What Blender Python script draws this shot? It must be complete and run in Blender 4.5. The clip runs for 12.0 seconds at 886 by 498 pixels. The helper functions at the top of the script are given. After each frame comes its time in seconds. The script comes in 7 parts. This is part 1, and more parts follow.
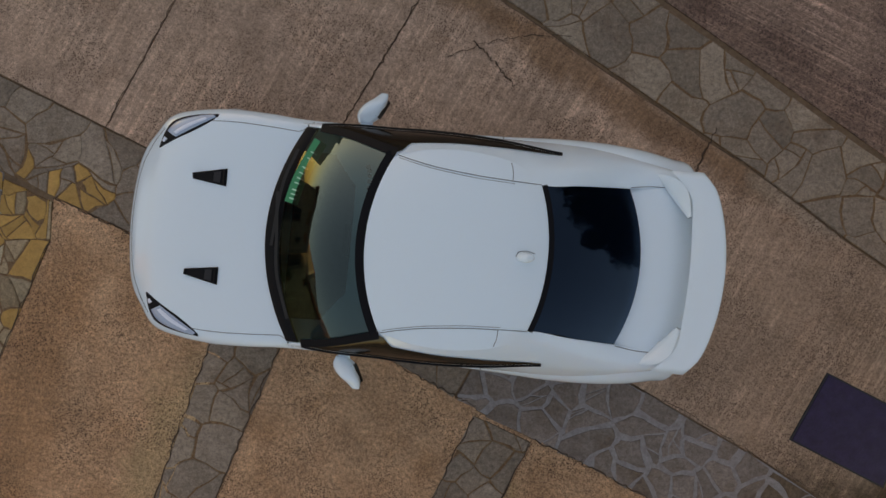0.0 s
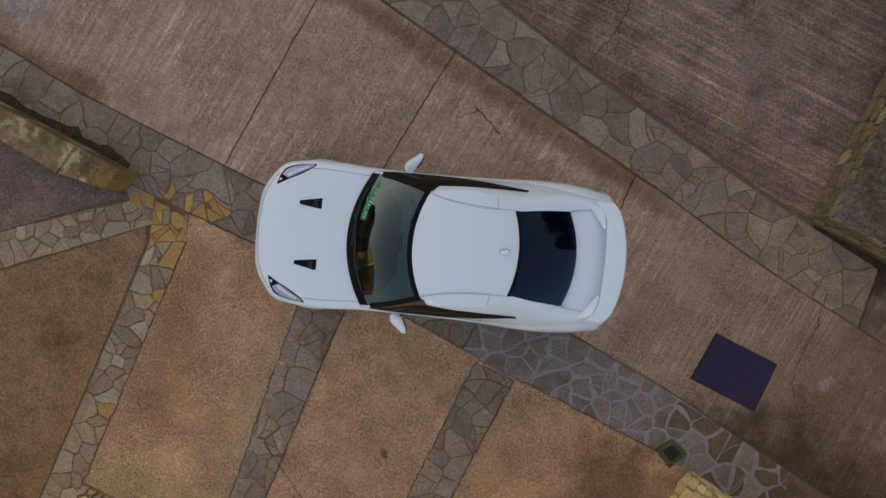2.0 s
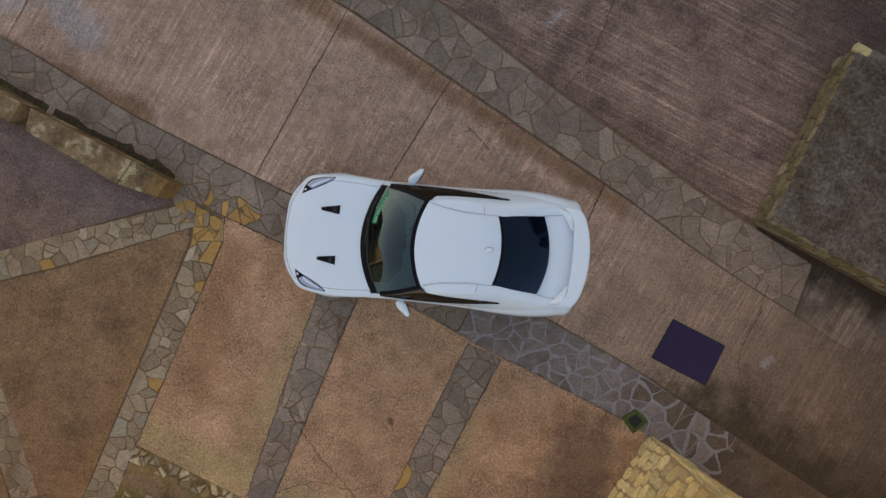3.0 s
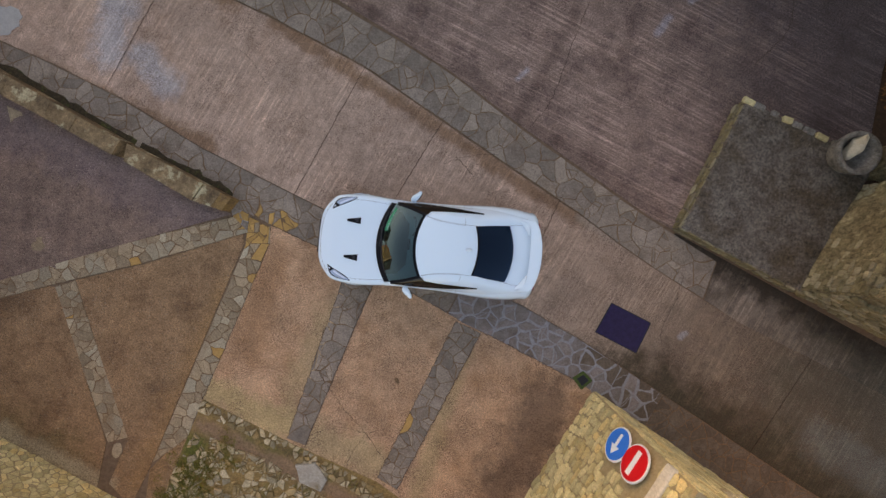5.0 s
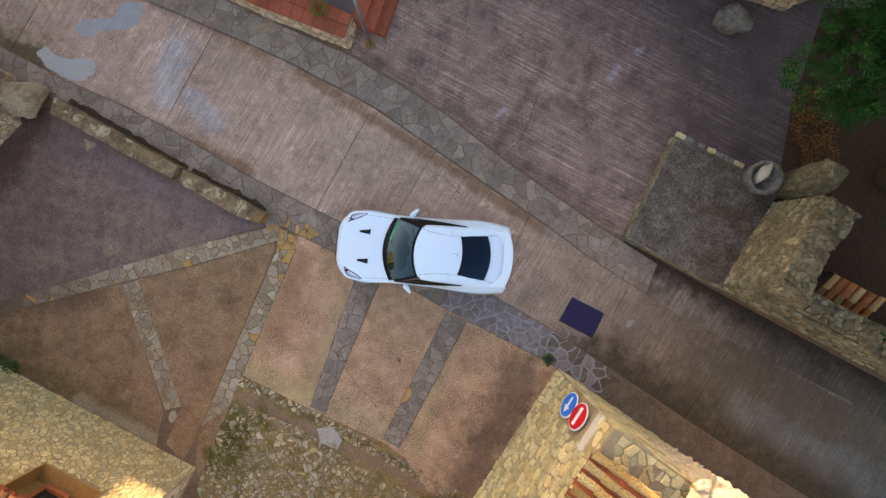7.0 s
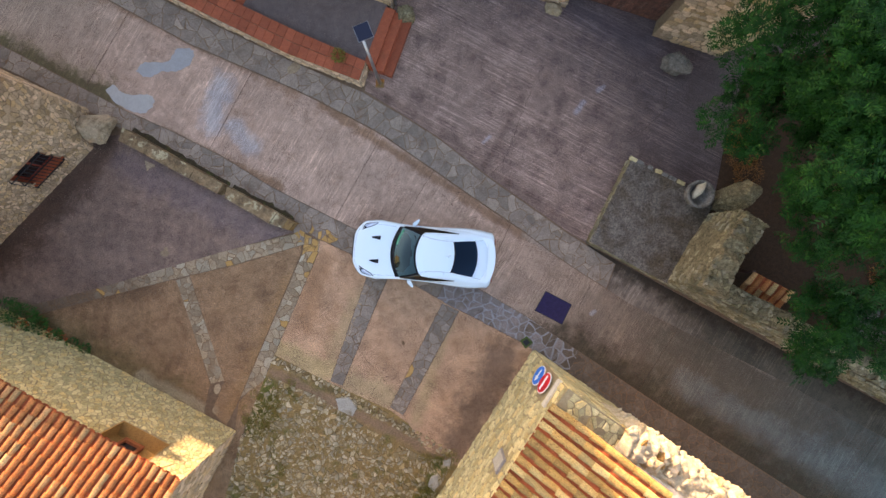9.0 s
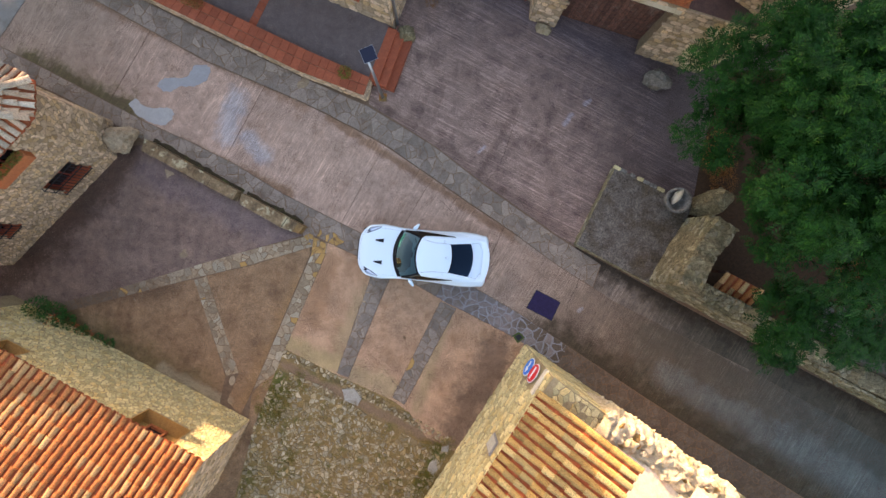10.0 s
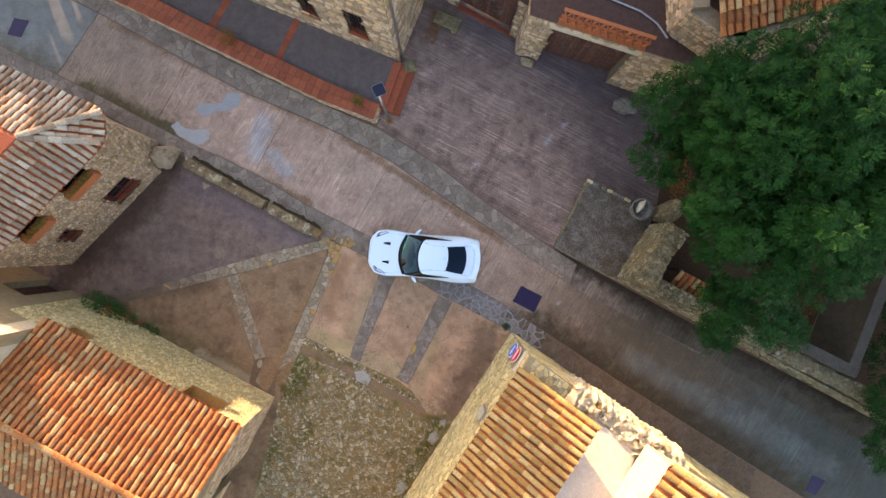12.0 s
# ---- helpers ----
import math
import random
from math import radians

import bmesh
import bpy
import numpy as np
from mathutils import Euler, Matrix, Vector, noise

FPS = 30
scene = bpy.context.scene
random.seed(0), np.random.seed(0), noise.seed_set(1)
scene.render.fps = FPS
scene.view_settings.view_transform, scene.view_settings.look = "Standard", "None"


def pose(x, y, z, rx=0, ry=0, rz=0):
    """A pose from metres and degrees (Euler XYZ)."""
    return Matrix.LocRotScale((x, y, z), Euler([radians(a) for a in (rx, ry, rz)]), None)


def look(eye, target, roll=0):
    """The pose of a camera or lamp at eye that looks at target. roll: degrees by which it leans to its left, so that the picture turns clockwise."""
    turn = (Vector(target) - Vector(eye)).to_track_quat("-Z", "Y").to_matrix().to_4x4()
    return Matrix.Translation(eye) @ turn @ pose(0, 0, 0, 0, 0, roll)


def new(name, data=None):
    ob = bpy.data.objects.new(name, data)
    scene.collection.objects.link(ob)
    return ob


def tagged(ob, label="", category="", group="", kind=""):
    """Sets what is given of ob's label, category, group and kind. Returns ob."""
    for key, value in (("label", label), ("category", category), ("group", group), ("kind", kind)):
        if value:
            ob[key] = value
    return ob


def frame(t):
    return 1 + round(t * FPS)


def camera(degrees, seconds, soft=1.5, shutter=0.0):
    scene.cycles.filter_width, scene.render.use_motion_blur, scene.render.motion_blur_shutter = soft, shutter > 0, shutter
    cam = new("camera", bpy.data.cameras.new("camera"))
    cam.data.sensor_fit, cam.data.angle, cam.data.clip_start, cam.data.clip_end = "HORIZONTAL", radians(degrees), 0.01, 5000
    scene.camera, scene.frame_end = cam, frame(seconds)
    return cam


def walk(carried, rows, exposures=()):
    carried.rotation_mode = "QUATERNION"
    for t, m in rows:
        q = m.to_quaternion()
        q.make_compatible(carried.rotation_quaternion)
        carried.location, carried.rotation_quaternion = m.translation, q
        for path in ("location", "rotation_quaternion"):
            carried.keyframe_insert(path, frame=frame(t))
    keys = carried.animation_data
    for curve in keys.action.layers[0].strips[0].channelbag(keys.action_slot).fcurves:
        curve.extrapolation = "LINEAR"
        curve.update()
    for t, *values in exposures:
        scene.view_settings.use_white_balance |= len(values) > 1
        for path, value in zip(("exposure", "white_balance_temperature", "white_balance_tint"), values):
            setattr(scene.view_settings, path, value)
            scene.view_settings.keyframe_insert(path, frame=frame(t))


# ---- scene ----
cam = camera(100.3, 12.0, 1.5)
ROWS = [
    (0.0, 0.328, 0.037, 3.630, -0.45, -0.02, 2.50),
    (0.5, 0.295, 0.047, 3.947, -0.45, -0.02, 2.46),
    (1.0, 0.250, 0.084, 4.359, -0.45, -0.02, 2.53),
    (1.5, 0.145, 0.067, 4.837, -0.44, -0.07, 2.52),
    (2.0, 0.165, 0.027, 5.328, -0.38, -0.05, 2.54),
    (2.5, 0.203, 0.001, 5.783, -0.41, 0.04, 2.50),
    (3.0, 0.233, 0.021, 6.270, -0.49, 0.19, 2.53),
    (5.0, 0.348, 0.040, 8.255, -0.38, 0.01, 2.55),
    (5.5, 0.424, 0.097, 8.722, -0.45, 0.01, 2.55),
    (6.0, 0.485, 0.145, 9.196, -0.45, 0.01, 2.52),
    (6.5, 0.526, 0.187, 9.668, -0.45, 0.05, 2.54),
    (7.0, 0.533, 0.196, 10.214, -0.40, 0.01, 2.53),
    (9.0, 0.645, 0.307, 12.435, -0.44, -0.00, 2.57),
    (9.5, 0.678, 0.346, 12.932, -0.46, -0.07, 2.58),
    (10.0, 0.688, 0.389, 13.425, -0.46, -0.06, 2.56),
    (10.5, 0.708, 0.406, 13.918, -0.45, -0.04, 2.59),
    (11.0, 0.716, 0.461, 14.520, -0.45, -0.09, 2.58),
    (11.5, 0.742, 0.463, 15.055, -0.48, -0.06, 2.58),
    (12.0, 0.758, 0.481, 15.629, -0.46, -0.08, 2.58),
]
EXPO = [(0.0, 1.63, 8900, 26), (3.0, 1.95, 8500, 28), (6.0, 2.34, 7600, 27), (9.0, 2.68, 7000, 26), (12.0, 2.68, 7000, 26)]
walk(cam, [(t, pose(x, y, z, rx, ry, rz)) for t, x, y, z, rx, ry, rz in ROWS], EXPO)

# ---- light: very low evening sun behind the houses, open sky above ----
SUN_AZ, SUN_EL = radians(113.0), radians(5.5)      # azimuth from +x towards +y
world = bpy.data.worlds.new("world")
scene.world = world
world.use_nodes = True
wn = world.node_tree
sky = wn.nodes.new("ShaderNodeTexSky")
sky.sky_type, sky.sun_disc = "NISHITA", False
sky.sun_elevation, sky.sun_rotation = SUN_EL, radians(90.0) - SUN_AZ
sky.altitude, sky.dust_density = 300.0, 1.5
wn.links.new(sky.outputs[0], wn.nodes["Background"].inputs[0])
wn.nodes["Background"].inputs[1].default_value = 0.15
sun = new("sun", bpy.data.lights.new("sun", "SUN"))
sun.data.energy, sun.data.angle, sun.data.color = 2.0, radians(0.6), (1.0, 0.74, 0.45)
SUNV = Vector((math.cos(SUN_EL) * math.cos(SUN_AZ), math.cos(SUN_EL) * math.sin(SUN_AZ), math.sin(SUN_EL)))
sun.matrix_world = look(SUNV * 80, (0, 0, 0))


# ---- materials ----
def rich(c, k=1.42):
    """A colour of the same lightness, more deeply coloured."""
    if not isinstance(c, tuple):
        return c
    y = 0.2126 * c[0] + 0.7152 * c[1] + 0.0722 * c[2]
    return tuple(min(0.9, max(v * 0.6, y + (v - y) * k)) for v in c)


def mat(name, c1, c2, scale=4.0, rough=0.85, bump=0.3, fine=60.0, rnd="", spread=0.0, tint=None, specks=None, stains=None, streak=None, metal=0.0, coat=0.0, grain=0.2, bands=(), zones=(), mottle=None):
    """Two-scale noise colour with grain relief. rnd: 'object' or 'island' varies each piece towards tint; specks:
    (colour, scale, share);
    stains: (colour, scale, low, high); streak: (degrees, colour or how many times paler, stretch); bands: worn, dirty
    or darker bands (p, q, half width, colour, strength);
    zones: a slow change of colour past a line (p, direction, width, colour, strength); mottle: (scale, darkest, palest)
    broad uneven wear."""
    c1, c2, tint = rich(c1), rich(c2), rich(tint)
    specks, stains = (q and (rich(q[0]), *q[1:]) for q in (specks, stains))
    streak = streak and (streak[0], rich(streak[1]), streak[2])
    bands, zones = ([(*q[:3], rich(q[3]), q[4]) for q in rows] for rows in (bands, zones))
    m = bpy.data.materials.new(name)
    m.use_nodes = True
    nt = m.node_tree
    N, K = nt.nodes, nt.links
    b = N["Principled BSDF"]
    geo = N.new("ShaderNodeNewGeometry")
    pos = geo.outputs["Position"]

    def noise_tex(sc, detail=5.0, vec=None, rg=0.6):
        n = N.new("ShaderNodeTexNoise")
        n.inputs["Scale"].default_value, n.inputs["Detail"].default_value, n.inputs["Roughness"].default_value = sc, detail, rg
        K.new(vec or pos, n.inputs["Vector"])
        return n.outputs["Fac"]

    def remap(fac, lo, hi, a=0.0, z=1.0):
        r = N.new("ShaderNodeMapRange")
        for i, v in enumerate((lo, hi, a, z)):
            r.inputs[i + 1].default_value = v
        K.new(fac, r.inputs[0])
        return r.outputs[0]

    def mix(fac, a, z, kind="MIX"):
        x = N.new("ShaderNodeMix")
        x.data_type, x.blend_type = "RGBA", kind
        if isinstance(fac, float):
            x.inputs[0].default_value = fac
        else:
            K.new(fac, x.inputs[0])
        for s, v in ((6, a), (7, z)):
            if isinstance(v, tuple):
                x.inputs[s].default_value = (*v, 1)
            else:
                K.new(v, x.inputs[s])
        return x.outputs[2]

    col = mix(remap(noise_tex(scale * 2.5, 9.0, None, 0.74), 0.32, 0.68), c1, c2)
    if rnd:
        if rnd == "object":
            src = N.new("ShaderNodeObjectInfo").outputs["Random"]
        else:
            src = geo.outputs["Random Per Island"]
        if tint:
            col = mix(remap(src, 0.45, 1.0, 0.0, 0.9), col, tint)
        w = N.new("ShaderNodeTexWhiteNoise")
        w.noise_dimensions = "1D"
        K.new(src, w.inputs["W"])
        hsv = N.new("ShaderNodeHueSaturation")
        K.new(remap(w.outputs["Value"], 0.0, 1.0, 1.0 - spread, 1.0 + spread), hsv.inputs["Value"])
        K.new(col, hsv.inputs["Color"])
        col = hsv.outputs[0]
    if stains:
        c, sc, lo, hi = stains
        col = mix(remap(noise_tex(sc, 6.0, None, 0.65), lo, hi, 0.0, 0.85), col, c)
    def math_node(op, a, z):
        x = N.new("ShaderNodeMath")
        x.operation = op
        for s, v in ((0, a), (1, z)):
            if isinstance(v, (int, float)):
                x.inputs[s].default_value = v
            else:
                K.new(v, x.inputs[s])
        return x.outputs[0]

    def vec_node(op, a, z, out=0):
        x = N.new("ShaderNodeVectorMath")
        x.operation = op
        for s, v in ((0, a), (1, z)):
            if isinstance(v, tuple):
                x.inputs[s].default_value = v
            else:
                K.new(v, x.inputs[s])
        return x.outputs[out]

    if bands or zones:
        wob = math_node("SUBTRACT", noise_tex(1.9, 9.0, None, 0.72), 0.5)
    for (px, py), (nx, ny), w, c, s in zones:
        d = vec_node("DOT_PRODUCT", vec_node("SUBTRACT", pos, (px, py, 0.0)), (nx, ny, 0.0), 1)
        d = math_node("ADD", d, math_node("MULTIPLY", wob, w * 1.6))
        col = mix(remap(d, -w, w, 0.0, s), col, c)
    for (px, py), (qx, qy), w, c, s in bands:
        L2 = (qx - px) ** 2 + (qy - py) ** 2
        rel = vec_node("SUBTRACT", pos, (px, py, 0.0))
        h = math_node("MULTIPLY", vec_node("DOT_PRODUCT", rel, (qx - px, qy - py, 0.0), 1), 1.0 / L2)
        h = remap(h, 0.0, 1.0)
        sc = N.new("ShaderNodeVectorMath")
        sc.operation = "SCALE"
        sc.inputs[0].default_value = (qx - px, qy - py, 0.0)
        K.new(h, sc.inputs["Scale"])
        d = vec_node("LENGTH", vec_node("SUBTRACT", rel, sc.outputs[0]), (0.0, 0.0, 0.0), 1)
        d = math_node("ADD", d, math_node("MULTIPLY", wob, w * 3.2))
        col = mix(remap(d, w * 1.25, w * 0.35, 0.0, s), col, c)
    if streak:
        deg, c, st = streak
        mp = N.new("ShaderNodeMapping")
        mp.vector_type = "TEXTURE"
        mp.inputs["Rotation"].default_value = (0, 0, radians(deg))
        mp.inputs["Scale"].default_value = (st, 1, 1)
        K.new(pos, mp.inputs["Vector"])
        lines = remap(noise_tex(17.0, 6.0, mp.outputs[0], 0.8), 0.47, 0.62, 0.0, 0.8)
        area = remap(noise_tex(0.6, 6.0, None, 0.65), 0.36, 0.60)
        mul = N.new("ShaderNodeMath")
        mul.operation = "MULTIPLY"
        K.new(lines, mul.inputs[0])
        K.new(area, mul.inputs[1])
        if isinstance(c, float):
            worn = N.new("ShaderNodeVectorMath")
            worn.operation = "SCALE"
            K.new(col, worn.inputs[0])
            worn.inputs["Scale"].default_value = c
            c = worn.outputs[0]
        col = mix(mul.outputs[0], col, c)
    if specks:
        c, sc, share = specks
        v = N.new("ShaderNodeTexVoronoi")
        v.inputs["Scale"].default_value = sc
        K.new(pos, v.inputs["Vector"])
        dots = remap(v.outputs["Distance"], share * 0.6, share, 1.0, 0.0)
        patch = remap(noise_tex(1.3, 4.0), 0.35, 0.6)
        mul = N.new("ShaderNodeMath")
        mul.operation = "MULTIPLY"
        K.new(dots, mul.inputs[0])
        K.new(patch, mul.inputs[1])
        col = mix(mul.outputs[0], col, c)
    if mottle:
        sc, lo, hi = mottle
        f = math_node("MULTIPLY", remap(noise_tex(sc, 12.0, None, 0.8), 0.38, 0.62, lo, hi), remap(noise_tex(sc * 6.0, 9.0, None, 0.85), 0.38, 0.62, 0.5 + lo * 0.5, 0.5 + hi * 0.5))
        worn_ = N.new("ShaderNodeVectorMath")
        worn_.operation = "SCALE"
        K.new(col, worn_.inputs[0])
        K.new(f, worn_.inputs["Scale"])
        col = worn_.outputs[0]
    g = remap(noise_tex(fine * 0.62, 6.0, None, 0.92), 0.34, 0.66, 1 - grain, 1 + grain * 0.8)
    gm = N.new("ShaderNodeVectorMath")
    gm.operation = "SCALE"
    K.new(col, gm.inputs[0])
    K.new(g, gm.inputs["Scale"])
    K.new(gm.outputs[0], b.inputs["Base Color"])
    K.new(remap(noise_tex(scale * 2), 0.3, 0.7, max(rough - 0.08, 0.02), min(rough + 0.08, 1.0)), b.inputs["Roughness"])
    b.inputs["Metallic"].default_value = metal
    b.inputs["Coat Weight"].default_value = coat
    b.inputs["Specular IOR Level"].default_value = 0.35
    if bump:
        bp = N.new("ShaderNodeBump")
        bp.inputs["Strength"].default_value, bp.inputs["Distance"].default_value = bump, 0.01
        K.new(noise_tex(fine * 0.6, 6.0), bp.inputs["Height"])
        K.new(bp.outputs[0], b.inputs["Normal"])
    return m


def plain(name, c, rough=0.5, metal=0.0, coat=0.0, emit=0.0, spec=0.5):
    m = bpy.data.materials.new(name)
    m.use_nodes = True
    b = m.node_tree.nodes["Principled BSDF"]
    b.inputs["Base Color"].default_value = (*c, 1)
    b.inputs["Roughness"].default_value, b.inputs["Metallic"].default_value, b.inputs["Coat Weight"].default_value = rough, metal, coat
    b.inputs["Specular IOR Level"].default_value = spec
    return m


M = {}
DIRT, DARK_BROWN, BLUISH = (0.17, 0.10, 0.062), (0.042, 0.034, 0.021), (0.43, 0.425, 0.44)
M["road"] = mat("road_concrete", (0.50, 0.372, 0.308), (0.355, 0.257, 0.207), 1.6, 0.9, 0.45, 42, grain=0.55, rnd="object", spread=0.04,
                specks=((0.09, 0.055, 0.045), 58, 0.42), stains=((0.25, 0.165, 0.125), 1.4, 0.54, 0.78), streak=(62, 1.85, 26), mottle=(1.1, 0.84, 1.16),
                # east zones: darker concrete, with edge dimming and tree shade partly painted in
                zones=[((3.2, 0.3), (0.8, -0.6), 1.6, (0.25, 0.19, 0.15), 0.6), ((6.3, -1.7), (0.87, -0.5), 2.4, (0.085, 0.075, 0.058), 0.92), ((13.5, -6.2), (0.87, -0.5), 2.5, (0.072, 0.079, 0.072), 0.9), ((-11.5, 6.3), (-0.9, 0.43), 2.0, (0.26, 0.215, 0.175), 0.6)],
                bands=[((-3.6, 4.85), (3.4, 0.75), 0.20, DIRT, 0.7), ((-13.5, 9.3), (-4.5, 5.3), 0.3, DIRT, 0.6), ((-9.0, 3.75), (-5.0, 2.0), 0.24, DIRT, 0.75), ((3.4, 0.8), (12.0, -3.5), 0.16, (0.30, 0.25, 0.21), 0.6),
                       # dark bands along the feet of the stone and rubble houses
                       ((-14.6, 6.3), (-10.9, 4.75), 0.6, (0.085, 0.075, 0.04), 0.9), ((4.6, -2.8), (16.0, -9.3), 0.95, DARK_BROWN, 0.85), ((9.0, -3.9), (13.0, -6.0), 0.5, (0.17, 0.175, 0.165), 0.5), ((13.5, -6.1), (17.5, -8.2), 0.6, (0.15, 0.165, 0.16), 0.5),
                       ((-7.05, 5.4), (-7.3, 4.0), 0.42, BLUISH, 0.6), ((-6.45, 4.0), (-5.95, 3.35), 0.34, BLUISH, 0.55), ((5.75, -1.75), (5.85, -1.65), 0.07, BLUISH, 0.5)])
M["street"] = mat("street_asphalt", (0.29, 0.285, 0.27), (0.20, 0.195, 0.18), 0.8, 0.9, 0.4, 45, grain=0.4,
                  stains=((0.13, 0.115, 0.09), 0.6, 0.5, 0.72), bands=[((-22, 9.2), (-15.5, 6.4), 1.0, (0.13, 0.11, 0.075), 0.8)])
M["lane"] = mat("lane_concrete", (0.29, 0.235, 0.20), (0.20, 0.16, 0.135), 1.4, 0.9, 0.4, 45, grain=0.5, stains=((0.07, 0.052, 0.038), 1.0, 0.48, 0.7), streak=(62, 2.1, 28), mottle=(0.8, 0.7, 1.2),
                # the same east dimming painted in; band darker along the wall foot
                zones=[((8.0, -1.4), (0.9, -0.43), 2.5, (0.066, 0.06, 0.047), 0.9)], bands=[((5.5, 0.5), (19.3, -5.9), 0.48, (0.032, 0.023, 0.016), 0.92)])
M["plaza"] = mat("plaza_concrete", (0.335, 0.245, 0.208), (0.205, 0.148, 0.125), 1.0, 0.9, 0.5, 42, grain=0.8, rnd="object", spread=0.06,
                 # east zone: darker concrete, with edge dimming painted in
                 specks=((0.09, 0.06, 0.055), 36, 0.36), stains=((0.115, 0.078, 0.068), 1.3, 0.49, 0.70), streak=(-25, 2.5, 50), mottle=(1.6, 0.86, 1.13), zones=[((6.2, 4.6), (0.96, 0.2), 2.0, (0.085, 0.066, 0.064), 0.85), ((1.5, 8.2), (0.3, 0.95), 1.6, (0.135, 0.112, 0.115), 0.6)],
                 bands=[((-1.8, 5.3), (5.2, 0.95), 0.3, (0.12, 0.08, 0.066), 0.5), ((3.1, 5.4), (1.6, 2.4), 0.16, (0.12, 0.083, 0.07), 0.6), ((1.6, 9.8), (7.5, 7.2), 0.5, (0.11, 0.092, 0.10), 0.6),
                        ((4.9, 5.0), (5.15, 5.35), 0.10, (0.34, 0.32, 0.34), 0.55), ((5.6, 5.75), (5.8, 5.9), 0.09, (0.34, 0.32, 0.34), 0.55), ((1.85, 3.85), (2.05, 4.05), 0.08, (0.37, 0.34, 0.35), 0.6)])
M["aggregate"] = mat("aggregate_concrete", (0.575, 0.397, 0.29), (0.445, 0.289, 0.205), 1.4, 0.92, 0.6, 42, grain=0.7, mottle=(0.75, 0.8, 1.17), rnd="object", spread=0.05,
                     specks=((0.085, 0.05, 0.038), 56, 0.44), stains=((0.33, 0.20, 0.13), 0.9, 0.50, 0.74),
                     bands=[((-4.7, -3.4), (-3.1, -4.1), 0.42, (0.43, 0.335, 0.21), 0.8), ((2.9, -3.4), (1.5, -6.3), 0.75, (0.17, 0.118, 0.09), 0.8), ((-0.9, -4.9), (-2.3, -4.4), 0.5, (0.45, 0.35, 0.235), 0.7), ((0.9, -2.2), (0.0, -5.6), 0.25, (0.44, 0.34, 0.225), 0.6),
                            ((-3.5, -0.5), (-3.9, -2.3), 0.5, (0.33, 0.195, 0.125), 0.6), ((-2.0, -1.4), (-2.9, -3.4), 0.35, (0.46, 0.35, 0.235), 0.6)])
DARK_AGGREGATE = dict(mottle=(1.1, 0.78, 1.2), scale=1.5, rough=0.92, bump=0.6, fine=40, grain=0.8, rnd="object", spread=0.05, specks=((0.40, 0.34, 0.28), 26, 0.2))
M["dark_aggregate"] = mat("dark_aggregate_concrete", (0.345, 0.232, 0.158), (0.215, 0.142, 0.096), stains=((0.125, 0.075, 0.05), 0.9, 0.50, 0.76),
                          # darker along the tiled house wall, with a pale skirting
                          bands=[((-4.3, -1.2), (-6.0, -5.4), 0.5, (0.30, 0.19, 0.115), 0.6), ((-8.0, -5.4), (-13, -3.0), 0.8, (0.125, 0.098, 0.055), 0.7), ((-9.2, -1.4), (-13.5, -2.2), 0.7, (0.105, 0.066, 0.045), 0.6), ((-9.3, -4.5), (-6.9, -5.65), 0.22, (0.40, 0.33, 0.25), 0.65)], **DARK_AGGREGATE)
M["purple_aggregate"] = mat("purplish_aggregate_concrete", (0.285, 0.207, 0.174), (0.165, 0.12, 0.10), stains=((0.115, 0.08, 0.07), 0.9, 0.50, 0.76),
                            # darker along the stone house and the low wall
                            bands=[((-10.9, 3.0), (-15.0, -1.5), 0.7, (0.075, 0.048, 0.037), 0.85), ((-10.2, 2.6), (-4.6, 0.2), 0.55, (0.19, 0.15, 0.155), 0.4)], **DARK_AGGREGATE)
M["earth"] = mat("earth", (0.21, 0.15, 0.11), (0.13, 0.092, 0.068), 3.0, 0.95, 0.6, 40)
M["mortar"] = mat("mortar", (0.235, 0.16, 0.11), (0.13, 0.085, 0.058), 5.0, 0.95, 0.6, 50, grain=0.5)
M["pale_mortar"] = mat("pale_mortar", (0.36, 0.345, 0.35), (0.22, 0.20, 0.195), 5.0, 0.95, 0.5, 60)
M["yard_render"] = mat("stained_grey_render", (0.10, 0.09, 0.076), (0.055, 0.048, 0.04), 1.5, 0.95, 0.5, 40, grain=0.5, stains=((0.07, 0.06, 0.048), 1.2, 0.48, 0.7))
M["platform_top"] = mat("rough_lichened_concrete", (0.22, 0.195, 0.172), (0.075, 0.06, 0.048), 1.0, 0.95, 0.8, 26, grain=0.9, stains=((0.085, 0.064, 0.042), 1.1, 0.47, 0.68), specks=((0.29, 0.265, 0.235), 22, 0.17))
M["garden_stone"] = mat("olive_lichened_stone", (0.27, 0.24, 0.165), (0.16, 0.138, 0.092), 3.0, 0.95, 0.7, 30, grain=0.45, rnd="object", spread=0.3, tint=(0.34, 0.31, 0.24), stains=((0.10, 0.085, 0.055), 2.0, 0.5, 0.7))
M["garden_stone_joined"] = mat("olive_lichened_stone_joined", (0.27, 0.24, 0.165), (0.16, 0.138, 0.092), 3.0, 0.95, 0.7, 30, grain=0.45, rnd="island", spread=0.3, tint=(0.34, 0.31, 0.24), stains=((0.10, 0.085, 0.055), 2.0, 0.5, 0.7))
M["flag"] = mat("flagstone", (0.312, 0.258, 0.22), (0.222, 0.182, 0.152), 2.2, 0.82, 0.4, 40, rnd="object", spread=0.2, tint=(0.33, 0.272, 0.225), mottle=(1.1, 0.8, 1.15), grain=0.5, stains=((0.16, 0.115, 0.09), 1.8, 0.52, 0.74))
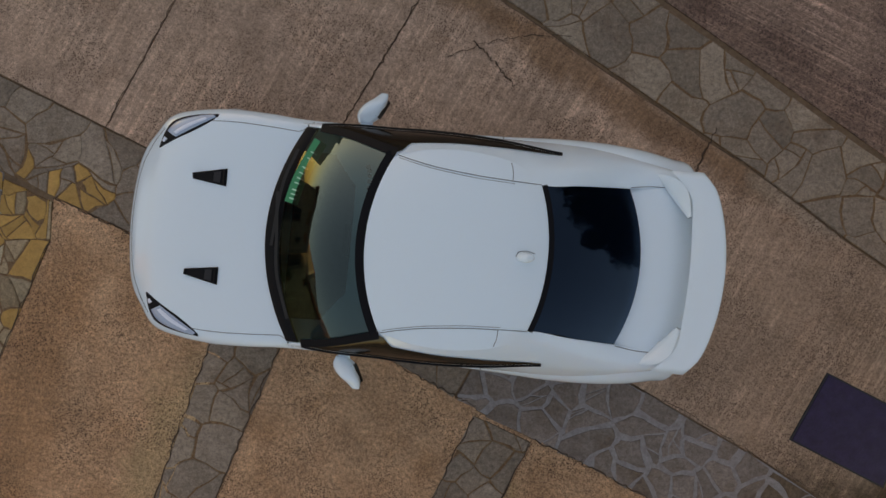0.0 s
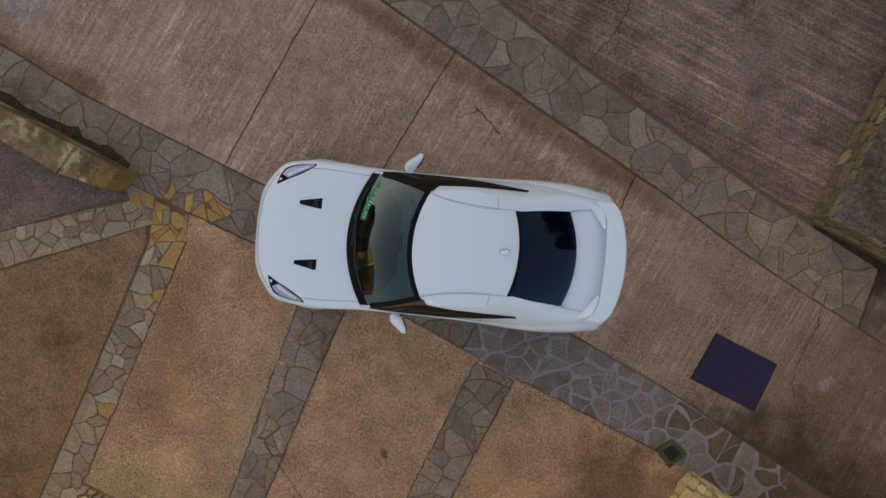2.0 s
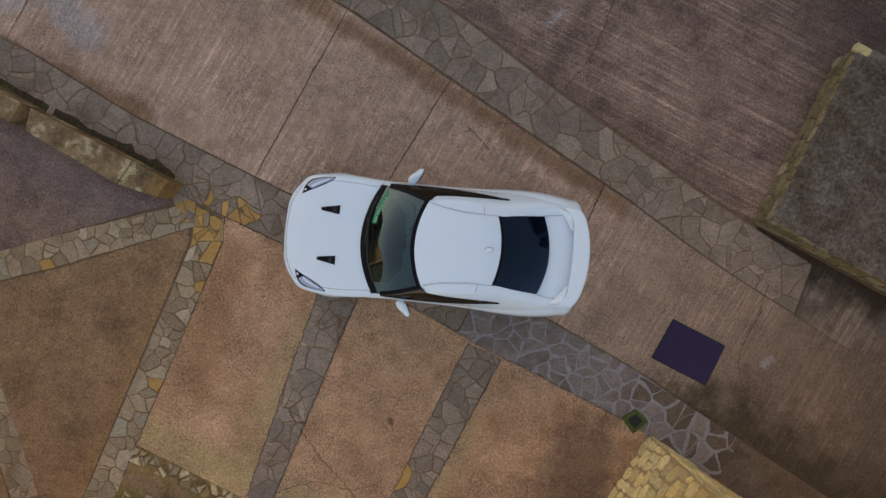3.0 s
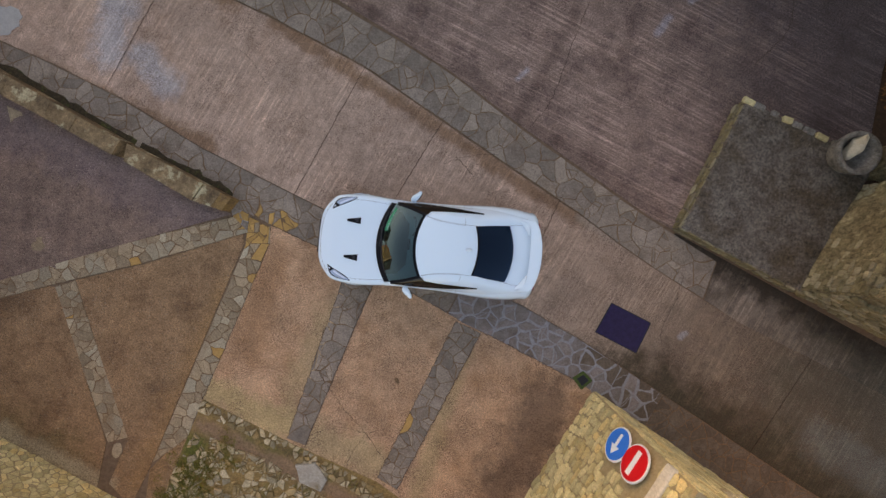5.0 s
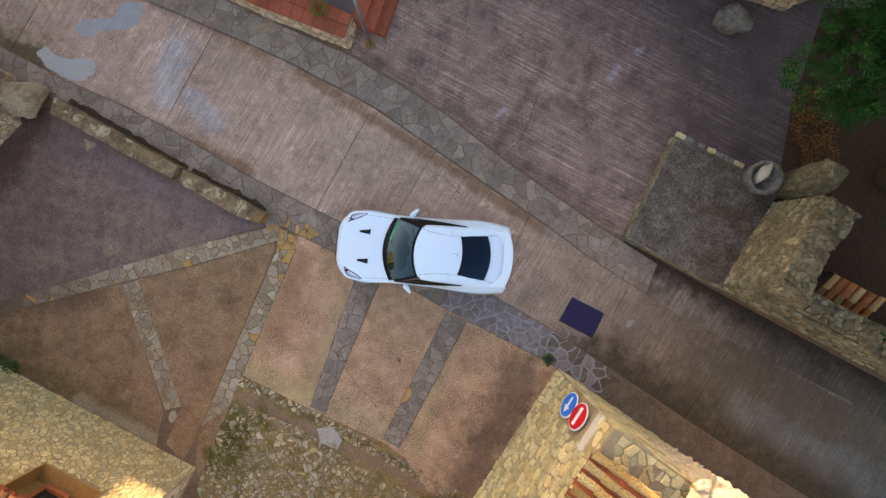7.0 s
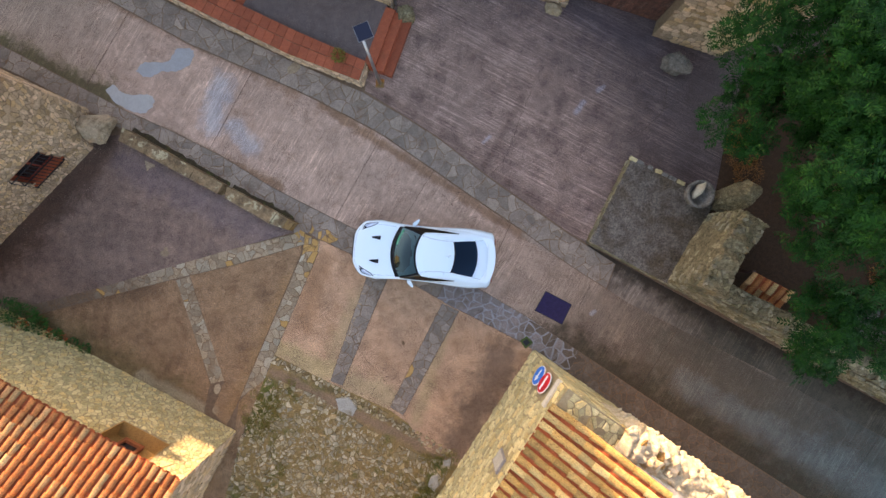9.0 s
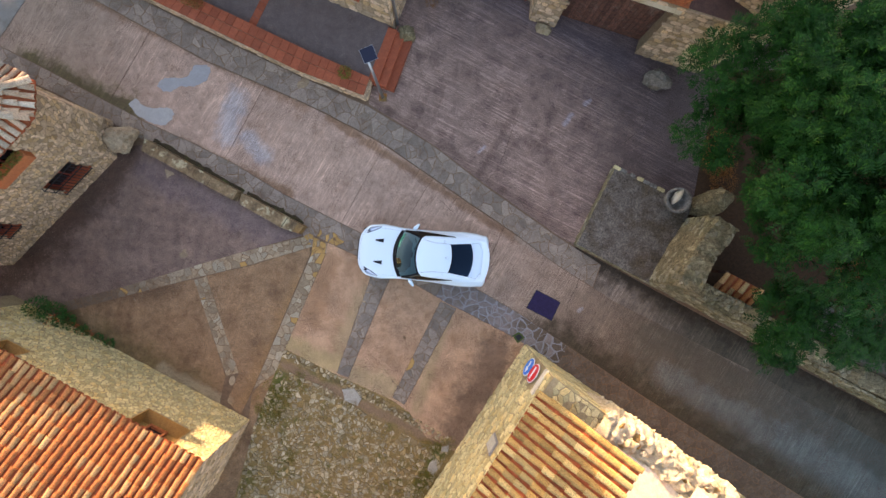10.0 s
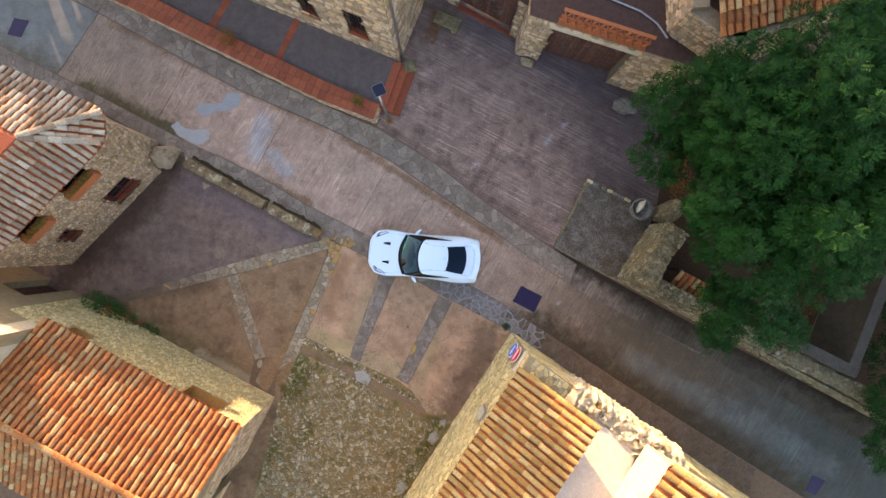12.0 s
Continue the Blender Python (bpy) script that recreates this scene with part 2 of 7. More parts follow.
M["flag_joined"] = mat("flagstone_joined", (0.312, 0.252, 0.228), (0.222, 0.178, 0.158), 2.2, 0.82, 0.4, 40, rnd="island", spread=0.2, tint=(0.33, 0.272, 0.225), mottle=(1.1, 0.8, 1.15), grain=0.5, stains=((0.16, 0.115, 0.09), 1.8, 0.52, 0.74))
M["house_flag"] = mat("grey_brown_flagstone", (0.27, 0.232, 0.215), (0.19, 0.158, 0.142), 2.2, 0.82, 0.4, 40, rnd="object", spread=0.14, grain=0.45, stains=((0.13, 0.095, 0.072), 1.6, 0.52, 0.72))
M["dark_flag"] = mat("dark_flagstone", (0.165, 0.128, 0.10), (0.105, 0.08, 0.063), 2.5, 0.85, 0.4, 40, rnd="object", spread=0.15, grain=0.4, stains=((0.2, 0.165, 0.14), 2.0, 0.55, 0.7))
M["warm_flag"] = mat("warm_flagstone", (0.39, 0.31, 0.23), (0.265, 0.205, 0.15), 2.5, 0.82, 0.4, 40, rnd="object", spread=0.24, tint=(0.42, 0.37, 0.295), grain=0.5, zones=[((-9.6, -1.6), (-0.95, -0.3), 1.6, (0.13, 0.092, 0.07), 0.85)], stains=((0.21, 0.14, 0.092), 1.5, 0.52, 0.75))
M["yellow_flag"] = mat("yellow_flagstone", (0.50, 0.33, 0.165), (0.38, 0.24, 0.12), 3.0, 0.8, 0.4, 40, rnd="object", spread=0.15)
M["pale_flag"] = mat("pale_flagstone", (0.46, 0.42, 0.37), (0.34, 0.305, 0.265), 2.0, 0.88, 0.5, 35, grain=0.4, stains=((0.24, 0.19, 0.13), 2.0, 0.54, 0.72))
M["rubble"] = mat("rubble_stone", (0.52, 0.445, 0.345), (0.345, 0.28, 0.195), 3.0, 0.92, 0.6, 35, grain=0.5, rnd="object", spread=0.36, tint=(0.33, 0.235, 0.135), stains=((0.20, 0.15, 0.085), 2.2, 0.5, 0.72))
M["rubble_joined"] = mat("rubble_stone_joined", (0.52, 0.445, 0.345), (0.345, 0.28, 0.195), 3.0, 0.92, 0.6, 35, grain=0.5, rnd="island", spread=0.36, tint=(0.33, 0.235, 0.135), stains=((0.20, 0.15, 0.085), 2.2, 0.5, 0.72))
M["stone"] = mat("wall_stone", (0.58, 0.465, 0.365), (0.41, 0.31, 0.23), 3.0, 0.9, 0.6, 35, grain=0.4, rnd="object", spread=0.38, tint=(0.47, 0.345, 0.225))
M["stone_joined"] = mat("wall_stone_joined", (0.58, 0.465, 0.365), (0.41, 0.31, 0.23), 3.0, 0.9, 0.6, 35, grain=0.4, rnd="island", spread=0.38, tint=(0.47, 0.345, 0.225))
M["old_stone"] = mat("lichened_stone", (0.245, 0.21, 0.145), (0.12, 0.10, 0.068), 2.2, 0.95, 1.0, 22, grain=0.8, stains=((0.36, 0.325, 0.235), 3.4, 0.54, 0.68))
M["grey_stone"] = mat("grey_lichened_stone", (0.29, 0.27, 0.245), (0.15, 0.137, 0.12), 3.0, 0.95, 0.8, 26, grain=0.6, stains=((0.09, 0.08, 0.065), 3.0, 0.5, 0.68))
M["wall_mortar"] = mat("wall_mortar", (0.33, 0.262, 0.195), (0.21, 0.165, 0.12), 4.0, 0.95, 0.6, 40)
M["flush_mortar"] = mat("flush_mortar", (0.31, 0.245, 0.185), (0.2, 0.155, 0.115), 4.0, 0.95, 0.6, 40, grain=0.35)
M["pale_wall_mortar"] = mat("pale_wall_mortar", (0.40, 0.335, 0.235), (0.28, 0.225, 0.155), 4.0, 0.95, 0.6, 40)
# stained plaster with the shade of the tall house's north wall painted in
M["shaded_plaster"] = mat("shaded_plaster", (0.33, 0.28, 0.20), (0.24, 0.20, 0.145), 2.0, 0.92, 0.5, 40, grain=0.3, stains=((0.24, 0.19, 0.13), 1.5, 0.52, 0.75))
M["terrace"] = mat("terrace_concrete", (0.17, 0.14, 0.132), (0.11, 0.088, 0.083), 1.2, 0.9, 0.4, 50, grain=0.4, specks=((0.3, 0.27, 0.25), 18, 0.16))
M["humus"] = mat("dark_garden_soil", (0.075, 0.044, 0.028), (0.042, 0.025, 0.016), 3.0, 0.95, 0.8, 30, grain=0.4)
M["pale_stone"] = mat("pale_wall_stone", (0.70, 0.625, 0.425), (0.51, 0.435, 0.28), 3.0, 0.9, 0.6, 35, rnd="object", spread=0.26, tint=(0.60, 0.48, 0.29), grain=0.35)
M["pale_stone_joined"] = mat("pale_wall_stone_joined", (0.70, 0.625, 0.425), (0.51, 0.435, 0.28), 3.0, 0.9, 0.6, 35, rnd="island", spread=0.26, tint=(0.60, 0.48, 0.29), grain=0.35)
M["plaster"] = mat("weathered_plaster", (0.62, 0.56, 0.46), (0.50, 0.44, 0.35), 2.0, 0.92, 0.5, 40, stains=((0.38, 0.31, 0.22), 1.5, 0.55, 0.75))
for key, a, c, t in (("ochre_tile", (0.47, 0.325, 0.165), (0.36, 0.235, 0.115), (0.56, 0.45, 0.27)), ("tile", (0.47, 0.228, 0.105), (0.345, 0.15, 0.07), (0.50, 0.38, 0.235)), ("pale_tile", (0.41, 0.32, 0.245), (0.29, 0.21, 0.155), (0.48, 0.435, 0.365))):
    M[key + "_channel"] = mat("clay_" + key + "_channel", (0.34, 0.122, 0.062), (0.21, 0.075, 0.04), 4.0, 0.92, 0.4, 50, rnd="island", spread=0.3, grain=0.4)
    for kind in ("object", "island"):
        M[key + ("" if kind == "object" else "_joined")] = mat("clay_" + key + "_" + kind, a, c, 5.0, 0.88, 0.4, 50, rnd=kind, spread=0.29, tint=t, grain=0.6, specks=((0.13, 0.075, 0.045), 21, 0.30),
                                                                stains=((0.16, 0.085, 0.05), 3.0, 0.58, 0.8))
M["red_tile"] = mat("red_paving_tile", (0.335, 0.122, 0.078), (0.235, 0.082, 0.055), 3.0, 0.8, 0.3, 50, rnd="object", spread=0.2, stains=((0.2, 0.09, 0.06), 2.0, 0.55, 0.8))
M["brick"] = mat("red_brick", (0.37, 0.16, 0.085), (0.25, 0.10, 0.058), 6.0, 0.85, 0.4, 50, rnd="object", spread=0.15)
M["wood"] = mat("weathered_brown_wood", (0.155, 0.085, 0.065), (0.05, 0.03, 0.028), 3.0, 0.8, 0.5, 30, rnd="object", spread=0.3, grain=0.6, stains=((0.20, 0.165, 0.14), 2.5, 0.55, 0.72))
M["grey_wood"] = mat("grey_wood", (0.20, 0.18, 0.165), (0.12, 0.105, 0.1), 4.0, 0.85, 0.5, 30, rnd="object", spread=0.2)
M["iron"] = plain("dark_iron", (0.03, 0.03, 0.035), 0.5, 0.6)
M["steel"] = plain("galvanised_steel", (0.42, 0.43, 0.45), 0.42, 0.9)
M["plate"] = mat("dark_steel_plate", (0.034, 0.024, 0.066), (0.022, 0.015, 0.040), 4.0, 0.55, 0.3, 80, metal=0.3)
M["leaf"] = mat("tree_leaf", (0.022, 0.066, 0.018), (0.007, 0.022, 0.0085), 0.55, 0.6, 0, 8, rnd="island", spread=0.22, tint=(0.036, 0.084, 0.017))
M["leaf"].node_tree.nodes["Principled BSDF"].inputs["Specular IOR Level"].default_value = 0.12
M["creeper"] = mat("creeper_leaf", (0.045, 0.12, 0.02), (0.02, 0.06, 0.012), 2.0, 0.6, 0, 8, rnd="island", spread=0.4)
M["weed"] = mat("weed_leaf", (0.11, 0.13, 0.025), (0.22, 0.14, 0.035), 2.0, 0.7, 0, 8, rnd="island", spread=0.3)
M["dry"] = mat("dry_plant", (0.27, 0.135, 0.05), (0.15, 0.08, 0.03), 3.0, 0.8, 0, 8, rnd="island", spread=0.3)
M["bark"] = mat("bark", (0.12, 0.09, 0.065), (0.07, 0.05, 0.035), 6.0, 0.95, 0.9, 25)


# ---- building helpers ----
def mesh_of(name, verts, faces, material, smooth=False):
    me = bpy.data.meshes.new(name)
    me.from_pydata([tuple(v) for v in verts], [], faces)
    me.materials.append(material)
    if smooth:
        me.shade_smooth()
    return me


def part(name, bm, material, parent=None, label="", smooth=False):
    """Links a bmesh or a mesh as ONE mesh object under a thing or a part."""
    if isinstance(bm, bmesh.types.BMesh):
        me = bpy.data.meshes.new(name)
        bmesh.ops.recalc_face_normals(bm, faces=bm.faces)
        bm.to_mesh(me)
        bm.free()
        me.materials.append(material)
        if smooth:
            me.shade_smooth()
    else:
        me = bm
    ob = new(name, me)
    ob.parent = parent
    if label:
        tagged(ob, label)
    return ob


def thing(name, label, category, m=None, group="", kind=""):
    ob = tagged(new(name), label, category, group, kind)
    if m is not None:
        ob.matrix_world = m
    return ob


def box_into(bm, x0, x1, y0, y1, z0, z1, m=None, bevel=0.0):
    r = bmesh.ops.create_cube(bm, size=1.0)
    vs = r["verts"]
    for v in vs:
        v.co = Vector(((x0 + x1) / 2 + v.co.x * (x1 - x0), (y0 + y1) / 2 + v.co.y * (y1 - y0), (z0 + z1) / 2 + v.co.z * (z1 - z0)))
    if bevel:
        bmesh.ops.bevel(bm, geom=list({e for v in vs for e in v.link_edges}), offset=bevel, segments=1, affect="EDGES")
    elif m is not None:
        for v in vs:
            v.co = m @ v.co
    return bm


def box(x0, x1, y0, y1, z0, z1, bevel=0.0):
    return box_into(bmesh.new(), x0, x1, y0, y1, z0, z1, None, bevel)


def prism(poly, z0, z1, chamfer=0.0):
    """Verts and faces of an upright prism on a polygon, with a chamfered rim."""
    n = len(poly)
    if sum(poly[i][0] * poly[(i + 1) % n][1] - poly[(i + 1) % n][0] * poly[i][1] for i in range(n)) < 0:
        poly = poly[::-1]
    cx, cy = sum(p[0] for p in poly) / n, sum(p[1] for p in poly) / n
    rings = [[(x, y, z0) for x, y in poly]]
    if chamfer:
        rings.append([(x, y, z1 - chamfer) for x, y in poly])
        top = []
        for x, y in poly:
            d = math.hypot(x - cx, y - cy) + 1e-6
            k = max(0.3, 1 - 1.6 * chamfer / d)
            top.append((cx + (x - cx) * k, cy + (y - cy) * k, z1))
        rings.append(top)
    else:
        rings.append([(x, y, z1) for x, y in poly])
    verts = [v for r in rings for v in r]
    faces = [[a * n + i, a * n + (i + 1) % n, (a + 1) * n + (i + 1) % n, (a + 1) * n + i] for a in range(len(rings) - 1) for i in range(n)]
    faces.append([(len(rings) - 1) * n + i for i in range(n)])
    faces.append([i for i in range(n)][::-1])
    return verts, faces


def slab(name, poly, z0, z1, material, parent=None, chamfer=0.0, label=""):
    v, f = prism(list(poly), z0, z1, chamfer)
    return part(name, mesh_of(name, v, f, material), None, parent, label)


def clip(poly, a, n):
    """The part of a polygon on the side of the point a to which n points."""
    out = []
    for i in range(len(poly)):
        p, q = poly[i], poly[(i + 1) % len(poly)]
        dp, dq = (p[0] - a[0]) * n[0] + (p[1] - a[1]) * n[1], (q[0] - a[0]) * n[0] + (q[1] - a[1]) * n[1]
        if dp >= 0:
            out.append(p)
        if (dp > 0 > dq) or (dp < 0 < dq):
            k = dp / (dp - dq)
            out.append((p[0] + k * (q[0] - p[0]), p[1] + k * (q[1] - p[1])))
    return out


def area(poly):
    return abs(sum(poly[i - 1][0] * poly[i][1] - poly[i][0] * poly[i - 1][1] for i in range(len(poly)))) / 2


def inside(poly, x, y):
    c = False
    for i in range(len(poly)):
        (x1, y1), (x2, y2) = poly[i - 1], poly[i]
        if (y1 > y) != (y2 > y) and x < (x2 - x1) * (y - y1) / (y2 - y1) + x1:
            c = not c
    return c


def cells(poly, size, gap, rng, uneven=0.42):
    """Crazy paving: uneven cells of about the given size that fill a polygon, with a gap between them."""
    xs, ys = [p[0] for p in poly], [p[1] for p in poly]
    seeds, hashed = [], {}
    count = int((max(xs) - min(xs)) * (max(ys) - min(ys)) / size ** 2 * 14)
    for _ in range(count):
        x, y = rng.uniform(min(xs), max(xs)), rng.uniform(min(ys), max(ys))
        if not inside(poly, x, y):
            continue
        lim = size * rng.uniform(1 - uneven, 1 + uneven * 0.4)
        i, j = int(x // (size * 1.5)), int(y // (size * 1.5))
        if all((x - a) ** 2 + (y - b) ** 2 > lim ** 2 for u in (-1, 0, 1) for v in (-1, 0, 1) for a, b in hashed.get((i + u, j + v), ())):
            seeds.append((x, y))
            hashed.setdefault((i, j), []).append((x, y))
    out = []
    for x, y in seeds:
        i, j = int(x // (size * 1.5)), int(y // (size * 1.5))
        near = sorted(((a - x) ** 2 + (b - y) ** 2, a, b) for u in (-2, -1, 0, 1, 2) for v in (-2, -1, 0, 1, 2) for a, b in hashed.get((i + u, j + v), ()) if (a, b) != (x, y))[:16]
        c = list(poly)
        for d2, a, b in near:
            d = math.sqrt(d2)
            nx, ny = (x - a) / d, (y - b) / d
            c = clip(c, ((x + a) / 2 + nx * gap / 2, (y + b) / 2 + ny * gap / 2), (nx, ny))
            if len(c) < 3:
                break
        if len(c) >= 3 and area(c) > 0.004:
            jit = []
            for px, py in c:
                jit.append((px + rng.uniform(-1, 1) * gap * 0.5, py + rng.uniform(-1, 1) * gap * 0.5))
            out.append(jit)
    return out


def strip(left, right):
    return list(left) + list(right)[::-1]


def joined(name, items, meshes, material, parent, kind="stuff"):
    """Many transformed copies of small meshes as one mesh."""
    V, Fc, base = [], [], 0
    for k, m in items:
        me = meshes[k]
        co = np.array([v.co[:] for v in me.vertices])
        a = np.array(m)
        V.append(co @ a[:3, :3].T + a[:3, 3])
        Fc += [[base + i for i in p.vertices] for p in me.polygons]
        base += len(co)
    me = bpy.data.meshes.new(name)
    me.from_pydata(np.concatenate(V).tolist(), [], Fc)
    me.materials.append(material)
    ob = new(name, me)
    ob.parent = parent
    return tagged(ob, "", "", "", kind)


def emit(name, items, meshes, material, joined_material, parent, limit=120):
    """The nearest pieces as objects of their own, the rest in one mesh."""
    items = sorted(items, key=lambda it: it[1].translation.length)
    for k, m in items[:limit]:
        ob = new(name, meshes[k])
        ob.parent = parent
        ob.matrix_basis = m
    if len(items) > limit:
        joined(name + "_field", items[limit:], meshes, joined_material, parent)


def stone_shapes(name, material, n, rng, round_=0.93):
    """Uneven block faces: x along the wall, y outwards (0 to 1), z up, each about 1 x 1."""
    out = []
    for _ in range(n):
        k = rng.choice((6, 7, 8))
        ring = []
        for i in range(k):
            a = 2 * math.pi * (i + rng.uniform(-0.22, 0.22)) / k + 0.4
            c, s = math.cos(a), math.sin(a)
            r = 0.5 / max(abs(c), abs(s)) * round_ + 0.5 * (1 - round_)
            r *= rng.uniform(0.86, 1.0)
            ring.append((c * r, s * r))
        v = [(x, -0.4, z) for x, z in ring] + [(x, 0.55, z) for x, z in ring] + [(x * 0.8, rng.uniform(0.85, 1.15), z * 0.8) for x, z in ring]
        f = [[a * k + i, a * k + (i + 1) % k, (a + 1) * k + (i + 1) % k, (a + 1) * k + i] for a in (0, 1) for i in range(k)] + [[2 * k + i for i in range(k)]]
        out.append(mesh_of(name, v, f, material))
    return out


RNG = random.Random(7)
STONES = stone_shapes("stone", M["stone"], 9, RNG)
PALE_STONES = stone_shapes("stone", M["pale_stone"], 9, RNG)


def wall(name, p, q, thick, z0, z1, material, parent=None, holes=(), top=None):
    """A wall from p to q, its outer face on the right of the way, thick inwards, with holes (u0, u1, z0, z1) right through it. top: a height for the far end."""
    p, q = Vector(p), Vector(q)
    L = (q - p).length
    d = (q - p) / L
    n = Vector((d.y, -d.x))
    us = sorted({0.0, L, *(min(max(h[i], 0), L) for h in holes for i in (0, 1))})
    zs = sorted({z0, z1, *(min(max(h[i], z0), z1) for h in holes for i in (2, 3))})
    bm = bmesh.new()
    for a, b in zip(us, us[1:]):
        for lo, hi in zip(zs, zs[1:]):
            u, z = (a + b) / 2, (lo + hi) / 2
            if any(h[0] < u < h[1] and h[2] < z < h[3] for h in holes):
                continue
            box_into(bm, a, b, -thick, 0, lo, hi)
    ramp = 0.0 if top is None else top - z1
    for v in bm.verts:
        z = v.co.z + (ramp * v.co.x / L if abs(v.co.z - z1) < 1e-5 else 0)
        w = p + d * v.co.x + n * v.co.y
        v.co = Vector((w.x, w.y, z))
    bmesh.ops.remove_doubles(bm, verts=bm.verts, dist=1e-4)
    return part(name, bm, material, parent)


def clad(parent, p, q, z0, z1, size, limit, holes=(), proud=0.03, top=None, shapes=None, jm="stone_joined", seed=3, name="stone"):
    """Lays rough stones on the outer face of a wall from p to q."""
    rng = random.Random(seed)
    p, q = Vector(p), Vector(q)
    L = (q - p).length
    d = (q - p) / L
    turn = Matrix(((d.x, d.y, 0, 0), (d.y, -d.x, 0, 0), (0, 0, 1, 0), (0, 0, 0, 1)))
    items, z = [], z0
    zmax = max(z1, top or z1)
    while z < zmax - 0.04:
        h = min(size * rng.uniform(0.55, 1.1), zmax - z)
        u = -rng.uniform(0, size)
        while u < L:
            w = size * rng.uniform(0.8, 2.1)
            a, b = max(u, 0), min(u + w, L)
            u += w
            if b - a < 0.05:
                continue
            c, zc = (a + b) / 2, z + h / 2
            if zc > z1 + ((top or z1) - z1) * c / L or any(x0 - 0.04 < c < x1 + 0.04 and y0 - 0.04 < zc < y1 + 0.04 for x0, x1, y0, y1 in holes):
                continue
            w3 = p + d * c
            m = Matrix.Translation((w3.x, w3.y, zc)) @ turn @ Matrix.Rotation(rng.uniform(-0.06, 0.06), 4, "Y") @ Matrix.Diagonal(((b - a) * 0.975, proud * rng.uniform(0.5, 1.4), h * 0.965, 1))
            items.append((rng.randrange(9), m))
        z += h
    emit(name, items, shapes or STONES, None, M[jm], parent, limit)


# ---- ground ----
ground = tagged(slab("ground", [(-400, -400), (400, -400), (400, 400), (-400, 400)], -0.4, -0.014, M["earth"]), "bare brown earth under and around the paving", "ground", kind="structure")

ROAD_S = [(-24, 10.9), (-18, 8.0), (-13.6, 6.0), (-10.25, 4.4), (-8.6, 3.75), (-6.95, 3.02), (-5.15, 2.02), (-3.0, 1.05), (-2.3, 0.74), (2.14, -1.18), (3.6, -1.95), (4.6, -2.55), (8.4, -4.85), (12.5, -7.2), (28, -16)]
ROAD_N = [(-24, 14.2), (-20, 12.3), (-13.65, 9.37), (-11.02, 8.07), (-8.13, 6.66), (-4.9, 5.45), (-3.71, 4.95), (-1.6, 3.95), (0.0, 2.95), (2.03, 1.69), (3.46, 0.82), (4.33, 0.22), (5.0, -0.2), (7.0, -1.35), (12, -3.6), (28, -11.5)]
JOINTS = [((-15.69, 7.04), (-13.91, 9.94)), ((-11.5, 5.21), (-10.29, 7.51)), ((-7.18, 3.5), (-5.97, 5.92)), ((-3.01, 1.08), (-1.5, 4.08)), ((-0.86, 0.90), (0.29, 2.96)),
          ((2.25, -0.4), (2.95, 1.3)), ((7.4, -4.3), (8.7, -2.1)), ((14.2, -7.9), (15.7, -5.4))]
road = thing("road", "worn reddish concrete street cast in long bays", "road", kind="structure")
body = strip(ROAD_S, ROAD_N)
G = 0.006
for i in range(len(JOINTS) + 1):
    c = list(body)
    if i:
        (ax, ay), (bx, by) = JOINTS[i - 1]
        d = math.hypot(bx - ax, by - ay)
        n = ((by - ay) / d, -(bx - ax) / d)
        c = clip(c, (ax + n[0] * G, ay + n[1] * G), n)
    if i < len(JOINTS):
        (ax, ay), (bx, by) = JOINTS[i]
        d = math.hypot(bx - ax, by - ay)
        n = (-(by - ay) / d, (bx - ax) / d)
        c = clip(c, (ax + n[0] * G, ay + n[1] * G), n)
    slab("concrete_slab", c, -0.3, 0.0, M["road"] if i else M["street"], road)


def field(name, poly, material, label, z=0.0):
    return tagged(slab(name, poly, -0.3, z, material), label, "paving", kind="structure")


WLOW = [(-4.0, 0.17), (-6.32, -0.62), (-8.42, -1.22), (-10.5, -1.86), (-19, -4.5)]
WUP = [(-4.35, 0.5), (-6.34, -0.08), (-8.43, -0.78), (-10.5, -1.5), (-19, -4.1)]
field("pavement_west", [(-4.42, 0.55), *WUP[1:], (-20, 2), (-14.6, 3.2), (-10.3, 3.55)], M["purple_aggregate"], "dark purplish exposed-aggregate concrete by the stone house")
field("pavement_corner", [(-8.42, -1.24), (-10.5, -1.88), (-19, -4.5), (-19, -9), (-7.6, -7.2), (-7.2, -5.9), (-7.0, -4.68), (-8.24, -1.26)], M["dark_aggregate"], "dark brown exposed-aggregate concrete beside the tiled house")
field("pavement_wedge", [(-7.82, -1.07), (-6.32, -0.66), (-4.12, 0.12), (-4.1, -0.1), (-6.0, -5.2), (-6.4, -6.1), (-6.9, -5.6), (-6.52, -4.62)], M["dark_aggregate"], "brown exposed-aggregate concrete wedge between stone strips")
slabs = thing("parking_pavement", "brown exposed-aggregate concrete parking bays between stone strips", "paving", kind="structure")
slab("base_course", [(-3.5, 0.34), (-3.6, -0.3), (-4.95, -3.65), (-2.9, -4.52), (-0.85, -5.4), (0.4, -6.62), (1.5, -7.1), (3.86, -3.06), (3.45, -2.82), (0.72, -1.57)], -0.35, -0.010, M["aggregate"], slabs)
slab("concrete_bay", [(-3.5, 0.345), (-3.52, -0.08), (-5.1, -4.2), (-4.85, -3.58), (-2.95, -4.45), (-1.58, -0.46), (-1.75, -0.395)], -0.3, 0.0, M["aggregate"], slabs)
slab("concrete_bay", [(-1.02, -0.68), (0.72, -1.53), (0.72, -1.6), (-0.92, -5.25), (-2.55, -4.6)], -0.3, 0.0, M["aggregate"], slabs)
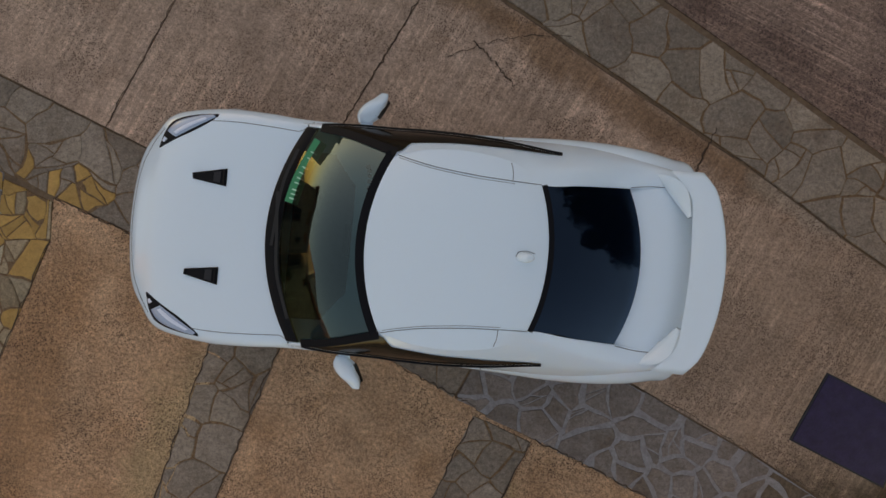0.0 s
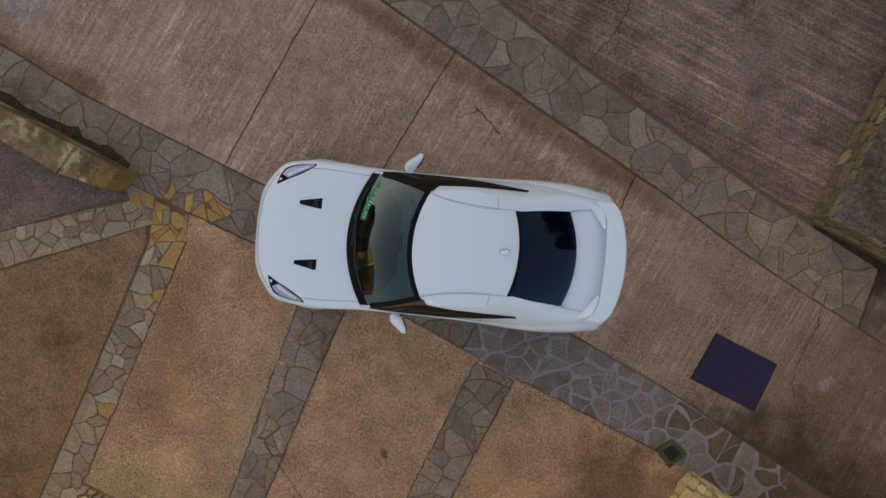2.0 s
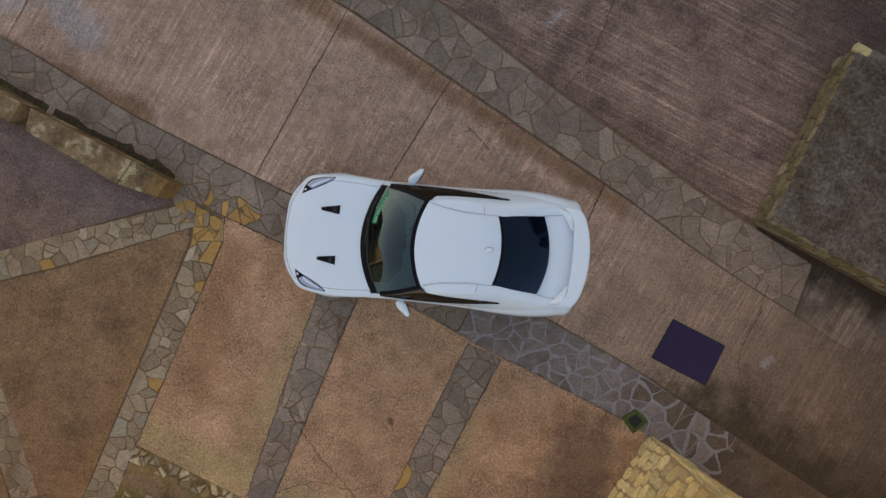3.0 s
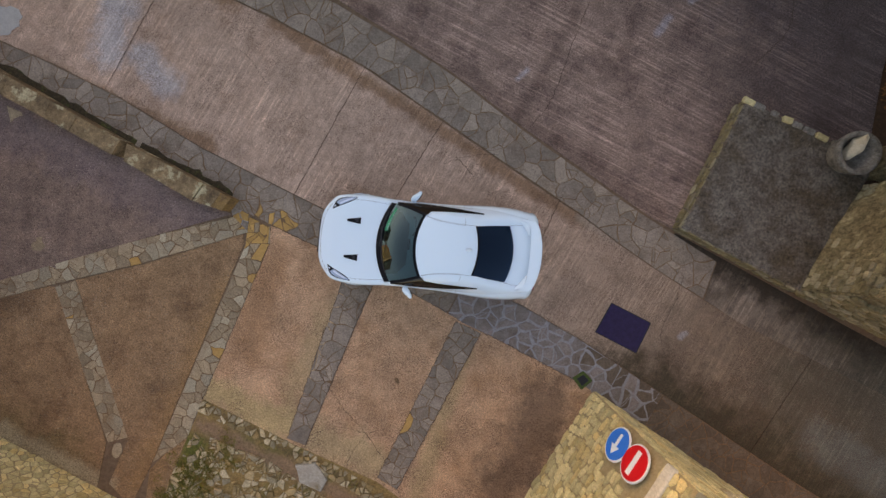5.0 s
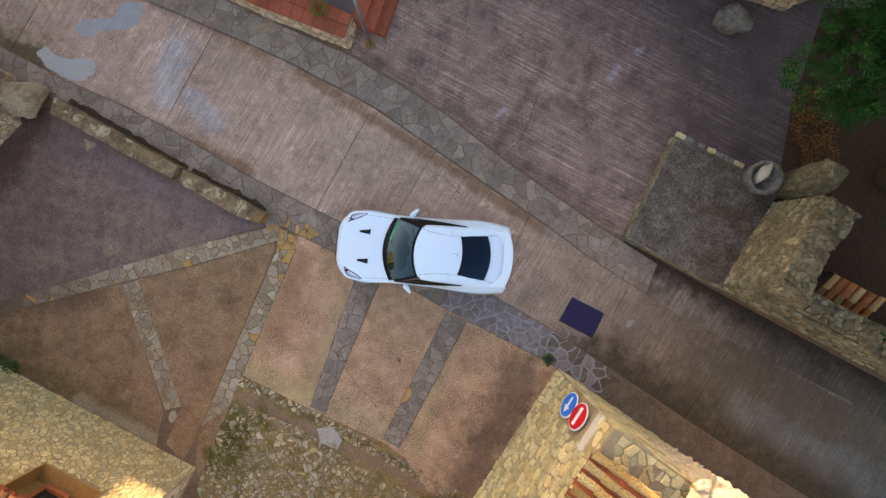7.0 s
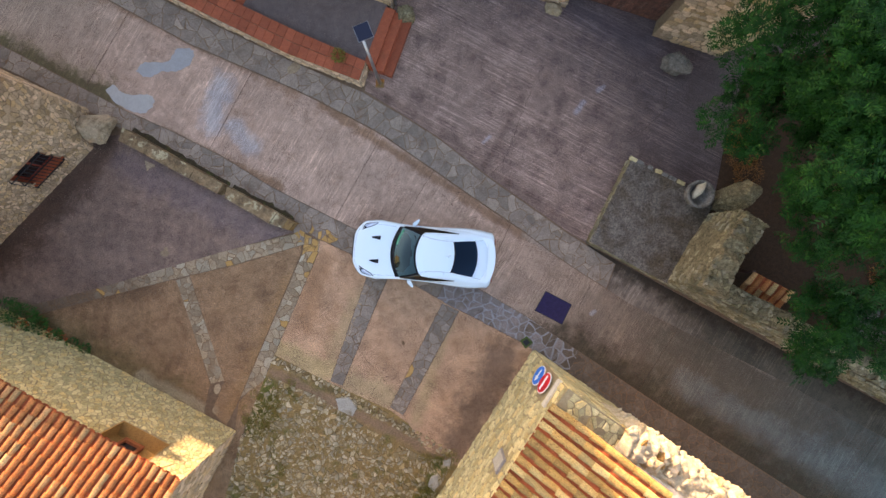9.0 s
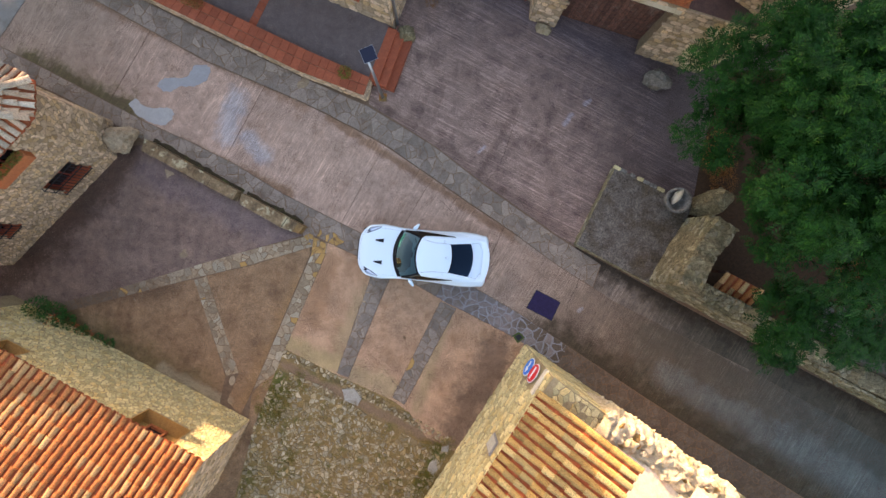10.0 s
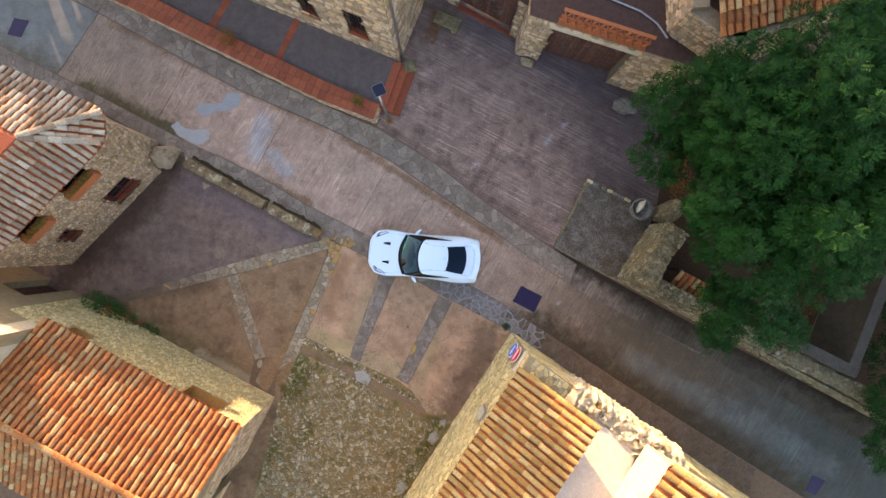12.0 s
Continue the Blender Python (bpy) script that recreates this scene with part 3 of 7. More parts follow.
slab("concrete_bay", [(1.32, -1.82), (3.45, -2.82), (3.86, -3.06), (1.5, -7.1), (0.4, -6.6), (-0.42, -5.5)], -0.3, 0.0, M["aggregate"], slabs)
field("apron", [(-6.0, -5.25), (-5.2, -4.35), (-4.9, -3.7), (-5.75, -6), (-6.6, -9.6), (-7.6, -13), (-9.5, -13), (-8, -10), (-6.1, -6.3)], M["dark_aggregate"], "brown concrete apron along the gable of the tiled house", -0.004)
M["rubble_bed"] = mat("earthy_mortar", (0.33, 0.235, 0.135), (0.19, 0.13, 0.072), 2.0, 0.95, 0.8, 30, grain=0.6, stains=((0.13, 0.12, 0.05), 1.4, 0.52, 0.66),
                     bands=[((-4.95, -3.72), (1.3, -6.72), 0.14, (0.10, 0.072, 0.045), 0.6), ((-4.9, -4.2), (1.2, -6.9), 0.22, (0.25, 0.17, 0.125), 0.8), ((-5.0, -4.7), (-5.6, -6.2), 0.3, (0.085, 0.10, 0.022), 0.8), ((1.0, -7.0), (-0.7, -10.0), 0.28, (0.09, 0.105, 0.03), 0.75), ((-5.9, -8.2), (-6.4, -9.5), 0.3, (0.10, 0.105, 0.035), 0.6)])
field("rubble_bed", [(-4.9, -3.6), (-2.9, -4.5), (-0.9, -5.3), (1.5, -6.9), (3, -9), (0, -16), (-9, -16), (-6.9, -10), (-5.7, -6)], M["rubble_bed"], "earthy broken mortar bed", -0.008)
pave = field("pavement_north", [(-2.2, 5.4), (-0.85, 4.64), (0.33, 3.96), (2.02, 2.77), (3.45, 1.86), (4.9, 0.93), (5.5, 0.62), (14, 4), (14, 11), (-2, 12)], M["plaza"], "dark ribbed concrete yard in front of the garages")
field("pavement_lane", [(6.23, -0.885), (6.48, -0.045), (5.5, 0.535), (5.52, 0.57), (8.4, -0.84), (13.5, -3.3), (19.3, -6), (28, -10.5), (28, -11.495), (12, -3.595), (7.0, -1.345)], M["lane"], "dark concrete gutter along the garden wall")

# strips of crazy paving
def rim_gap(x, y, p, q):
    dx, dy = q[0] - p[0], q[1] - p[1]
    k = min(1.0, max(0.0, ((x - p[0]) * dx + (y - p[1]) * dy) / (dx * dx + dy * dy + 1e-9)))
    return math.hypot(x - p[0] - dx * k, y - p[1] - dy * k)


def worn_outline(poly, border, sway=0.075):
    """Bends the straight sides of a stone; neighbours bend alike, so that the joints keep their width."""
    out = []
    for i, (x0, y0) in enumerate(poly):
        x1, y1 = poly[(i + 1) % len(poly)]
        n = 3 if math.hypot(x1 - x0, y1 - y0) > 0.22 else 2
        for k in range(n):
            x, y = x0 + (x1 - x0) * k / n, y0 + (y1 - y0) * k / n
            w = noise.noise_vector(Vector((x * 3.1, y * 3.1, 0.5))) * sway + noise.noise_vector(Vector((x * 9.0, y * 9.0, 2.5))) * sway * 0.35
            d = min(rim_gap(x, y, border[i - 1], border[i]) for i in range(len(border)))
            w *= min(1.0, max(0.0, d - 0.02) / 0.08)
            out.append((x + w.x, y + w.y))
    return out


FLAT = [("stone_strip_south", [(-24, 10.86), (-18, 7.96), (-13.6, 5.97), (-10.25, 4.38), (-8.6, 3.73), (-6.95, 3.0), (-5.15, 2.0), (-3.0, 1.03), (-2.3, 0.72), (0.9, -0.66)],
         [(-24, 10), (-18, 7.1), (-13.3, 5.2), (-10.1, 3.65), (-8.6, 2.95), (-6.95, 2.1), (-5.15, 1.15), (-4.45, 0.78), (-3.5, 0.36), (-0.4, -0.96), (0.5, -1.45)], "flag", 0.52),
        ("stone_strip_house", [(0.92, -0.67), (2.14, -1.20), (3.6, -1.97), (4.6, -2.58), (5.4, -3.06)],
         [(0.52, -1.46), (0.77, -1.58), (3.5, -2.85), (4.2, -3.35), (5.0, -3.85)], "house_flag", 0.42),
        ("stone_strip_lane", [(5.42, -3.07), (8.4, -4.88), (14.5, -8.4)], [(5.02, -3.86), (14.2, -9.7)], "dark_flag", 0.42),
        ("stone_strip_north", [(-24, 14.3), (-20, 12.4), (-13.65, 9.41), (-11.02, 8.11), (-8.13, 6.70), (-4.9, 5.49), (-3.71, 5.0), (-1.6, 4.0), (0.0, 3.0), (2.03, 1.74), (3.46, 0.855), (4.33, 0.25), (5.0, -0.17), (6.2, -0.86)],
         [(-24, 15.4), (-20, 13.4), (-13.2, 10.0), (-8.65, 7.92), (-4.8, 6.31), (-2.3, 5.34), (-0.9, 4.6), (0.3, 3.92), (2, 2.71), (3.42, 1.8), (4.87, 0.88), (5.46, 0.555), (6.45, -0.024)], "flag", 0.54),
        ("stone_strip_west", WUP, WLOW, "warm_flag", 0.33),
        ("stone_strip_cross", [(-8.28, -1.25), (-6.96, -4.68)], [(-7.84, -1.09), (-6.52, -4.55)], "warm_flag", 0.33),
        ("stone_strip_long", [(-4.0, 0.5), (-4.06, -0.12), (-5.95, -5.1)], [(-3.52, 0.3), (-3.53, -0.08), (-5.2, -4.5)], "warm_flag", 0.33),
        ("stone_strip_bay", [(-1.74, -0.4), (-2.95, -4.4)], [(-1.1, -0.66), (-2.54, -4.55)], "flag", 0.4),
        ("stone_strip_bay", [(0.7, -1.62), (-0.9, -5.2)], [(1.28, -1.86), (-0.45, -5.45)], "flag", 0.36),
        ("stone_strip_corner", [(-4.45, 0.765), (-4.01, 0.57)], [(-4.37, 0.52), (-4.03, 0.19)], "flag", 0.24),
        ("stone_strip_upper", [(-9.5, 2.75), (-8.95, 0.72), (-8.62, -0.72)], [(-9.15, 2.6), (-8.58, 0.72), (-8.27, -0.82)], "dark_strip", 0.3)]
for si, (name, left, right, key, size) in enumerate(FLAT):
    poly = strip(left, right)
    th = thing(name, "strip of irregular grey flagstones set in mortar" if "warm" not in key and key != "dark_strip" else "strip of irregular warm flagstones set in mortar", "stone paving", kind="structure")
    slab("mortar_bed", poly, -0.3, -0.002 if key != "dark_strip" else 0.003, M["pale_mortar"] if name in ("stone_strip_house", "stone_strip_corner") else M["purple_aggregate"] if key == "dark_strip" else M["mortar"], th)
    rng = random.Random(20 + si)
    done, VV, FF = 0, [], []
    shards = []
    for c in cells(poly, size, 0.042 if name == "stone_strip_house" else 0.015, rng, 0.72):
        todo = [(c, 0)]
        while todo:
            q, depth = todo.pop()
            near = -4.25 < q[0][0] < -2.9 and -0.3 < q[0][1] < 0.65
            if (near and depth < 5 and area(q) > 0.028) or (depth < 3 and area(q) > 0.03 and rng.random() < (0.30 if depth == 0 else 0.4)):
                a = rng.uniform(0, math.pi)
                k = rng.uniform(0.15, 0.85)
                x = q[0][0] * k + q[len(q) // 2][0] * (1 - k), q[0][1] * k + q[len(q) // 2][1] * (1 - k)
                g = 0.006
                nx, ny = math.cos(a), math.sin(a)
                for s in (1, -1):
                    h = clip(q, (x[0] + nx * s * g, x[1] + ny * s * g), (nx * s, ny * s))
                    if len(h) > 2 and area(h) > 0.003:
                        todo.append((h, depth + 1))
            else:
                shards.append(q)
    shards = [worn_outline(q, poly) for q in shards]
    for c in sorted(shards, key=lambda c: c[0][0] ** 2 + c[0][1] ** 2):
        cx, cy = sum(p[0] for p in c) / len(c), sum(p[1] for p in c) / len(c)
        k = key
        if key == "dark_strip":
            k = "warm_flag" if rng.random() < 0.05 else "purple_aggregate"
        if key == "house_flag" and cx > 3.6 and rng.random() < (cx - 3.4) * 0.6:
            k = "dark_flag"
        if -4.3 < cx < -2.9 and -0.3 < cy < 0.65 and area(c) < 0.06 and rng.random() < 0.55:
            k = "yellow_flag"
        elif rng.random() < (0.02 if key == "warm_flag" else 0.05 if name == "stone_strip_bay" and cx > -0.9 else 0.0):
            k = "yellow_flag"
        done += 1
        if done <= 290:
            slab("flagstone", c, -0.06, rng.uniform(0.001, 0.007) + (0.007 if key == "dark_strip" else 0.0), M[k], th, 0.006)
        else:
            v, f = prism(c, -0.06, rng.uniform(-0.002, 0.006), 0.006)
            FF += [[len(VV) + i for i in q] for q in f]
            VV += v
    if VV:
        part("far_flagstones", mesh_of("far_flagstones", VV, FF, M["flag_joined"]), None, th)["kind"] = "stuff"

# rubble paving: broken stones of all sizes pressed into earth
RUB = [(-5.0, -4.35), (-3.3, -4.95), (-1.65, -5.95), (0.3, -6.85), (1.35, -6.95), (0.6, -8.4), (-2.2, -13.2), (-7.4, -13.2), (-6.5, -9.6), (-5.9, -6.5), (-5.45, -5.2)]
rub = thing("rubble_paving", "uneven broken rubble stones set in brown earth and moss", "stone paving", kind="structure")
rng = random.Random(5)
cobbles = []
for c in cells(RUB, 0.26, 0.03, rng, 0.85):
    if rng.random() < 0.1:
        continue
    todo = [(c, 0)]
    while todo:
        q, depth = todo.pop()
        if depth < 3 and area(q) > 0.004 and rng.random() < (0.66, 0.55, 0.45)[depth]:
            ang, k = rng.uniform(0, math.pi), rng.uniform(0.3, 0.7)
            px, py = q[0][0] * k + q[len(q) // 2][0] * (1 - k), q[0][1] * k + q[len(q) // 2][1] * (1 - k)
            nx, ny = math.cos(ang), math.sin(ang)
            todo += [(h, depth + 1) for h in (clip(q, (px + nx * t * 0.011, py + ny * t * 0.011), (nx * t, ny * t)) for t in (1, -1)) if len(h) > 2 and area(h) > 0.0008]
        else:
            cobbles.append(q)
cobbles.sort(key=lambda q: -area(q))
VV, FF = [], []
for i, q in enumerate(cobbles):
    r = math.sqrt(area(q))
    h = rng.uniform(0.0, 0.05) * min(1.0, r / 0.12 + 0.2)
    if i < 290:
        slab("rubble_stone", q, -0.1, h + 0.006, M["rubble"], rub, 0.010)
    elif rng.random() < 0.88:
        v, f = prism(q, -0.05, h, 0.006)
        FF += [[len(VV) + k for k in e] for e in f]
        VV += v
part("rubble_field", mesh_of("rubble_field", VV, FF, M["rubble_joined"]), None, rub)["kind"] = "stuff"
edge_row = thing("broken_edging", "broken row of pale stones and concrete edging the rubble", "stone paving", kind="structure")
rng = random.Random(6)
for q in cells([(-4.95, -3.62), (-3.45, -4.25), (-1.7, -5.04), (-0.15, -5.84), (1.3, -6.6), (1.25, -6.9), (-0.25, -6.13), (-1.85, -5.33), (-3.5, -4.53), (-5.0, -3.88)], 0.2, 0.03, rng, 0.8):
    if rng.random() < 0.72:
        slab("edging_stone", q, -0.1, rng.uniform(0.004, 0.03), M["rubble"], edge_row, 0.012)

for q in ([(-2.72, -5.02), (-2.3, -4.92), (-2.0, -5.3), (-2.15, -5.56), (-2.62, -5.36)], [(0.55, -7.5), (0.8, -7.4), (0.88, -7.75), (0.7, -7.98), (0.52, -7.85)], [(-0.7, -9.7), (-0.45, -9.55), (-0.3, -9.85), (-0.5, -10.1), (-0.72, -9.98)], [(1.0, -6.9), (1.25, -6.85), (1.2, -7.1), (0.98, -7.12)]):
    slab("edging_stone", worn_outline(q, RUB, 0.05), -0.1, 0.058, M["pale_flag"], edge_row, 0.012)

# ---- tile roofs ----
def tile_shapes(name, material, cover=True):
    """A barrel tile lying along y from 0 to 1, about one wide; cover: hump up."""
    out = []
    for k in range(3):
        v, f, n = [], [], 6
        for j, (y, r) in enumerate(((0, 1.0), (1.0, 0.80))):
            for i in range(n + 1):
                a = math.pi * i / n
                s = 1 if cover else -1
                v.append((math.cos(a) * 0.5 * r, y, s * math.sin(a) * 0.36 * r))
            for i in range(n + 1):
                a = math.pi * i / n
                s = 1 if cover else -1
                v.append((math.cos(a) * 0.42 * r, y, s * math.sin(a) * 0.29 * r))
        for i in range(n):
            f.append([i, i + 1, 2 * (n + 1) + i + 1, 2 * (n + 1) + i])
        for i in range(n):
            f.append([i + 1, i, n + 1 + i, n + 2 + i])
        out.append(mesh_of(name, v, f, material, False))
    return out


TILES = {k: (tile_shapes("roof_tile", M[k]), tile_shapes("channel_tile", M["tile" if k == "ochre_tile" else k], False)) for k in ("tile", "pale_tile", "ochre_tile")}


def roof(parent, a, b, c, key, limit, pitch=0.235, length=0.36, name="roof_slope", shape=None, seed=1, channel=True):
    """A tiled slope. a to b: the eave, from left to right seen from outside below; c: the upper end over a. shape(u, v): keeps a tile, in metres along eave and slope."""
    rng = random.Random(seed)
    a, b, c = Vector(a), Vector(b), Vector(c)
    U, S = (b - a).normalized(), (c - a)
    S = (S - U * S.dot(U))
    Ls, Lu = S.length, (b - a).length
    S.normalize()
    Nn = U.cross(S)
    base = Matrix((U, S, Nn)).transposed().to_4x4()
    bed = []
    n = 24
    covers, chans = [], []
    cols, rows = int(Lu / pitch), int(Ls / (length * 0.86)) + 1
    for i in range(cols + 1):
        for j in range(rows):
            u, v = i * pitch, j * length * 0.86
            if v > Ls - 0.1 or (shape and not shape(u, v + 0.15)):
                continue
            sink = Vector((0, 0, 0))
            m = Matrix.Translation(a + U * (u + rng.uniform(-0.012, 0.012)) + S * (v - 0.05 + rng.uniform(-0.02, 0.02)) + Nn * (0.075 + 0.0)) @ base @ Matrix.Rotation(radians(-6.0) + rng.uniform(-0.03, 0.03), 4, "X") @ Matrix.Rotation(rng.uniform(-0.03, 0.03), 4, "Z") @ Matrix.Diagonal((pitch * 0.74, length, pitch * 0.80, 1))
            covers.append((rng.randrange(3), m))
            if channel and i < cols:
                m = Matrix.Translation(a + U * (u + pitch / 2) + S * (v - 0.07) + Nn * 0.075) @ base @ Matrix.Rotation(radians(-3.0), 4, "X") @ Matrix.Diagonal((pitch * 0.74, length, pitch * 0.6, 1))
                chans.append((rng.randrange(3), m))
    th = new(name)
    th.parent = parent
    emit("roof_tile", covers, TILES[key][0], None, M[key + "_joined"], th, limit)
    if chans:
        joined("channel_tiles", chans, TILES[key][1], M[key + "_channel"], th)
    return th


def deck(name, pts, thick, material, parent):
    """A sloping board of any outline."""
    n = len(pts)
    v = [tuple(p) for p in pts] + [(p[0], p[1], p[2] - thick) for p in pts]
    f = [list(range(n)), list(range(n, 2 * n))[::-1]] + [[i, n + i, n + (i + 1) % n, (i + 1) % n] for i in range(n)]
    bm = bmesh.new()
    vs = [bm.verts.new(p) for p in v]
    for q in f:
        bm.faces.new([vs[i] for i in q])
    return part(name, bm, material, parent)


# ---- houses ----
M["glass_dark"] = plain("window_glass", (0.02, 0.022, 0.025), 0.08, spec=0.6)
M["ochre_render"] = mat("ochre_render", (0.46, 0.30, 0.155), (0.34, 0.215, 0.11), 3.0, 0.92, 0.4, 40, grain=0.35)
M["shutter"] = mat("red_shutter_paint", (0.22, 0.06, 0.04), (0.15, 0.04, 0.03), 8.0, 0.7, 0.3, 40)
M["terracotta"] = mat("terracotta_sill", (0.36, 0.13, 0.075), (0.27, 0.09, 0.05), 6.0, 0.85, 0.3, 50)


def along(p, q):
    p, q = Vector(p), Vector(q)
    d = (q - p).normalized()
    return Matrix(((d.x, -d.y, 0, p.x), (d.y, d.x, 0, p.y), (0, 0, 1, 0), (0, 0, 0, 1)))      # x along the wall, y inwards


def window(parent, p, q, u0, u1, z0, z1, depth=0.22, frame_mat="wood", sill="terracotta", bars=True, lining=False):
    """A window in a hole of a wall: frame, pane, sill and an iron grille."""
    m = along(p, q)
    w = new("window")
    w.parent, w.matrix_basis = parent, m
    bm = bmesh.new()
    for a in ((u0, u0 + 0.06, z0, z1), (u1 - 0.06, u1, z0, z1), (u0, u1, z0, z0 + 0.06), (u0, u1, z1 - 0.06, z1), ((u0 + u1) / 2 - 0.03, (u0 + u1) / 2 + 0.03, z0, z1)):
        box_into(bm, a[0], a[1], depth, depth + 0.06, a[2], a[3])
    part("frame", bm, M[frame_mat], w)
    part("pane", box(u0, u1, depth + 0.03, depth + 0.04, z0, z1), M["glass_dark"], w)
    part("sill", box(u0 - 0.06, u1 + 0.06, -0.07, depth, z0 - 0.05, z0 + 0.012, 0.01), M[sill], w)
    if lining:
        bm = bmesh.new()
        for a in ((u0, u0 + 0.012, z0, z1), (u1 - 0.012, u1, z0, z1), (u0, u1, z1 - 0.012, z1), (u0, u1, z0 + 0.012, z0 + 0.024)):
            box_into(bm, a[0], a[1], 0.0, depth, a[2], a[3])
        part("lining", bm, M["red_tile"], w)
    if bars:
        bm = bmesh.new()
        k = max(3, int((u1 - u0) / 0.13))
        for i in range(k):
            u = u0 + (u1 - u0) * (i + 0.5) / k
            box_into(bm, u - 0.009, u + 0.009, 0.03, 0.048, z0, z1)
        for z in (z0 + (z1 - z0) * 0.3, z0 + (z1 - z0) * 0.7):
            box_into(bm, u0, u1, 0.028, 0.05, z - 0.012, z + 0.012)
        part("grille", bm, M["iron"], w)
    return w


def cage(w, u0, u1, z0, z1):
    """An iron grille that stands out from the wall, with spikes below."""
    bm = bmesh.new()
    n = max(5, int((u1 - u0) / 0.11))
    for i in range(n + 1):
        u = u0 - 0.03 + (u1 - u0 + 0.06) * i / n
        box_into(bm, u - 0.008, u + 0.008, -0.136, -0.12, z0 - 0.1, z1 + 0.03)
    for z in (z0, (z0 + z1) / 2, z1):
        box_into(bm, u0 - 0.05, u1 + 0.05, -0.14, -0.116, z - 0.012, z + 0.012)
        for u in (u0 - 0.04, u1 + 0.04):
            box_into(bm, u - 0.01, u + 0.01, -0.13, 0.02, z - 0.01, z + 0.01)
    part("grille", bm, M["iron"], w)


def crazy(parent, p, q, z0, z1, size, holes, seed, key="stone", count=230):
    """A face of flat, uneven stones bedded in mortar from p to q; the nearest are pieces, the rest one part."""
    rr = random.Random(seed)
    m = along(p, q)
    L = (Vector(q) - Vector(p)).length
    rest_v, rest_f = [], []
    stones = cells([(0, z0), (L, z0), (L, z1), (0, z1)], size, 0.026, rr, 0.75)
    stones = [c for c in stones if not any(x0 - 0.06 < sum(a[0] for a in c) / len(c) < x1 + 0.06 and y0 - 0.06 < sum(a[1] for a in c) / len(c) < y1 + 0.06 for x0, x1, y0, y1 in holes)]
    stones.sort(key=lambda c: (m @ Vector((c[0][0], 0, c[0][1]))).xy.length)
    for i, c in enumerate(stones):
        k, out = len(c), rr.uniform(0.008, 0.024)
        cx, cz = sum(a[0] for a in c) / k, sum(a[1] for a in c) / k
        v = [(x, 0.01, z) for x, z in c] + [(x, -out * 0.6, z) for x, z in c] + [(cx + (x - cx) * 0.86, -out, cz + (z - cz) * 0.86) for x, z in c]
        f = [[a * k + j, a * k + (j + 1) % k, (a + 1) * k + (j + 1) % k, (a + 1) * k + j] for a in (0, 1) for j in range(k)] + [[2 * k + j for j in range(k)]]
        if i < count:
            o = new("stone", mesh_of("stone", v, f, M[key]))
            o.parent, o.matrix_basis = parent, m
        else:
            rest_f += [[j + len(rest_v) for j in g] for g in f]
            rest_v += v
    if rest_v:
        o = tagged(new("stone_field", mesh_of("stone_field", rest_v, rest_f, M[key + "_joined"])), kind="stuff")
        o.parent, o.matrix_basis = parent, m


def planks(parent, p, q, u0, u1, z0, z1, depth, key, name="door", w=0.16):
    """A boarded door set back in its opening."""
    d = new(name)
    d.parent, d.matrix_basis = parent, along(p, q)
    n = max(2, int((u1 - u0) / w))
    s = (u1 - u0) / n
    me = bpy.data.meshes.new("board")
    bm = box(0.004, s - 0.004, 0, 0.05, z0, z1, 0.006)
    bm.to_mesh(me)
    bm.free()
    me.materials.append(M[key])
    for i in range(n):
        o = new("board", me)
        o.parent, o.matrix_basis = d, pose(u0 + i * s, depth, 0)
    part("backing", box(u0, u1, depth + 0.052, depth + 0.09, z0, z1), M["wood"], d)
    return d


def foliage(name, material, blobs, leaf, count, seed, parent=None, droop=0.3, z_min=0.02, frond=1):
    """Many small bent leaves in uneven clumps. blobs: (x, y, z, radius, height). frond: leaflets along one twig."""
    rng = np.random.default_rng(seed)
    V, Fc = [], []
    vol = np.array([b[3] ** 2 for b in blobs])
    pick = rng.choice(len(blobs), count, p=vol / vol.sum())
    for k in pick:
        x, y, z, r, h = blobs[k]
        d = rng.normal(size=3)
        d /= np.linalg.norm(d)
        s = r * (0.45 + 0.6 * rng.random() ** 0.6)
        c = np.array([x + d[0] * s, y + d[1] * s, z + d[2] * h * (0.5 + 0.55 * rng.random())])
        if c[2] < z_min:
            continue
        way = np.array([d[0], d[1], d[2] * 0.4 - droop * rng.random()]) + rng.normal(size=3) * 0.45
        way /= np.linalg.norm(way)
        up = rng.normal(size=3) * 0.5 + np.array([0, 0, 1.0])
        side = np.cross(way, up)
        side /= np.linalg.norm(side) + 1e-9
        nrm = np.cross(side, way)
        L = leaf * rng.uniform(0.6, 1.3)
        if frond == 1:
            W = L * 0.45
            base = len(V)
            V += [c, c + way * L * 0.5 + side * W * 0.5, c + way * L - nrm * L * 0.12, c + way * L * 0.5 - side * W * 0.5]
            Fc += [[base, base + 1, base + 2], [base, base + 2, base + 3]]
        else:
            for j in range(frond):
                o = c + way * L * j * 0.42 - nrm * (L * 0.05 * j * j * 0.4)
                for sg in (-1, 1):
                    t = way * 0.45 + side * sg
                    base = len(V)
                    V += [o, o + t * L * 0.4 + way * L * 0.16, o + t * L * 0.85 - nrm * L * 0.1, o + t * L * 0.4 - way * L * 0.16]
                    Fc += [[base, base + 1, base + 2], [base, base + 2, base + 3]]
    me = mesh_of(name, np.array(V).tolist(), Fc, material)
    ob = new(name, me)
    ob.parent = parent
    return ob


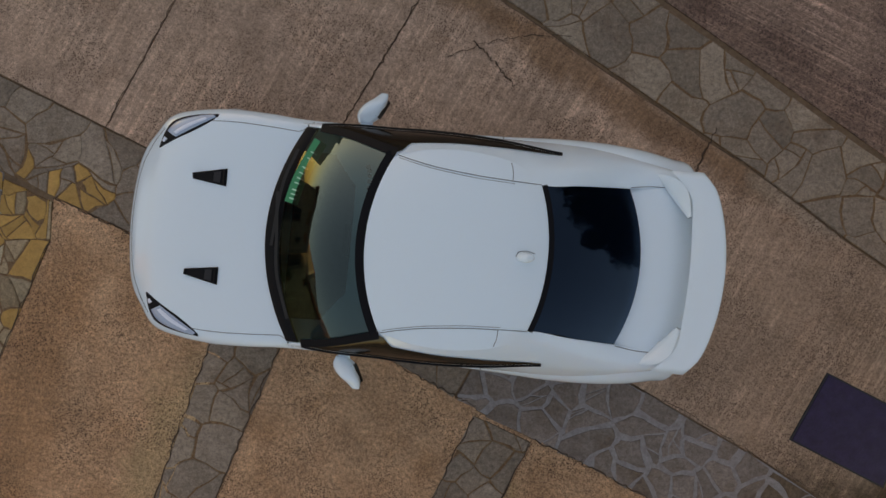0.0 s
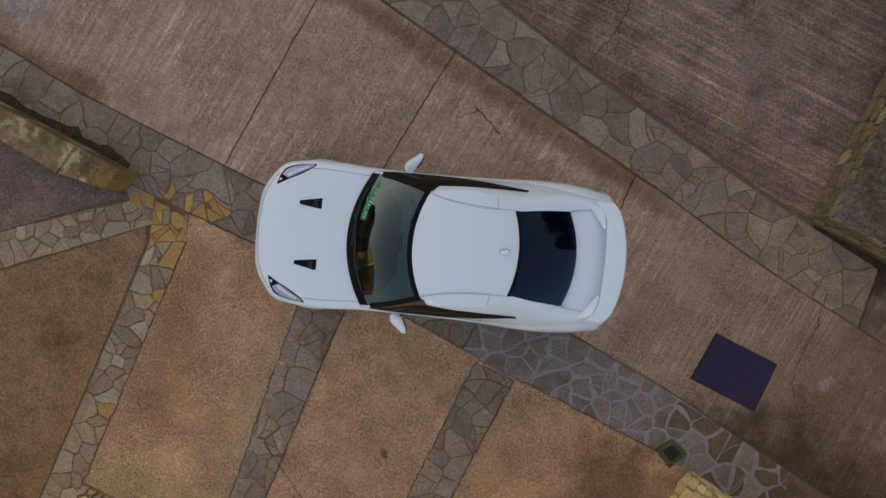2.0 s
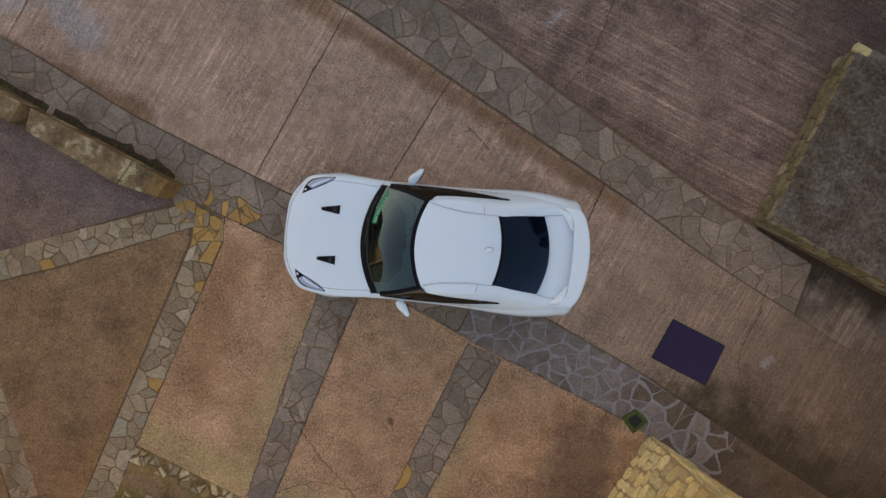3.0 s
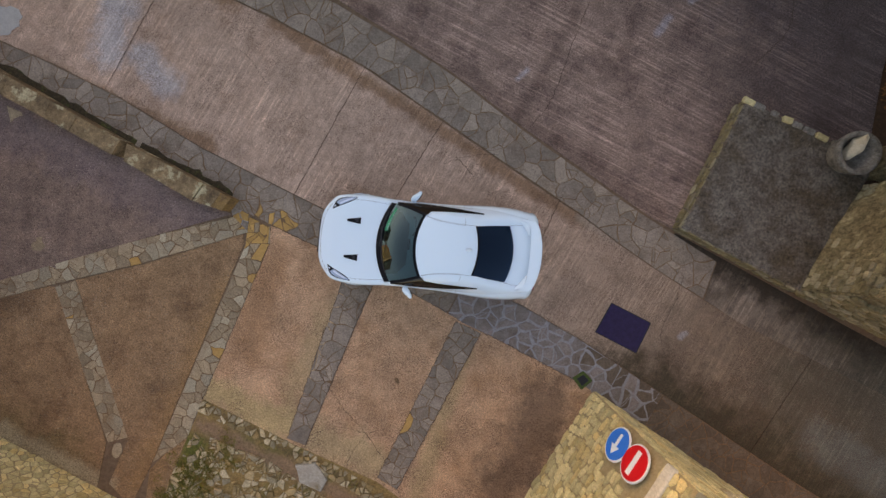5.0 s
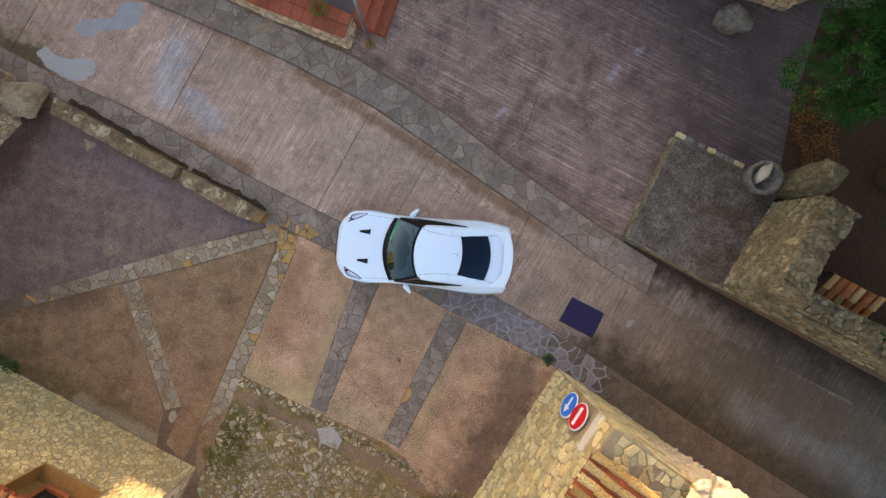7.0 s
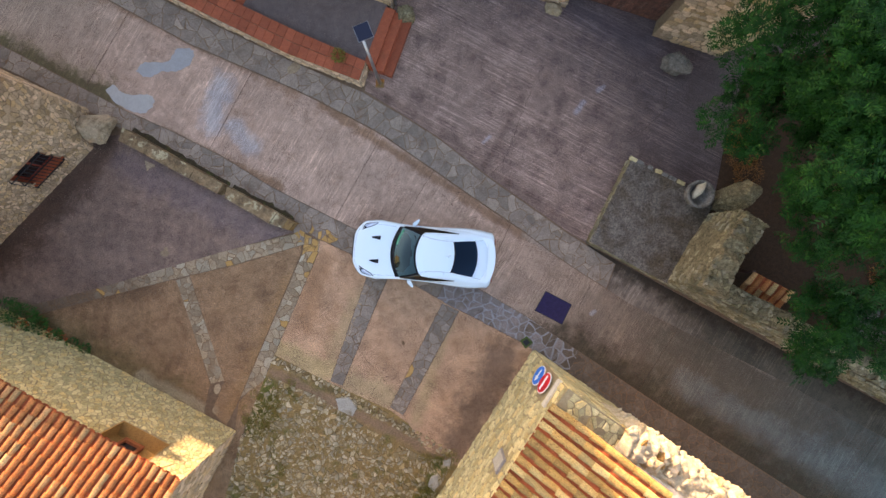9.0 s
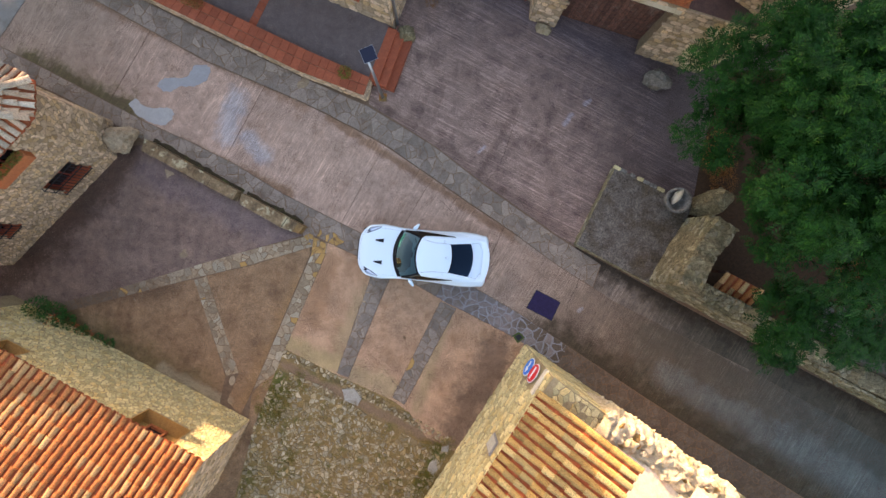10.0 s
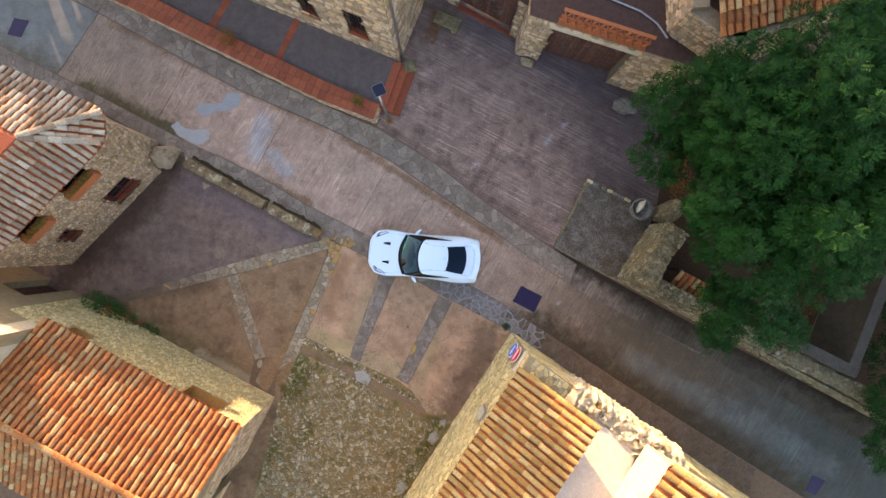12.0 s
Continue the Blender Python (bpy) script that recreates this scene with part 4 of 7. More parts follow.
# tiled house, south-west
A0, A1, A2 = (-14.2, -2.37), (-6.05, -6.25), (-8.29, -10.95)
DN = Vector((-0.431, -0.902))
house = thing("tiled_house", "low rubble-stone house with a sunlit orange barrel-tile roof", "house")
hn = [(1.05, 2.55, 2.1, 3.2), (6.5, 7.3, 2.35, 3.1)]
wall("wall", A1, A0, 0.5, -0.3, 3.32, M["pale_wall_mortar"], house, hn)
crazy(house, A1, A0, 0.0, 3.3, 0.2, hn, 11, "pale_stone", 280)
he = [(1.2, 2.45, -0.01, 1.9)]
wall("wall", A2, A1, 0.5, -0.3, 3.32, M["pale_wall_mortar"], house, he)
clad(house, A2, A1, 0.0, 3.3, 0.2, 90, he, 0.03, seed=12)
planks(house, A2, A1, 1.2, 2.45, 0.0, 1.9, 0.25, "wood")
# gable triangle
n3, p1 = DN, Vector(A1)
RIDGE = 4.62
bm = bmesh.new()
tri = [(*A1, 3.32), (*(p1 + n3 * 5.2), 3.32), (*(p1 + n3 * 2.65), RIDGE - 0.1)]
off = Vector((-0.902, 0.431, 0)) * 0.45
vs = [bm.verts.new(Vector(p)) for p in tri] + [bm.verts.new(Vector(p) + off) for p in tri]
for f in ((0, 1, 2), (5, 4, 3), (0, 3, 4, 1), (1, 4, 5, 2), (2, 5, 3, 0)):
    bm.faces.new([vs[i] for i in f])
part("gable", bm, M["wall_mortar"], house)
for u0, u1, z0, z1 in hn:
    reveal = new("window_reveal")
    reveal.parent, reveal.matrix_basis = house, along(A1, A0)
    bm = bmesh.new()
    for q in ((u0, u0 + 0.03, z0, z1), (u1 - 0.03, u1, z0, z1), (u0 + 0.03, u1 - 0.03, z0, z0 + 0.03)):
        box_into(bm, q[0], q[1], -0.02, 0.48, q[2], q[3])
    part("lining", bm, M["ochre_render"], reveal)
    part("back_wall", box(u0 + 0.03, u1 - 0.03, 0.42, 0.48, z0 + 0.03, z1), M["ochre_render"], reveal)
    c = u0 + (u1 - u0) * 0.58
    bm = bmesh.new()
    for q in ((c - 0.3, c - 0.22, z0 + 0.1, z1 - 0.1), (c + 0.22, c + 0.3, z0 + 0.1, z1 - 0.1), (c - 0.22, c + 0.22, z0 + 0.1, z0 + 0.2), (c - 0.22, c + 0.22, z1 - 0.2, z1 - 0.1)):
        box_into(bm, q[0], q[1], 0.30, 0.42, q[2], q[3])
    part("frame", bm, M["brick"], reveal)
    part("pane", box(c - 0.22, c + 0.22, 0.38, 0.41, z0 + 0.2, z1 - 0.2), M["glass_dark"], reveal)
EA, EB = Vector((-12.87, -2.62, 3.38)), Vector((-5.93, -6.08, 3.38))
up = Vector((DN.x, DN.y, 0)) * 2.85 + Vector((0, 0, RIDGE - 3.38))
dn2 = Vector((DN.x, DN.y, 0)) * 2.7 - Vector((0, 0, 1.2))
deck("roof_deck", [EA, EB, EB + up, EA + up], 0.06, M["terracotta"], house)
deck("roof_deck", [EA + up, EB + up, EB + up + dn2, EA + up + dn2], 0.06, M["terracotta"], house)
roof(house, EB, EA, EB + up, "tile", 300, 0.225, 0.36, seed=2)
far = EA + up + dn2
roof(house, far, EB + up + dn2, EA + up, "tile", 40, 0.225, 0.36, seed=3)
ridge_dir = (EB - EA).normalized()
rng = random.Random(4)
for i in range(21):
    o = new("ridge_tile", TILES["tile"][0][0])
    o.parent = house
    s = EA + up + ridge_dir * (0.36 * i)
    o.matrix_basis = Matrix.Translation(s + Vector((0, 0, 0.09))) @ Matrix(((-ridge_dir.y, ridge_dir.x, 0), (ridge_dir.x, ridge_dir.y, 0), (0, 0, 1))).transposed().to_4x4() @ Matrix.Diagonal((0.26, 0.4, 0.2, 1))

# taller house joined to it
T0, T1 = (-20.5, 0.62), (-13.0, -2.94)
tall = thing("plastered_house", "tall house with weathered cream plaster, an open door and a window", "house")
ht = [(2.0, 3.0, -0.01, 2.05), (4.8, 5.7, 1.0, 1.9)]
wall("wall", T1, T0, 0.5, -0.3, 5.6, M["shaded_plaster"], tall, ht)
wall("wall", tuple(Vector(T1) + DN * 6), T1, 0.5, -0.3, 5.6, M["plaster"], tall)
planks(tall, T1, T0, 2.0, 3.0, 0.0, 2.05, 0.3, "wood")
window(tall, T1, T0, 4.8, 5.7, 1.0, 1.9, 0.25)
slab("roof", [T0, T1, tuple(Vector(T1) + DN * 6), tuple(Vector(T0) + DN * 6)], 5.6, 5.75, M["terracotta"], tall)

# stone house, west
W0, W1, W2, W3 = (-14.84, -0.99), (-11.23, 3.07), (-11.42, 4.32), (-15.8, 6.1)
west = thing("stone_house", "rubble-stone house with pale barrel tiles and flower boxes", "house")
WL = (-18.4, 2.4)
hw = [(3.6, 4.78, 0.72, 1.55), (1.45, 1.95, 1.2, 1.85)]
hb = [(3.62, 4.78, 2.95, 3.5), (1.5, 2.5, 2.98, 3.5)]
wall("wall", W0, W1, 0.5, -0.3, 3.58, M["flush_mortar"], west, hw + hb)
crazy(west, W0, W1, 0.0, 3.56, 0.185, hw + hb, 21)
wall("wall", WL, W0, 0.5, -0.3, 3.58, M["wall_mortar"], west)
clad(west, WL, W0, 0.0, 3.56, 0.24, 30, (), 0.02, seed=24)
wall("wall", W1, W2, 0.5, -0.3, 3.55, M["flush_mortar"], west)
crazy(west, W1, W2, 0.0, 3.55, 0.21, (), 22)
wall("wall", W2, W3, 0.5, -0.3, 3.55, M["flush_mortar"], west)
clad(west, W2, W3, 0.0, 3.55, 0.24, 40, (), 0.04, seed=23)
for u0, u1, z0, z1 in hw:
    cage(window(west, W0, W1, u0, u1, z0, z1, 0.2, "shutter", bars=False, lining=True), u0, u1, z0, z1)
for k, (u0, u1, z0, z1) in enumerate(hb):
    window(west, W0, W1, u0, u1, z0, z1, 0.2, "shutter", bars=False, lining=True)
AP = Vector((-12.86, 3.28, 4.6))
e1, e2, e3, e4 = Vector((-10.87, 3.45, 3.62)), Vector((-10.89, 4.5, 3.62)), Vector((-15.6, 6.3, 3.62)), Vector((-14.86, -1.03, 3.62))
AQ, AR = AP + (e4 - e1).normalized() * 6.1, AP + (e3 - e2).normalized() * 5.5
deck("roof_deck", [e4, e1, AP, AQ], 0.06, M["terracotta"], west)
deck("roof_deck", [e1, e2, AP], 0.06, M["terracotta"], west)
deck("roof_deck", [AP, AQ, AR], 0.06, M["terracotta"], west)
deck("roof_deck", [e2, e3, AR, AP], 0.06, M["terracotta"], west)


def under(poly):
    return lambda u, v: inside(poly, u, v)


def facet(parent, pts, key, limit, seed, pitch=0.24):
    """A tiled facet: pts[0] to pts[1] is the eave, left to right from outside."""
    a, b = Vector(pts[0]), Vector(pts[1])
    U = (b - a).normalized()
    far = max(pts[2:], key=lambda p: ((Vector(p) - a) - U * (Vector(p) - a).dot(U)).length)
    S = (Vector(far) - a) - U * (Vector(far) - a).dot(U)
    Sn = S.normalized()
    flat = [((Vector(p) - a).dot(U), (Vector(p) - a).dot(Sn)) for p in pts]
    left = min(f[0] for f in flat)
    right = max(f[0] for f in flat)
    flat = [(x - left, y) for x, y in flat]
    roof(parent, a + U * left, a + U * right, a + U * left + S, key, limit, pitch, 0.38, shape=under(flat), seed=seed)


facet(west, [e4, e1, AP, AQ], "pale_tile", 180, 31)
facet(west, [e1, e2, AP], "pale_tile", 40, 32)
facet(west, [e2, e3, AR, AP], "pale_tile", 120, 33)
for s, e in ((e1, AP), (e2, AP)):
    d = (e - s).normalized()
    side = d.cross(Vector((0, 0, 1))).normalized()
    for i in range(int((e - s).length / 0.34)):
        o = new("hip_tile", TILES["pale_tile"][0][1])
        o.parent = west
        o.matrix_basis = Matrix.Translation(s + d * 0.34 * i + Vector((0, 0, 0.09))) @ Matrix((side, d, side.cross(d))).transposed().to_4x4() @ Matrix.Diagonal((0.24, 0.4, 0.2, 1))
fm = along(W0, W1)
for k, (u0, u1, z0, z1) in enumerate(hb):
    bx = tagged(new("flower_box"), "terracotta window box with green plants and orange flowers", "flower box", "window boxes")
    bx.matrix_world = fm
    part("trough", box(u0 - 0.08, u1 + 0.08, -0.27, -0.02, z0 - 0.06, z0 + 0.3, 0.015), M["brick"], bx)
    foliage("greenery", M["weed"], [(u0 + (u1 - u0) * (i + 0.5) / 6, -0.14, z0 + 0.33, 0.12, 0.08) for i in range(6)], 0.07, 700, 40 + k, bx)
    M.setdefault("flower", plain("orange_petal", (0.6, 0.09, 0.02), 0.6))
    foliage("blossom", M["flower"], [(u0 + (u1 - u0) * (i + 0.5) / 3, -0.16, z0 + 0.38, 0.1, 0.07) for i in range(2)], 0.05, 110, 50 + k, bx)

# house and walled terrace, north
N0, N1 = (-16.5, 13.38), (-1.43, 8.04)
north = thing("corner_house", "ashlar and rubble stone house with red-silled windows", "house")
NL = (Vector(N1) - Vector(N0)).length
o0 = NL - (Vector(N1) - Vector((-6.0, 9.67))).length
hN = [(o0 + 2.95, o0 + 3.75, 1.35, 2.95), (o0 + 1.0, o0 + 1.7, 1.4, 2.9), (o0 - 2.5, o0 - 1.6, 1.4, 2.9)]
NE2 = tuple(Vector(N1) + Vector((0.337, 0.942)) * 3.2)
# unseen notch added in wall and roof to pass sun to the tiled house
GAP_W, GAP_E, ALONG_SUN = (-15.25, 12.94), (-13.85, 12.44), (0.92, 0.39)
gu = [(Vector(p) - Vector(N0)).length for p in (GAP_W, GAP_E)]
hN.append((gu[0], gu[1], 3.65, 5.0))
wall("wall", N0, N1, 0.55, -0.3, 4.95, M["wall_mortar"], north, hN)
clad(north, N0, N1, 0.4, 4.95, 0.26, 120, hN, 0.03, seed=41)
wall("wall", N1, NE2, 0.55, -0.3, 4.95, M["wall_mortar"], north)
clad(north, N1, NE2, 0.0, 4.95, 0.26, 60, (), 0.03, seed=42)
for u0, u1, z0, z1 in hN[:3]:
    window(north, N0, N1, u0, u1, z0, z1, 0.25, "wood")
north_roof = [N0, N1, NE2, (-9.5, 14.3), (-14.5, 16.0)]
slab("roof", clip(north_roof, GAP_E, ALONG_SUN), 4.95, 5.05, M["terracotta"], north)
slab("roof", clip(north_roof, GAP_W, (-0.92, -0.39)), 4.95, 5.05, M["terracotta"], north)
# unseen blocks added on the roof to keep sun off roofs to the south
slab("attic_wall", [(-11.5, 11.61), N1, NE2, (-9.5, 14.3), (-10.7, 14.0)], 5.05, 5.8, M["wall_mortar"], north)
slab("attic_wall", [N0, (-15.5, 13.03), (-15.6, 14.4)], 5.05, 5.8, M["wall_mortar"], north)
slab("upper_storey", [(-7.0, 10.05), (-1.5, 8.1), (-2.2, 11.3), (-6.0, 13.0)], 5.78, 7.4, M["plaster"], north)
# unseen wall piece added to block a sunbeam past the house
wall("wall", NE2, (0.62, 10.72), 0.3, -0.3, 3.05, M["wall_mortar"], north)
q = along(N1, NE2)
bm = bmesh.new()
bmesh.ops.create_cone(bm, segments=12, radius1=0.05, radius2=0.05, depth=5.4, matrix=Matrix.Translation((0.25, -0.08, 2.85)))
pipe = part("drainpipe", bm, M["steel"], north, "galvanised drainpipe", True)
pipe.matrix_basis = q

terrace = thing("terrace", "raised grey concrete terrace behind a red-tiled wall", "terrace", kind="structure")
TO = [(-14.35, 10.48), (-13.3, 10.02), (-9.9, 8.56), (-4.6, 6.28), (-2.28, 5.52)]
TI = [(-14.0, 11.16), (-12.9, 10.66), (-9.5, 9.12), (-4.35, 6.95), (-2.1, 6.1)]
slab("terrace_floor", TI[:] + [(-1.7, 7.0), (-1.5, 8.1), (-14.6, 12.6)], -0.3, 0.42, M["terrace"], terrace)
redwall = thing("terrace_wall", "low rubble wall with a coping of red clay tiles", "garden wall")
slab("core", strip(TO, TI), -0.2, 0.62, M["wall_mortar"], redwall)
for a, b in zip(TO, TO[1:]):
    clad(redwall, a, b, 0.0, 0.6, 0.16, 70, (), 0.03, seed=51)
clad(redwall, TO[-1], TI[-1], 0.0, 0.6, 0.16, 20, (), 0.03, seed=52)
for (a, b), (c, d) in zip(zip(TO, TO[1:]), zip(TI, TI[1:])):
    L = math.hypot(b[0] - a[0], b[1] - a[1])
    n = max(1, round(L / 0.31))
    for i in range(n):
        for s0, s1 in ((-0.06, 0.5), (0.5, 1.04)):
            def at(k, s):
                x0, y0 = a[0] + (b[0] - a[0]) * k, a[1] + (b[1] - a[1]) * k
                x1, y1 = c[0] + (d[0] - c[0]) * k, c[1] + (d[1] - c[1]) * k
                return (x0 + (x1 - x0) * s, y0 + (y1 - y0) * s)
            k0, k1 = (i + 0.012) / n, (i + 0.988) / n
            if a[0] > -15 or i > n - 8:
                slab("coping_tile", [at(k0, s0 + 0.012), at(k1, s0 + 0.012), at(k1, s1 - 0.012), at(k0, s1 - 0.012)], 0.618, 0.655, M["red_tile"], redwall, 0.006)
for (x, y), (x2, y2) in (((-9.15, 9.0), (-8.35, 10.45)), ((-6.35, 7.85), (-5.6, 9.5))):
    d = Vector((x2 - x, y2 - y)).normalized()
    for i in range(6):
        c = Vector((x, y)) + d * (0.3 * i + 0.15)
        s = Vector((-d.y, d.x)) * 0.14
        w = d * 0.145
        slab("band_tile", [tuple(c - s - w), tuple(c + s - w), tuple(c + s + w), tuple(c - s + w)], 0.3, 0.432, M["red_tile"], terrace, 0.004)
steps = thing("terrace_steps", "three red-tiled steps up to the terrace", "steps")
sa, sb = Vector((-2.15, 6.12)), Vector((-1.55, 8.0))
sn = Vector((0.95, -0.31))
for k, (z, w) in enumerate(((0.44, 0.32), (0.30, 0.60), (0.15, 0.88))):
    slab("step", [tuple(sa + sn * (0.3 * k - 0.04)), tuple(sb + sn * (0.28 * k)), tuple(sb + sn * w), tuple(sa + sn * w)], -0.1, z, M["red_tile"], steps, 0.012)

# garages, north
M["roof_floor"] = mat("red_brown_roof_floor", (0.10, 0.062, 0.052), (0.06, 0.038, 0.034), 2.0, 0.9, 0.4, 40, grain=0.5)
garage = thing("garage_building", "rubble-stone garages with boarded doors under a roof terrace", "garage")
g0, g1 = (3.45, 8.7), (9.6, 7.05)
hg = [(0.95, 4.0, -0.01, 2.75)]
wall("wall", g0, g1, 0.6, -0.3, 3.05, M["wall_mortar"], garage, hg)
clad(garage, g0, g1, 0.0, 3.05, 0.2, 120, hg, 0.035, seed=61)
planks(garage, g0, g1, 0.95, 4.0, 0.0, 2.75, 0.5, "wood", "garage_door")
part("lintel", box(0.8, 4.15, -0.05, 0.3, 2.75, 2.95, 0.01), M["plaster"], garage).matrix_basis = along(g0, g1)
b0, b1 = (0.5, 10.75), (3.45, 9.35)
hb2 = [(0.5, 2.95, -0.01, 2.5)]
wall("wall", b0, b1, 0.5, -0.3, 3.05, M["wall_mortar"], garage, hb2)
clad(garage, b0, b1, 0.0, 3.05, 0.22, 40, hb2, 0.03, seed=62)
planks(garage, b0, b1, 0.5, 2.95, 0.03, 2.5, 0.3, "wood", "garage_door")
slab("threshold", [(0.9, 10.5), (3.3, 9.36), (3.38, 9.5), (1.0, 10.65)], -0.1, 0.03, M["red_tile"], garage)
wall("wall", (3.46, 9.35), (3.44, 8.7), 0.55, -0.3, 3.05, M["wall_mortar"], garage)
clad(garage, (3.46, 9.35), (3.44, 8.7), 0, 3.05, 0.2, 20, (), 0.03, seed=63)
clad(garage, g1, (10.3, 9.4), 0, 3.05, 0.22, 20, (), 0.03, seed=64)
slab("roof_terrace", [(2.9, 9.55), (3.46, 9.3), (3.47, 8.72), (9.5, 7.12), (12.5, 15), (0.5, 17), (0.6, 10.75)], 2.6, 3.062, M["roof_floor"], garage)
bal = thing("brick_balustrade", "openwork balustrade of red bricks along the roof terrace", "balustrade")
bal.matrix_world = along(g0, g1)
part("rail", box(1.02, 4.22, 0.04, 0.16, 3.84, 3.88, 0.006), M["brick"], bal)
part("kerb", box(1.02, 4.22, 0.0, 0.24, 3.06, 3.11, 0.01), M["brick"], bal)
me = bpy.data.meshes.new("brick")
bm = box(-0.195, 0.195, 0.06, 0.14, -0.02, 0.02, 0.004)
bm.to_mesh(me)
bm.free()
me.materials.append(M["brick"])
for r in range(2):
    for i in range(21):
        o = new("brick", me)
        o.parent = bal
        o.matrix_basis = pose(1.12 + i * 0.15, 0, 3.29 + 0.37 * r, 0, 69 if (i + r) % 2 else -69, 0)
part("course", box(1.02, 4.22, 0.055, 0.145, 3.465, 3.49), M["brick"], bal)
hose = thing("roof_pipe", "pale grey plastic pipe lying on the roof terrace", "pipe")
cu = bpy.data.curves.new("pipe", "CURVE")
cu.dimensions, cu.bevel_depth = "3D", 0.03
sp = cu.splines.new("POLY")
sp.points.add(3)
for p, xyz in zip(sp.points, ((5.6, 9.6, 3.11), (7.3, 9.0, 3.11), (7.9, 8.6, 3.11), (8.3, 8.1, 3.11))):
    p.co = (*xyz, 1)
cu.materials.append(plain("grey_plastic", (0.36, 0.37, 0.40), 0.4))
o = new("tube", cu)
o.parent = hose
# house beyond the garages
east = thing("east_house", "rubble-stone house with an orange and pale barrel-tile roof", "house")
h0, h1, h2 = (8.3, 8.3), (9.9, 7.25), (14.5, 9.4)
wall("wall", h0, h1, 0.5, -0.3, 4.5, M["wall_mortar"], east)
clad(east, h0, h1, 3.06, 4.5, 0.2, 40, (), 0.03, seed=71)
wall("wall", h1, h2, 0.5, -0.3, 4.5, M["wall_mortar"], east)
clad(east, h1, h2, 0, 4.5, 0.22, 60, (), 0.03, seed=72)
wall("wall", (7.9, 12.4), h0, 0.5, 2.5, 4.7, M["wall_mortar"], east)
clad(east, (7.9, 12.4), h0, 3.06, 4.7, 0.2, 40, (), 0.03, seed=73)
r0, r1 = Vector((9.3, 7.55, 4.55)), Vector((14.6, 9.25, 4.55))
rup = Vector((-1.3, 4.0, 1.5))
deck("roof_deck", [r0, r1, r1 + rup, r0 + rup], 0.06, M["terracotta"], east)
roof(east, r0, r1, r0 + rup, "tile", 120, 0.26, 0.4, seed=74)

# ---- platform and garden walls, east ----
GARDEN_STONES = stone_shapes("stone", M["garden_stone"], 9, RNG)
plat = thing("stone_platform", "low rough concrete platform edged with rubble stone", "platform", kind="structure")
PP = [(5.43, 0.66), (8.1, -0.62), (9.5, 2.2), (6.68, 3.46)]
slab("platform_body", PP, -0.2, 0.42, M["platform_top"], plat, 0.03)
clad(plat, PP[3], PP[0], 0.0, 0.4, 0.2, 40, (), 0.02, seed=81, shapes=GARDEN_STONES, jm="garden_stone_joined")
clad(plat, PP[0], PP[1], 0.0, 0.4, 0.2, 40, (), 0.02, seed=82, shapes=GARDEN_STONES, jm="garden_stone_joined")
rng = random.Random(83)
for i in range(9):
    k = (i + rng.uniform(-0.15, 0.15)) / 8.5
    x, y = 6.72 + (9.0 - 6.72) * k, 3.42 + (2.42 - 3.42) * k
    w = rng.uniform(0.08, 0.14)
    o = part("edge_stone", box(-w, w, -0.065, 0.06, -0.05, rng.uniform(0.03, 0.07), 0.016), M["pale_stone" if i % 3 == 0 else "grey_stone"], plat)
    o.matrix_basis = pose(x, y, 0.42, 0, 0, -24 + rng.uniform(-9, 9))

garden = thing("garden_wall", "thick old rubble wall bending round a garden", "garden wall")


def ragged(name, line, thick, z0, z1, key, parent, seed, rough=0.12, step=0.3):
    """An old wall with a worn, uneven top: a grid of points over its top and faces, pushed about."""
    rng = random.Random(seed)
    pts = []
    for (a, b) in zip(line, line[1:]):
        L = math.hypot(b[0] - a[0], b[1] - a[1])
        n = max(1, int(L / step))
        pts += [(a[0] + (b[0] - a[0]) * i / n, a[1] + (b[1] - a[1]) * i / n) for i in range(n)]
    pts.append(line[-1])
    bm = bmesh.new()
    rows = []
    for i, (x, y) in enumerate(pts):
        j, k = max(i - 1, 0), min(i + 1, len(pts) - 1)
        d = Vector((pts[k][0] - pts[j][0], pts[k][1] - pts[j][1])).normalized()
        inn = Vector((-d.y, d.x))
        top = z1 + rng.uniform(-rough, rough)
        prof = [(0, z0), (0.01, z0 + (top - z0) * 0.35), (0.02, z0 + (top - z0) * 0.7), (0.05, top - 0.05), (0.14, top), (thick / 2, top + 0.04), (thick - 0.14, top), (thick - 0.05, top - 0.06), (thick, z0 + (top - z0) * 0.5), (thick, z0)]
        rows.append([bm.verts.new((x + inn.x * w + rng.uniform(-1, 1) * 0.035, y + inn.y * w + rng.uniform(-1, 1) * 0.035, z + rng.uniform(-0.04, 0.04))) for w, z in prof])
    for r, s in zip(rows, rows[1:]):
        for i in range(len(r) - 1):
            bm.faces.new((r[i], s[i], s[i + 1], r[i + 1]))
    bm.faces.new(rows[0])
    bm.faces.new(rows[-1][::-1])
    return part(name, bm, M[key], parent)


ragged("west_length", [(9.3, 1.75), (8.62, 0.75), (8.05, -0.5)], 0.85, 0.0, 2.15, "old_stone", garden, 91)
clad(garden, (9.3, 1.75), (8.05, -0.5), 0.42, 2.0, 0.17, 60, (), 0.05, seed=92, shapes=GARDEN_STONES, jm="garden_stone_joined")
ragged("street_length", [(8.05, -0.55), (11.6, -2.2), (14.0, -3.4), (17.2, -4.85), (20, -6.3)], 0.7, -0.2, 1.7, "old_stone", garden, 93)
clad(garden, (8.05, -0.55), (11.6, -2.2), 0.0, 1.65, 0.17, 90, (), 0.05, seed=94, shapes=GARDEN_STONES, jm="garden_stone_joined")
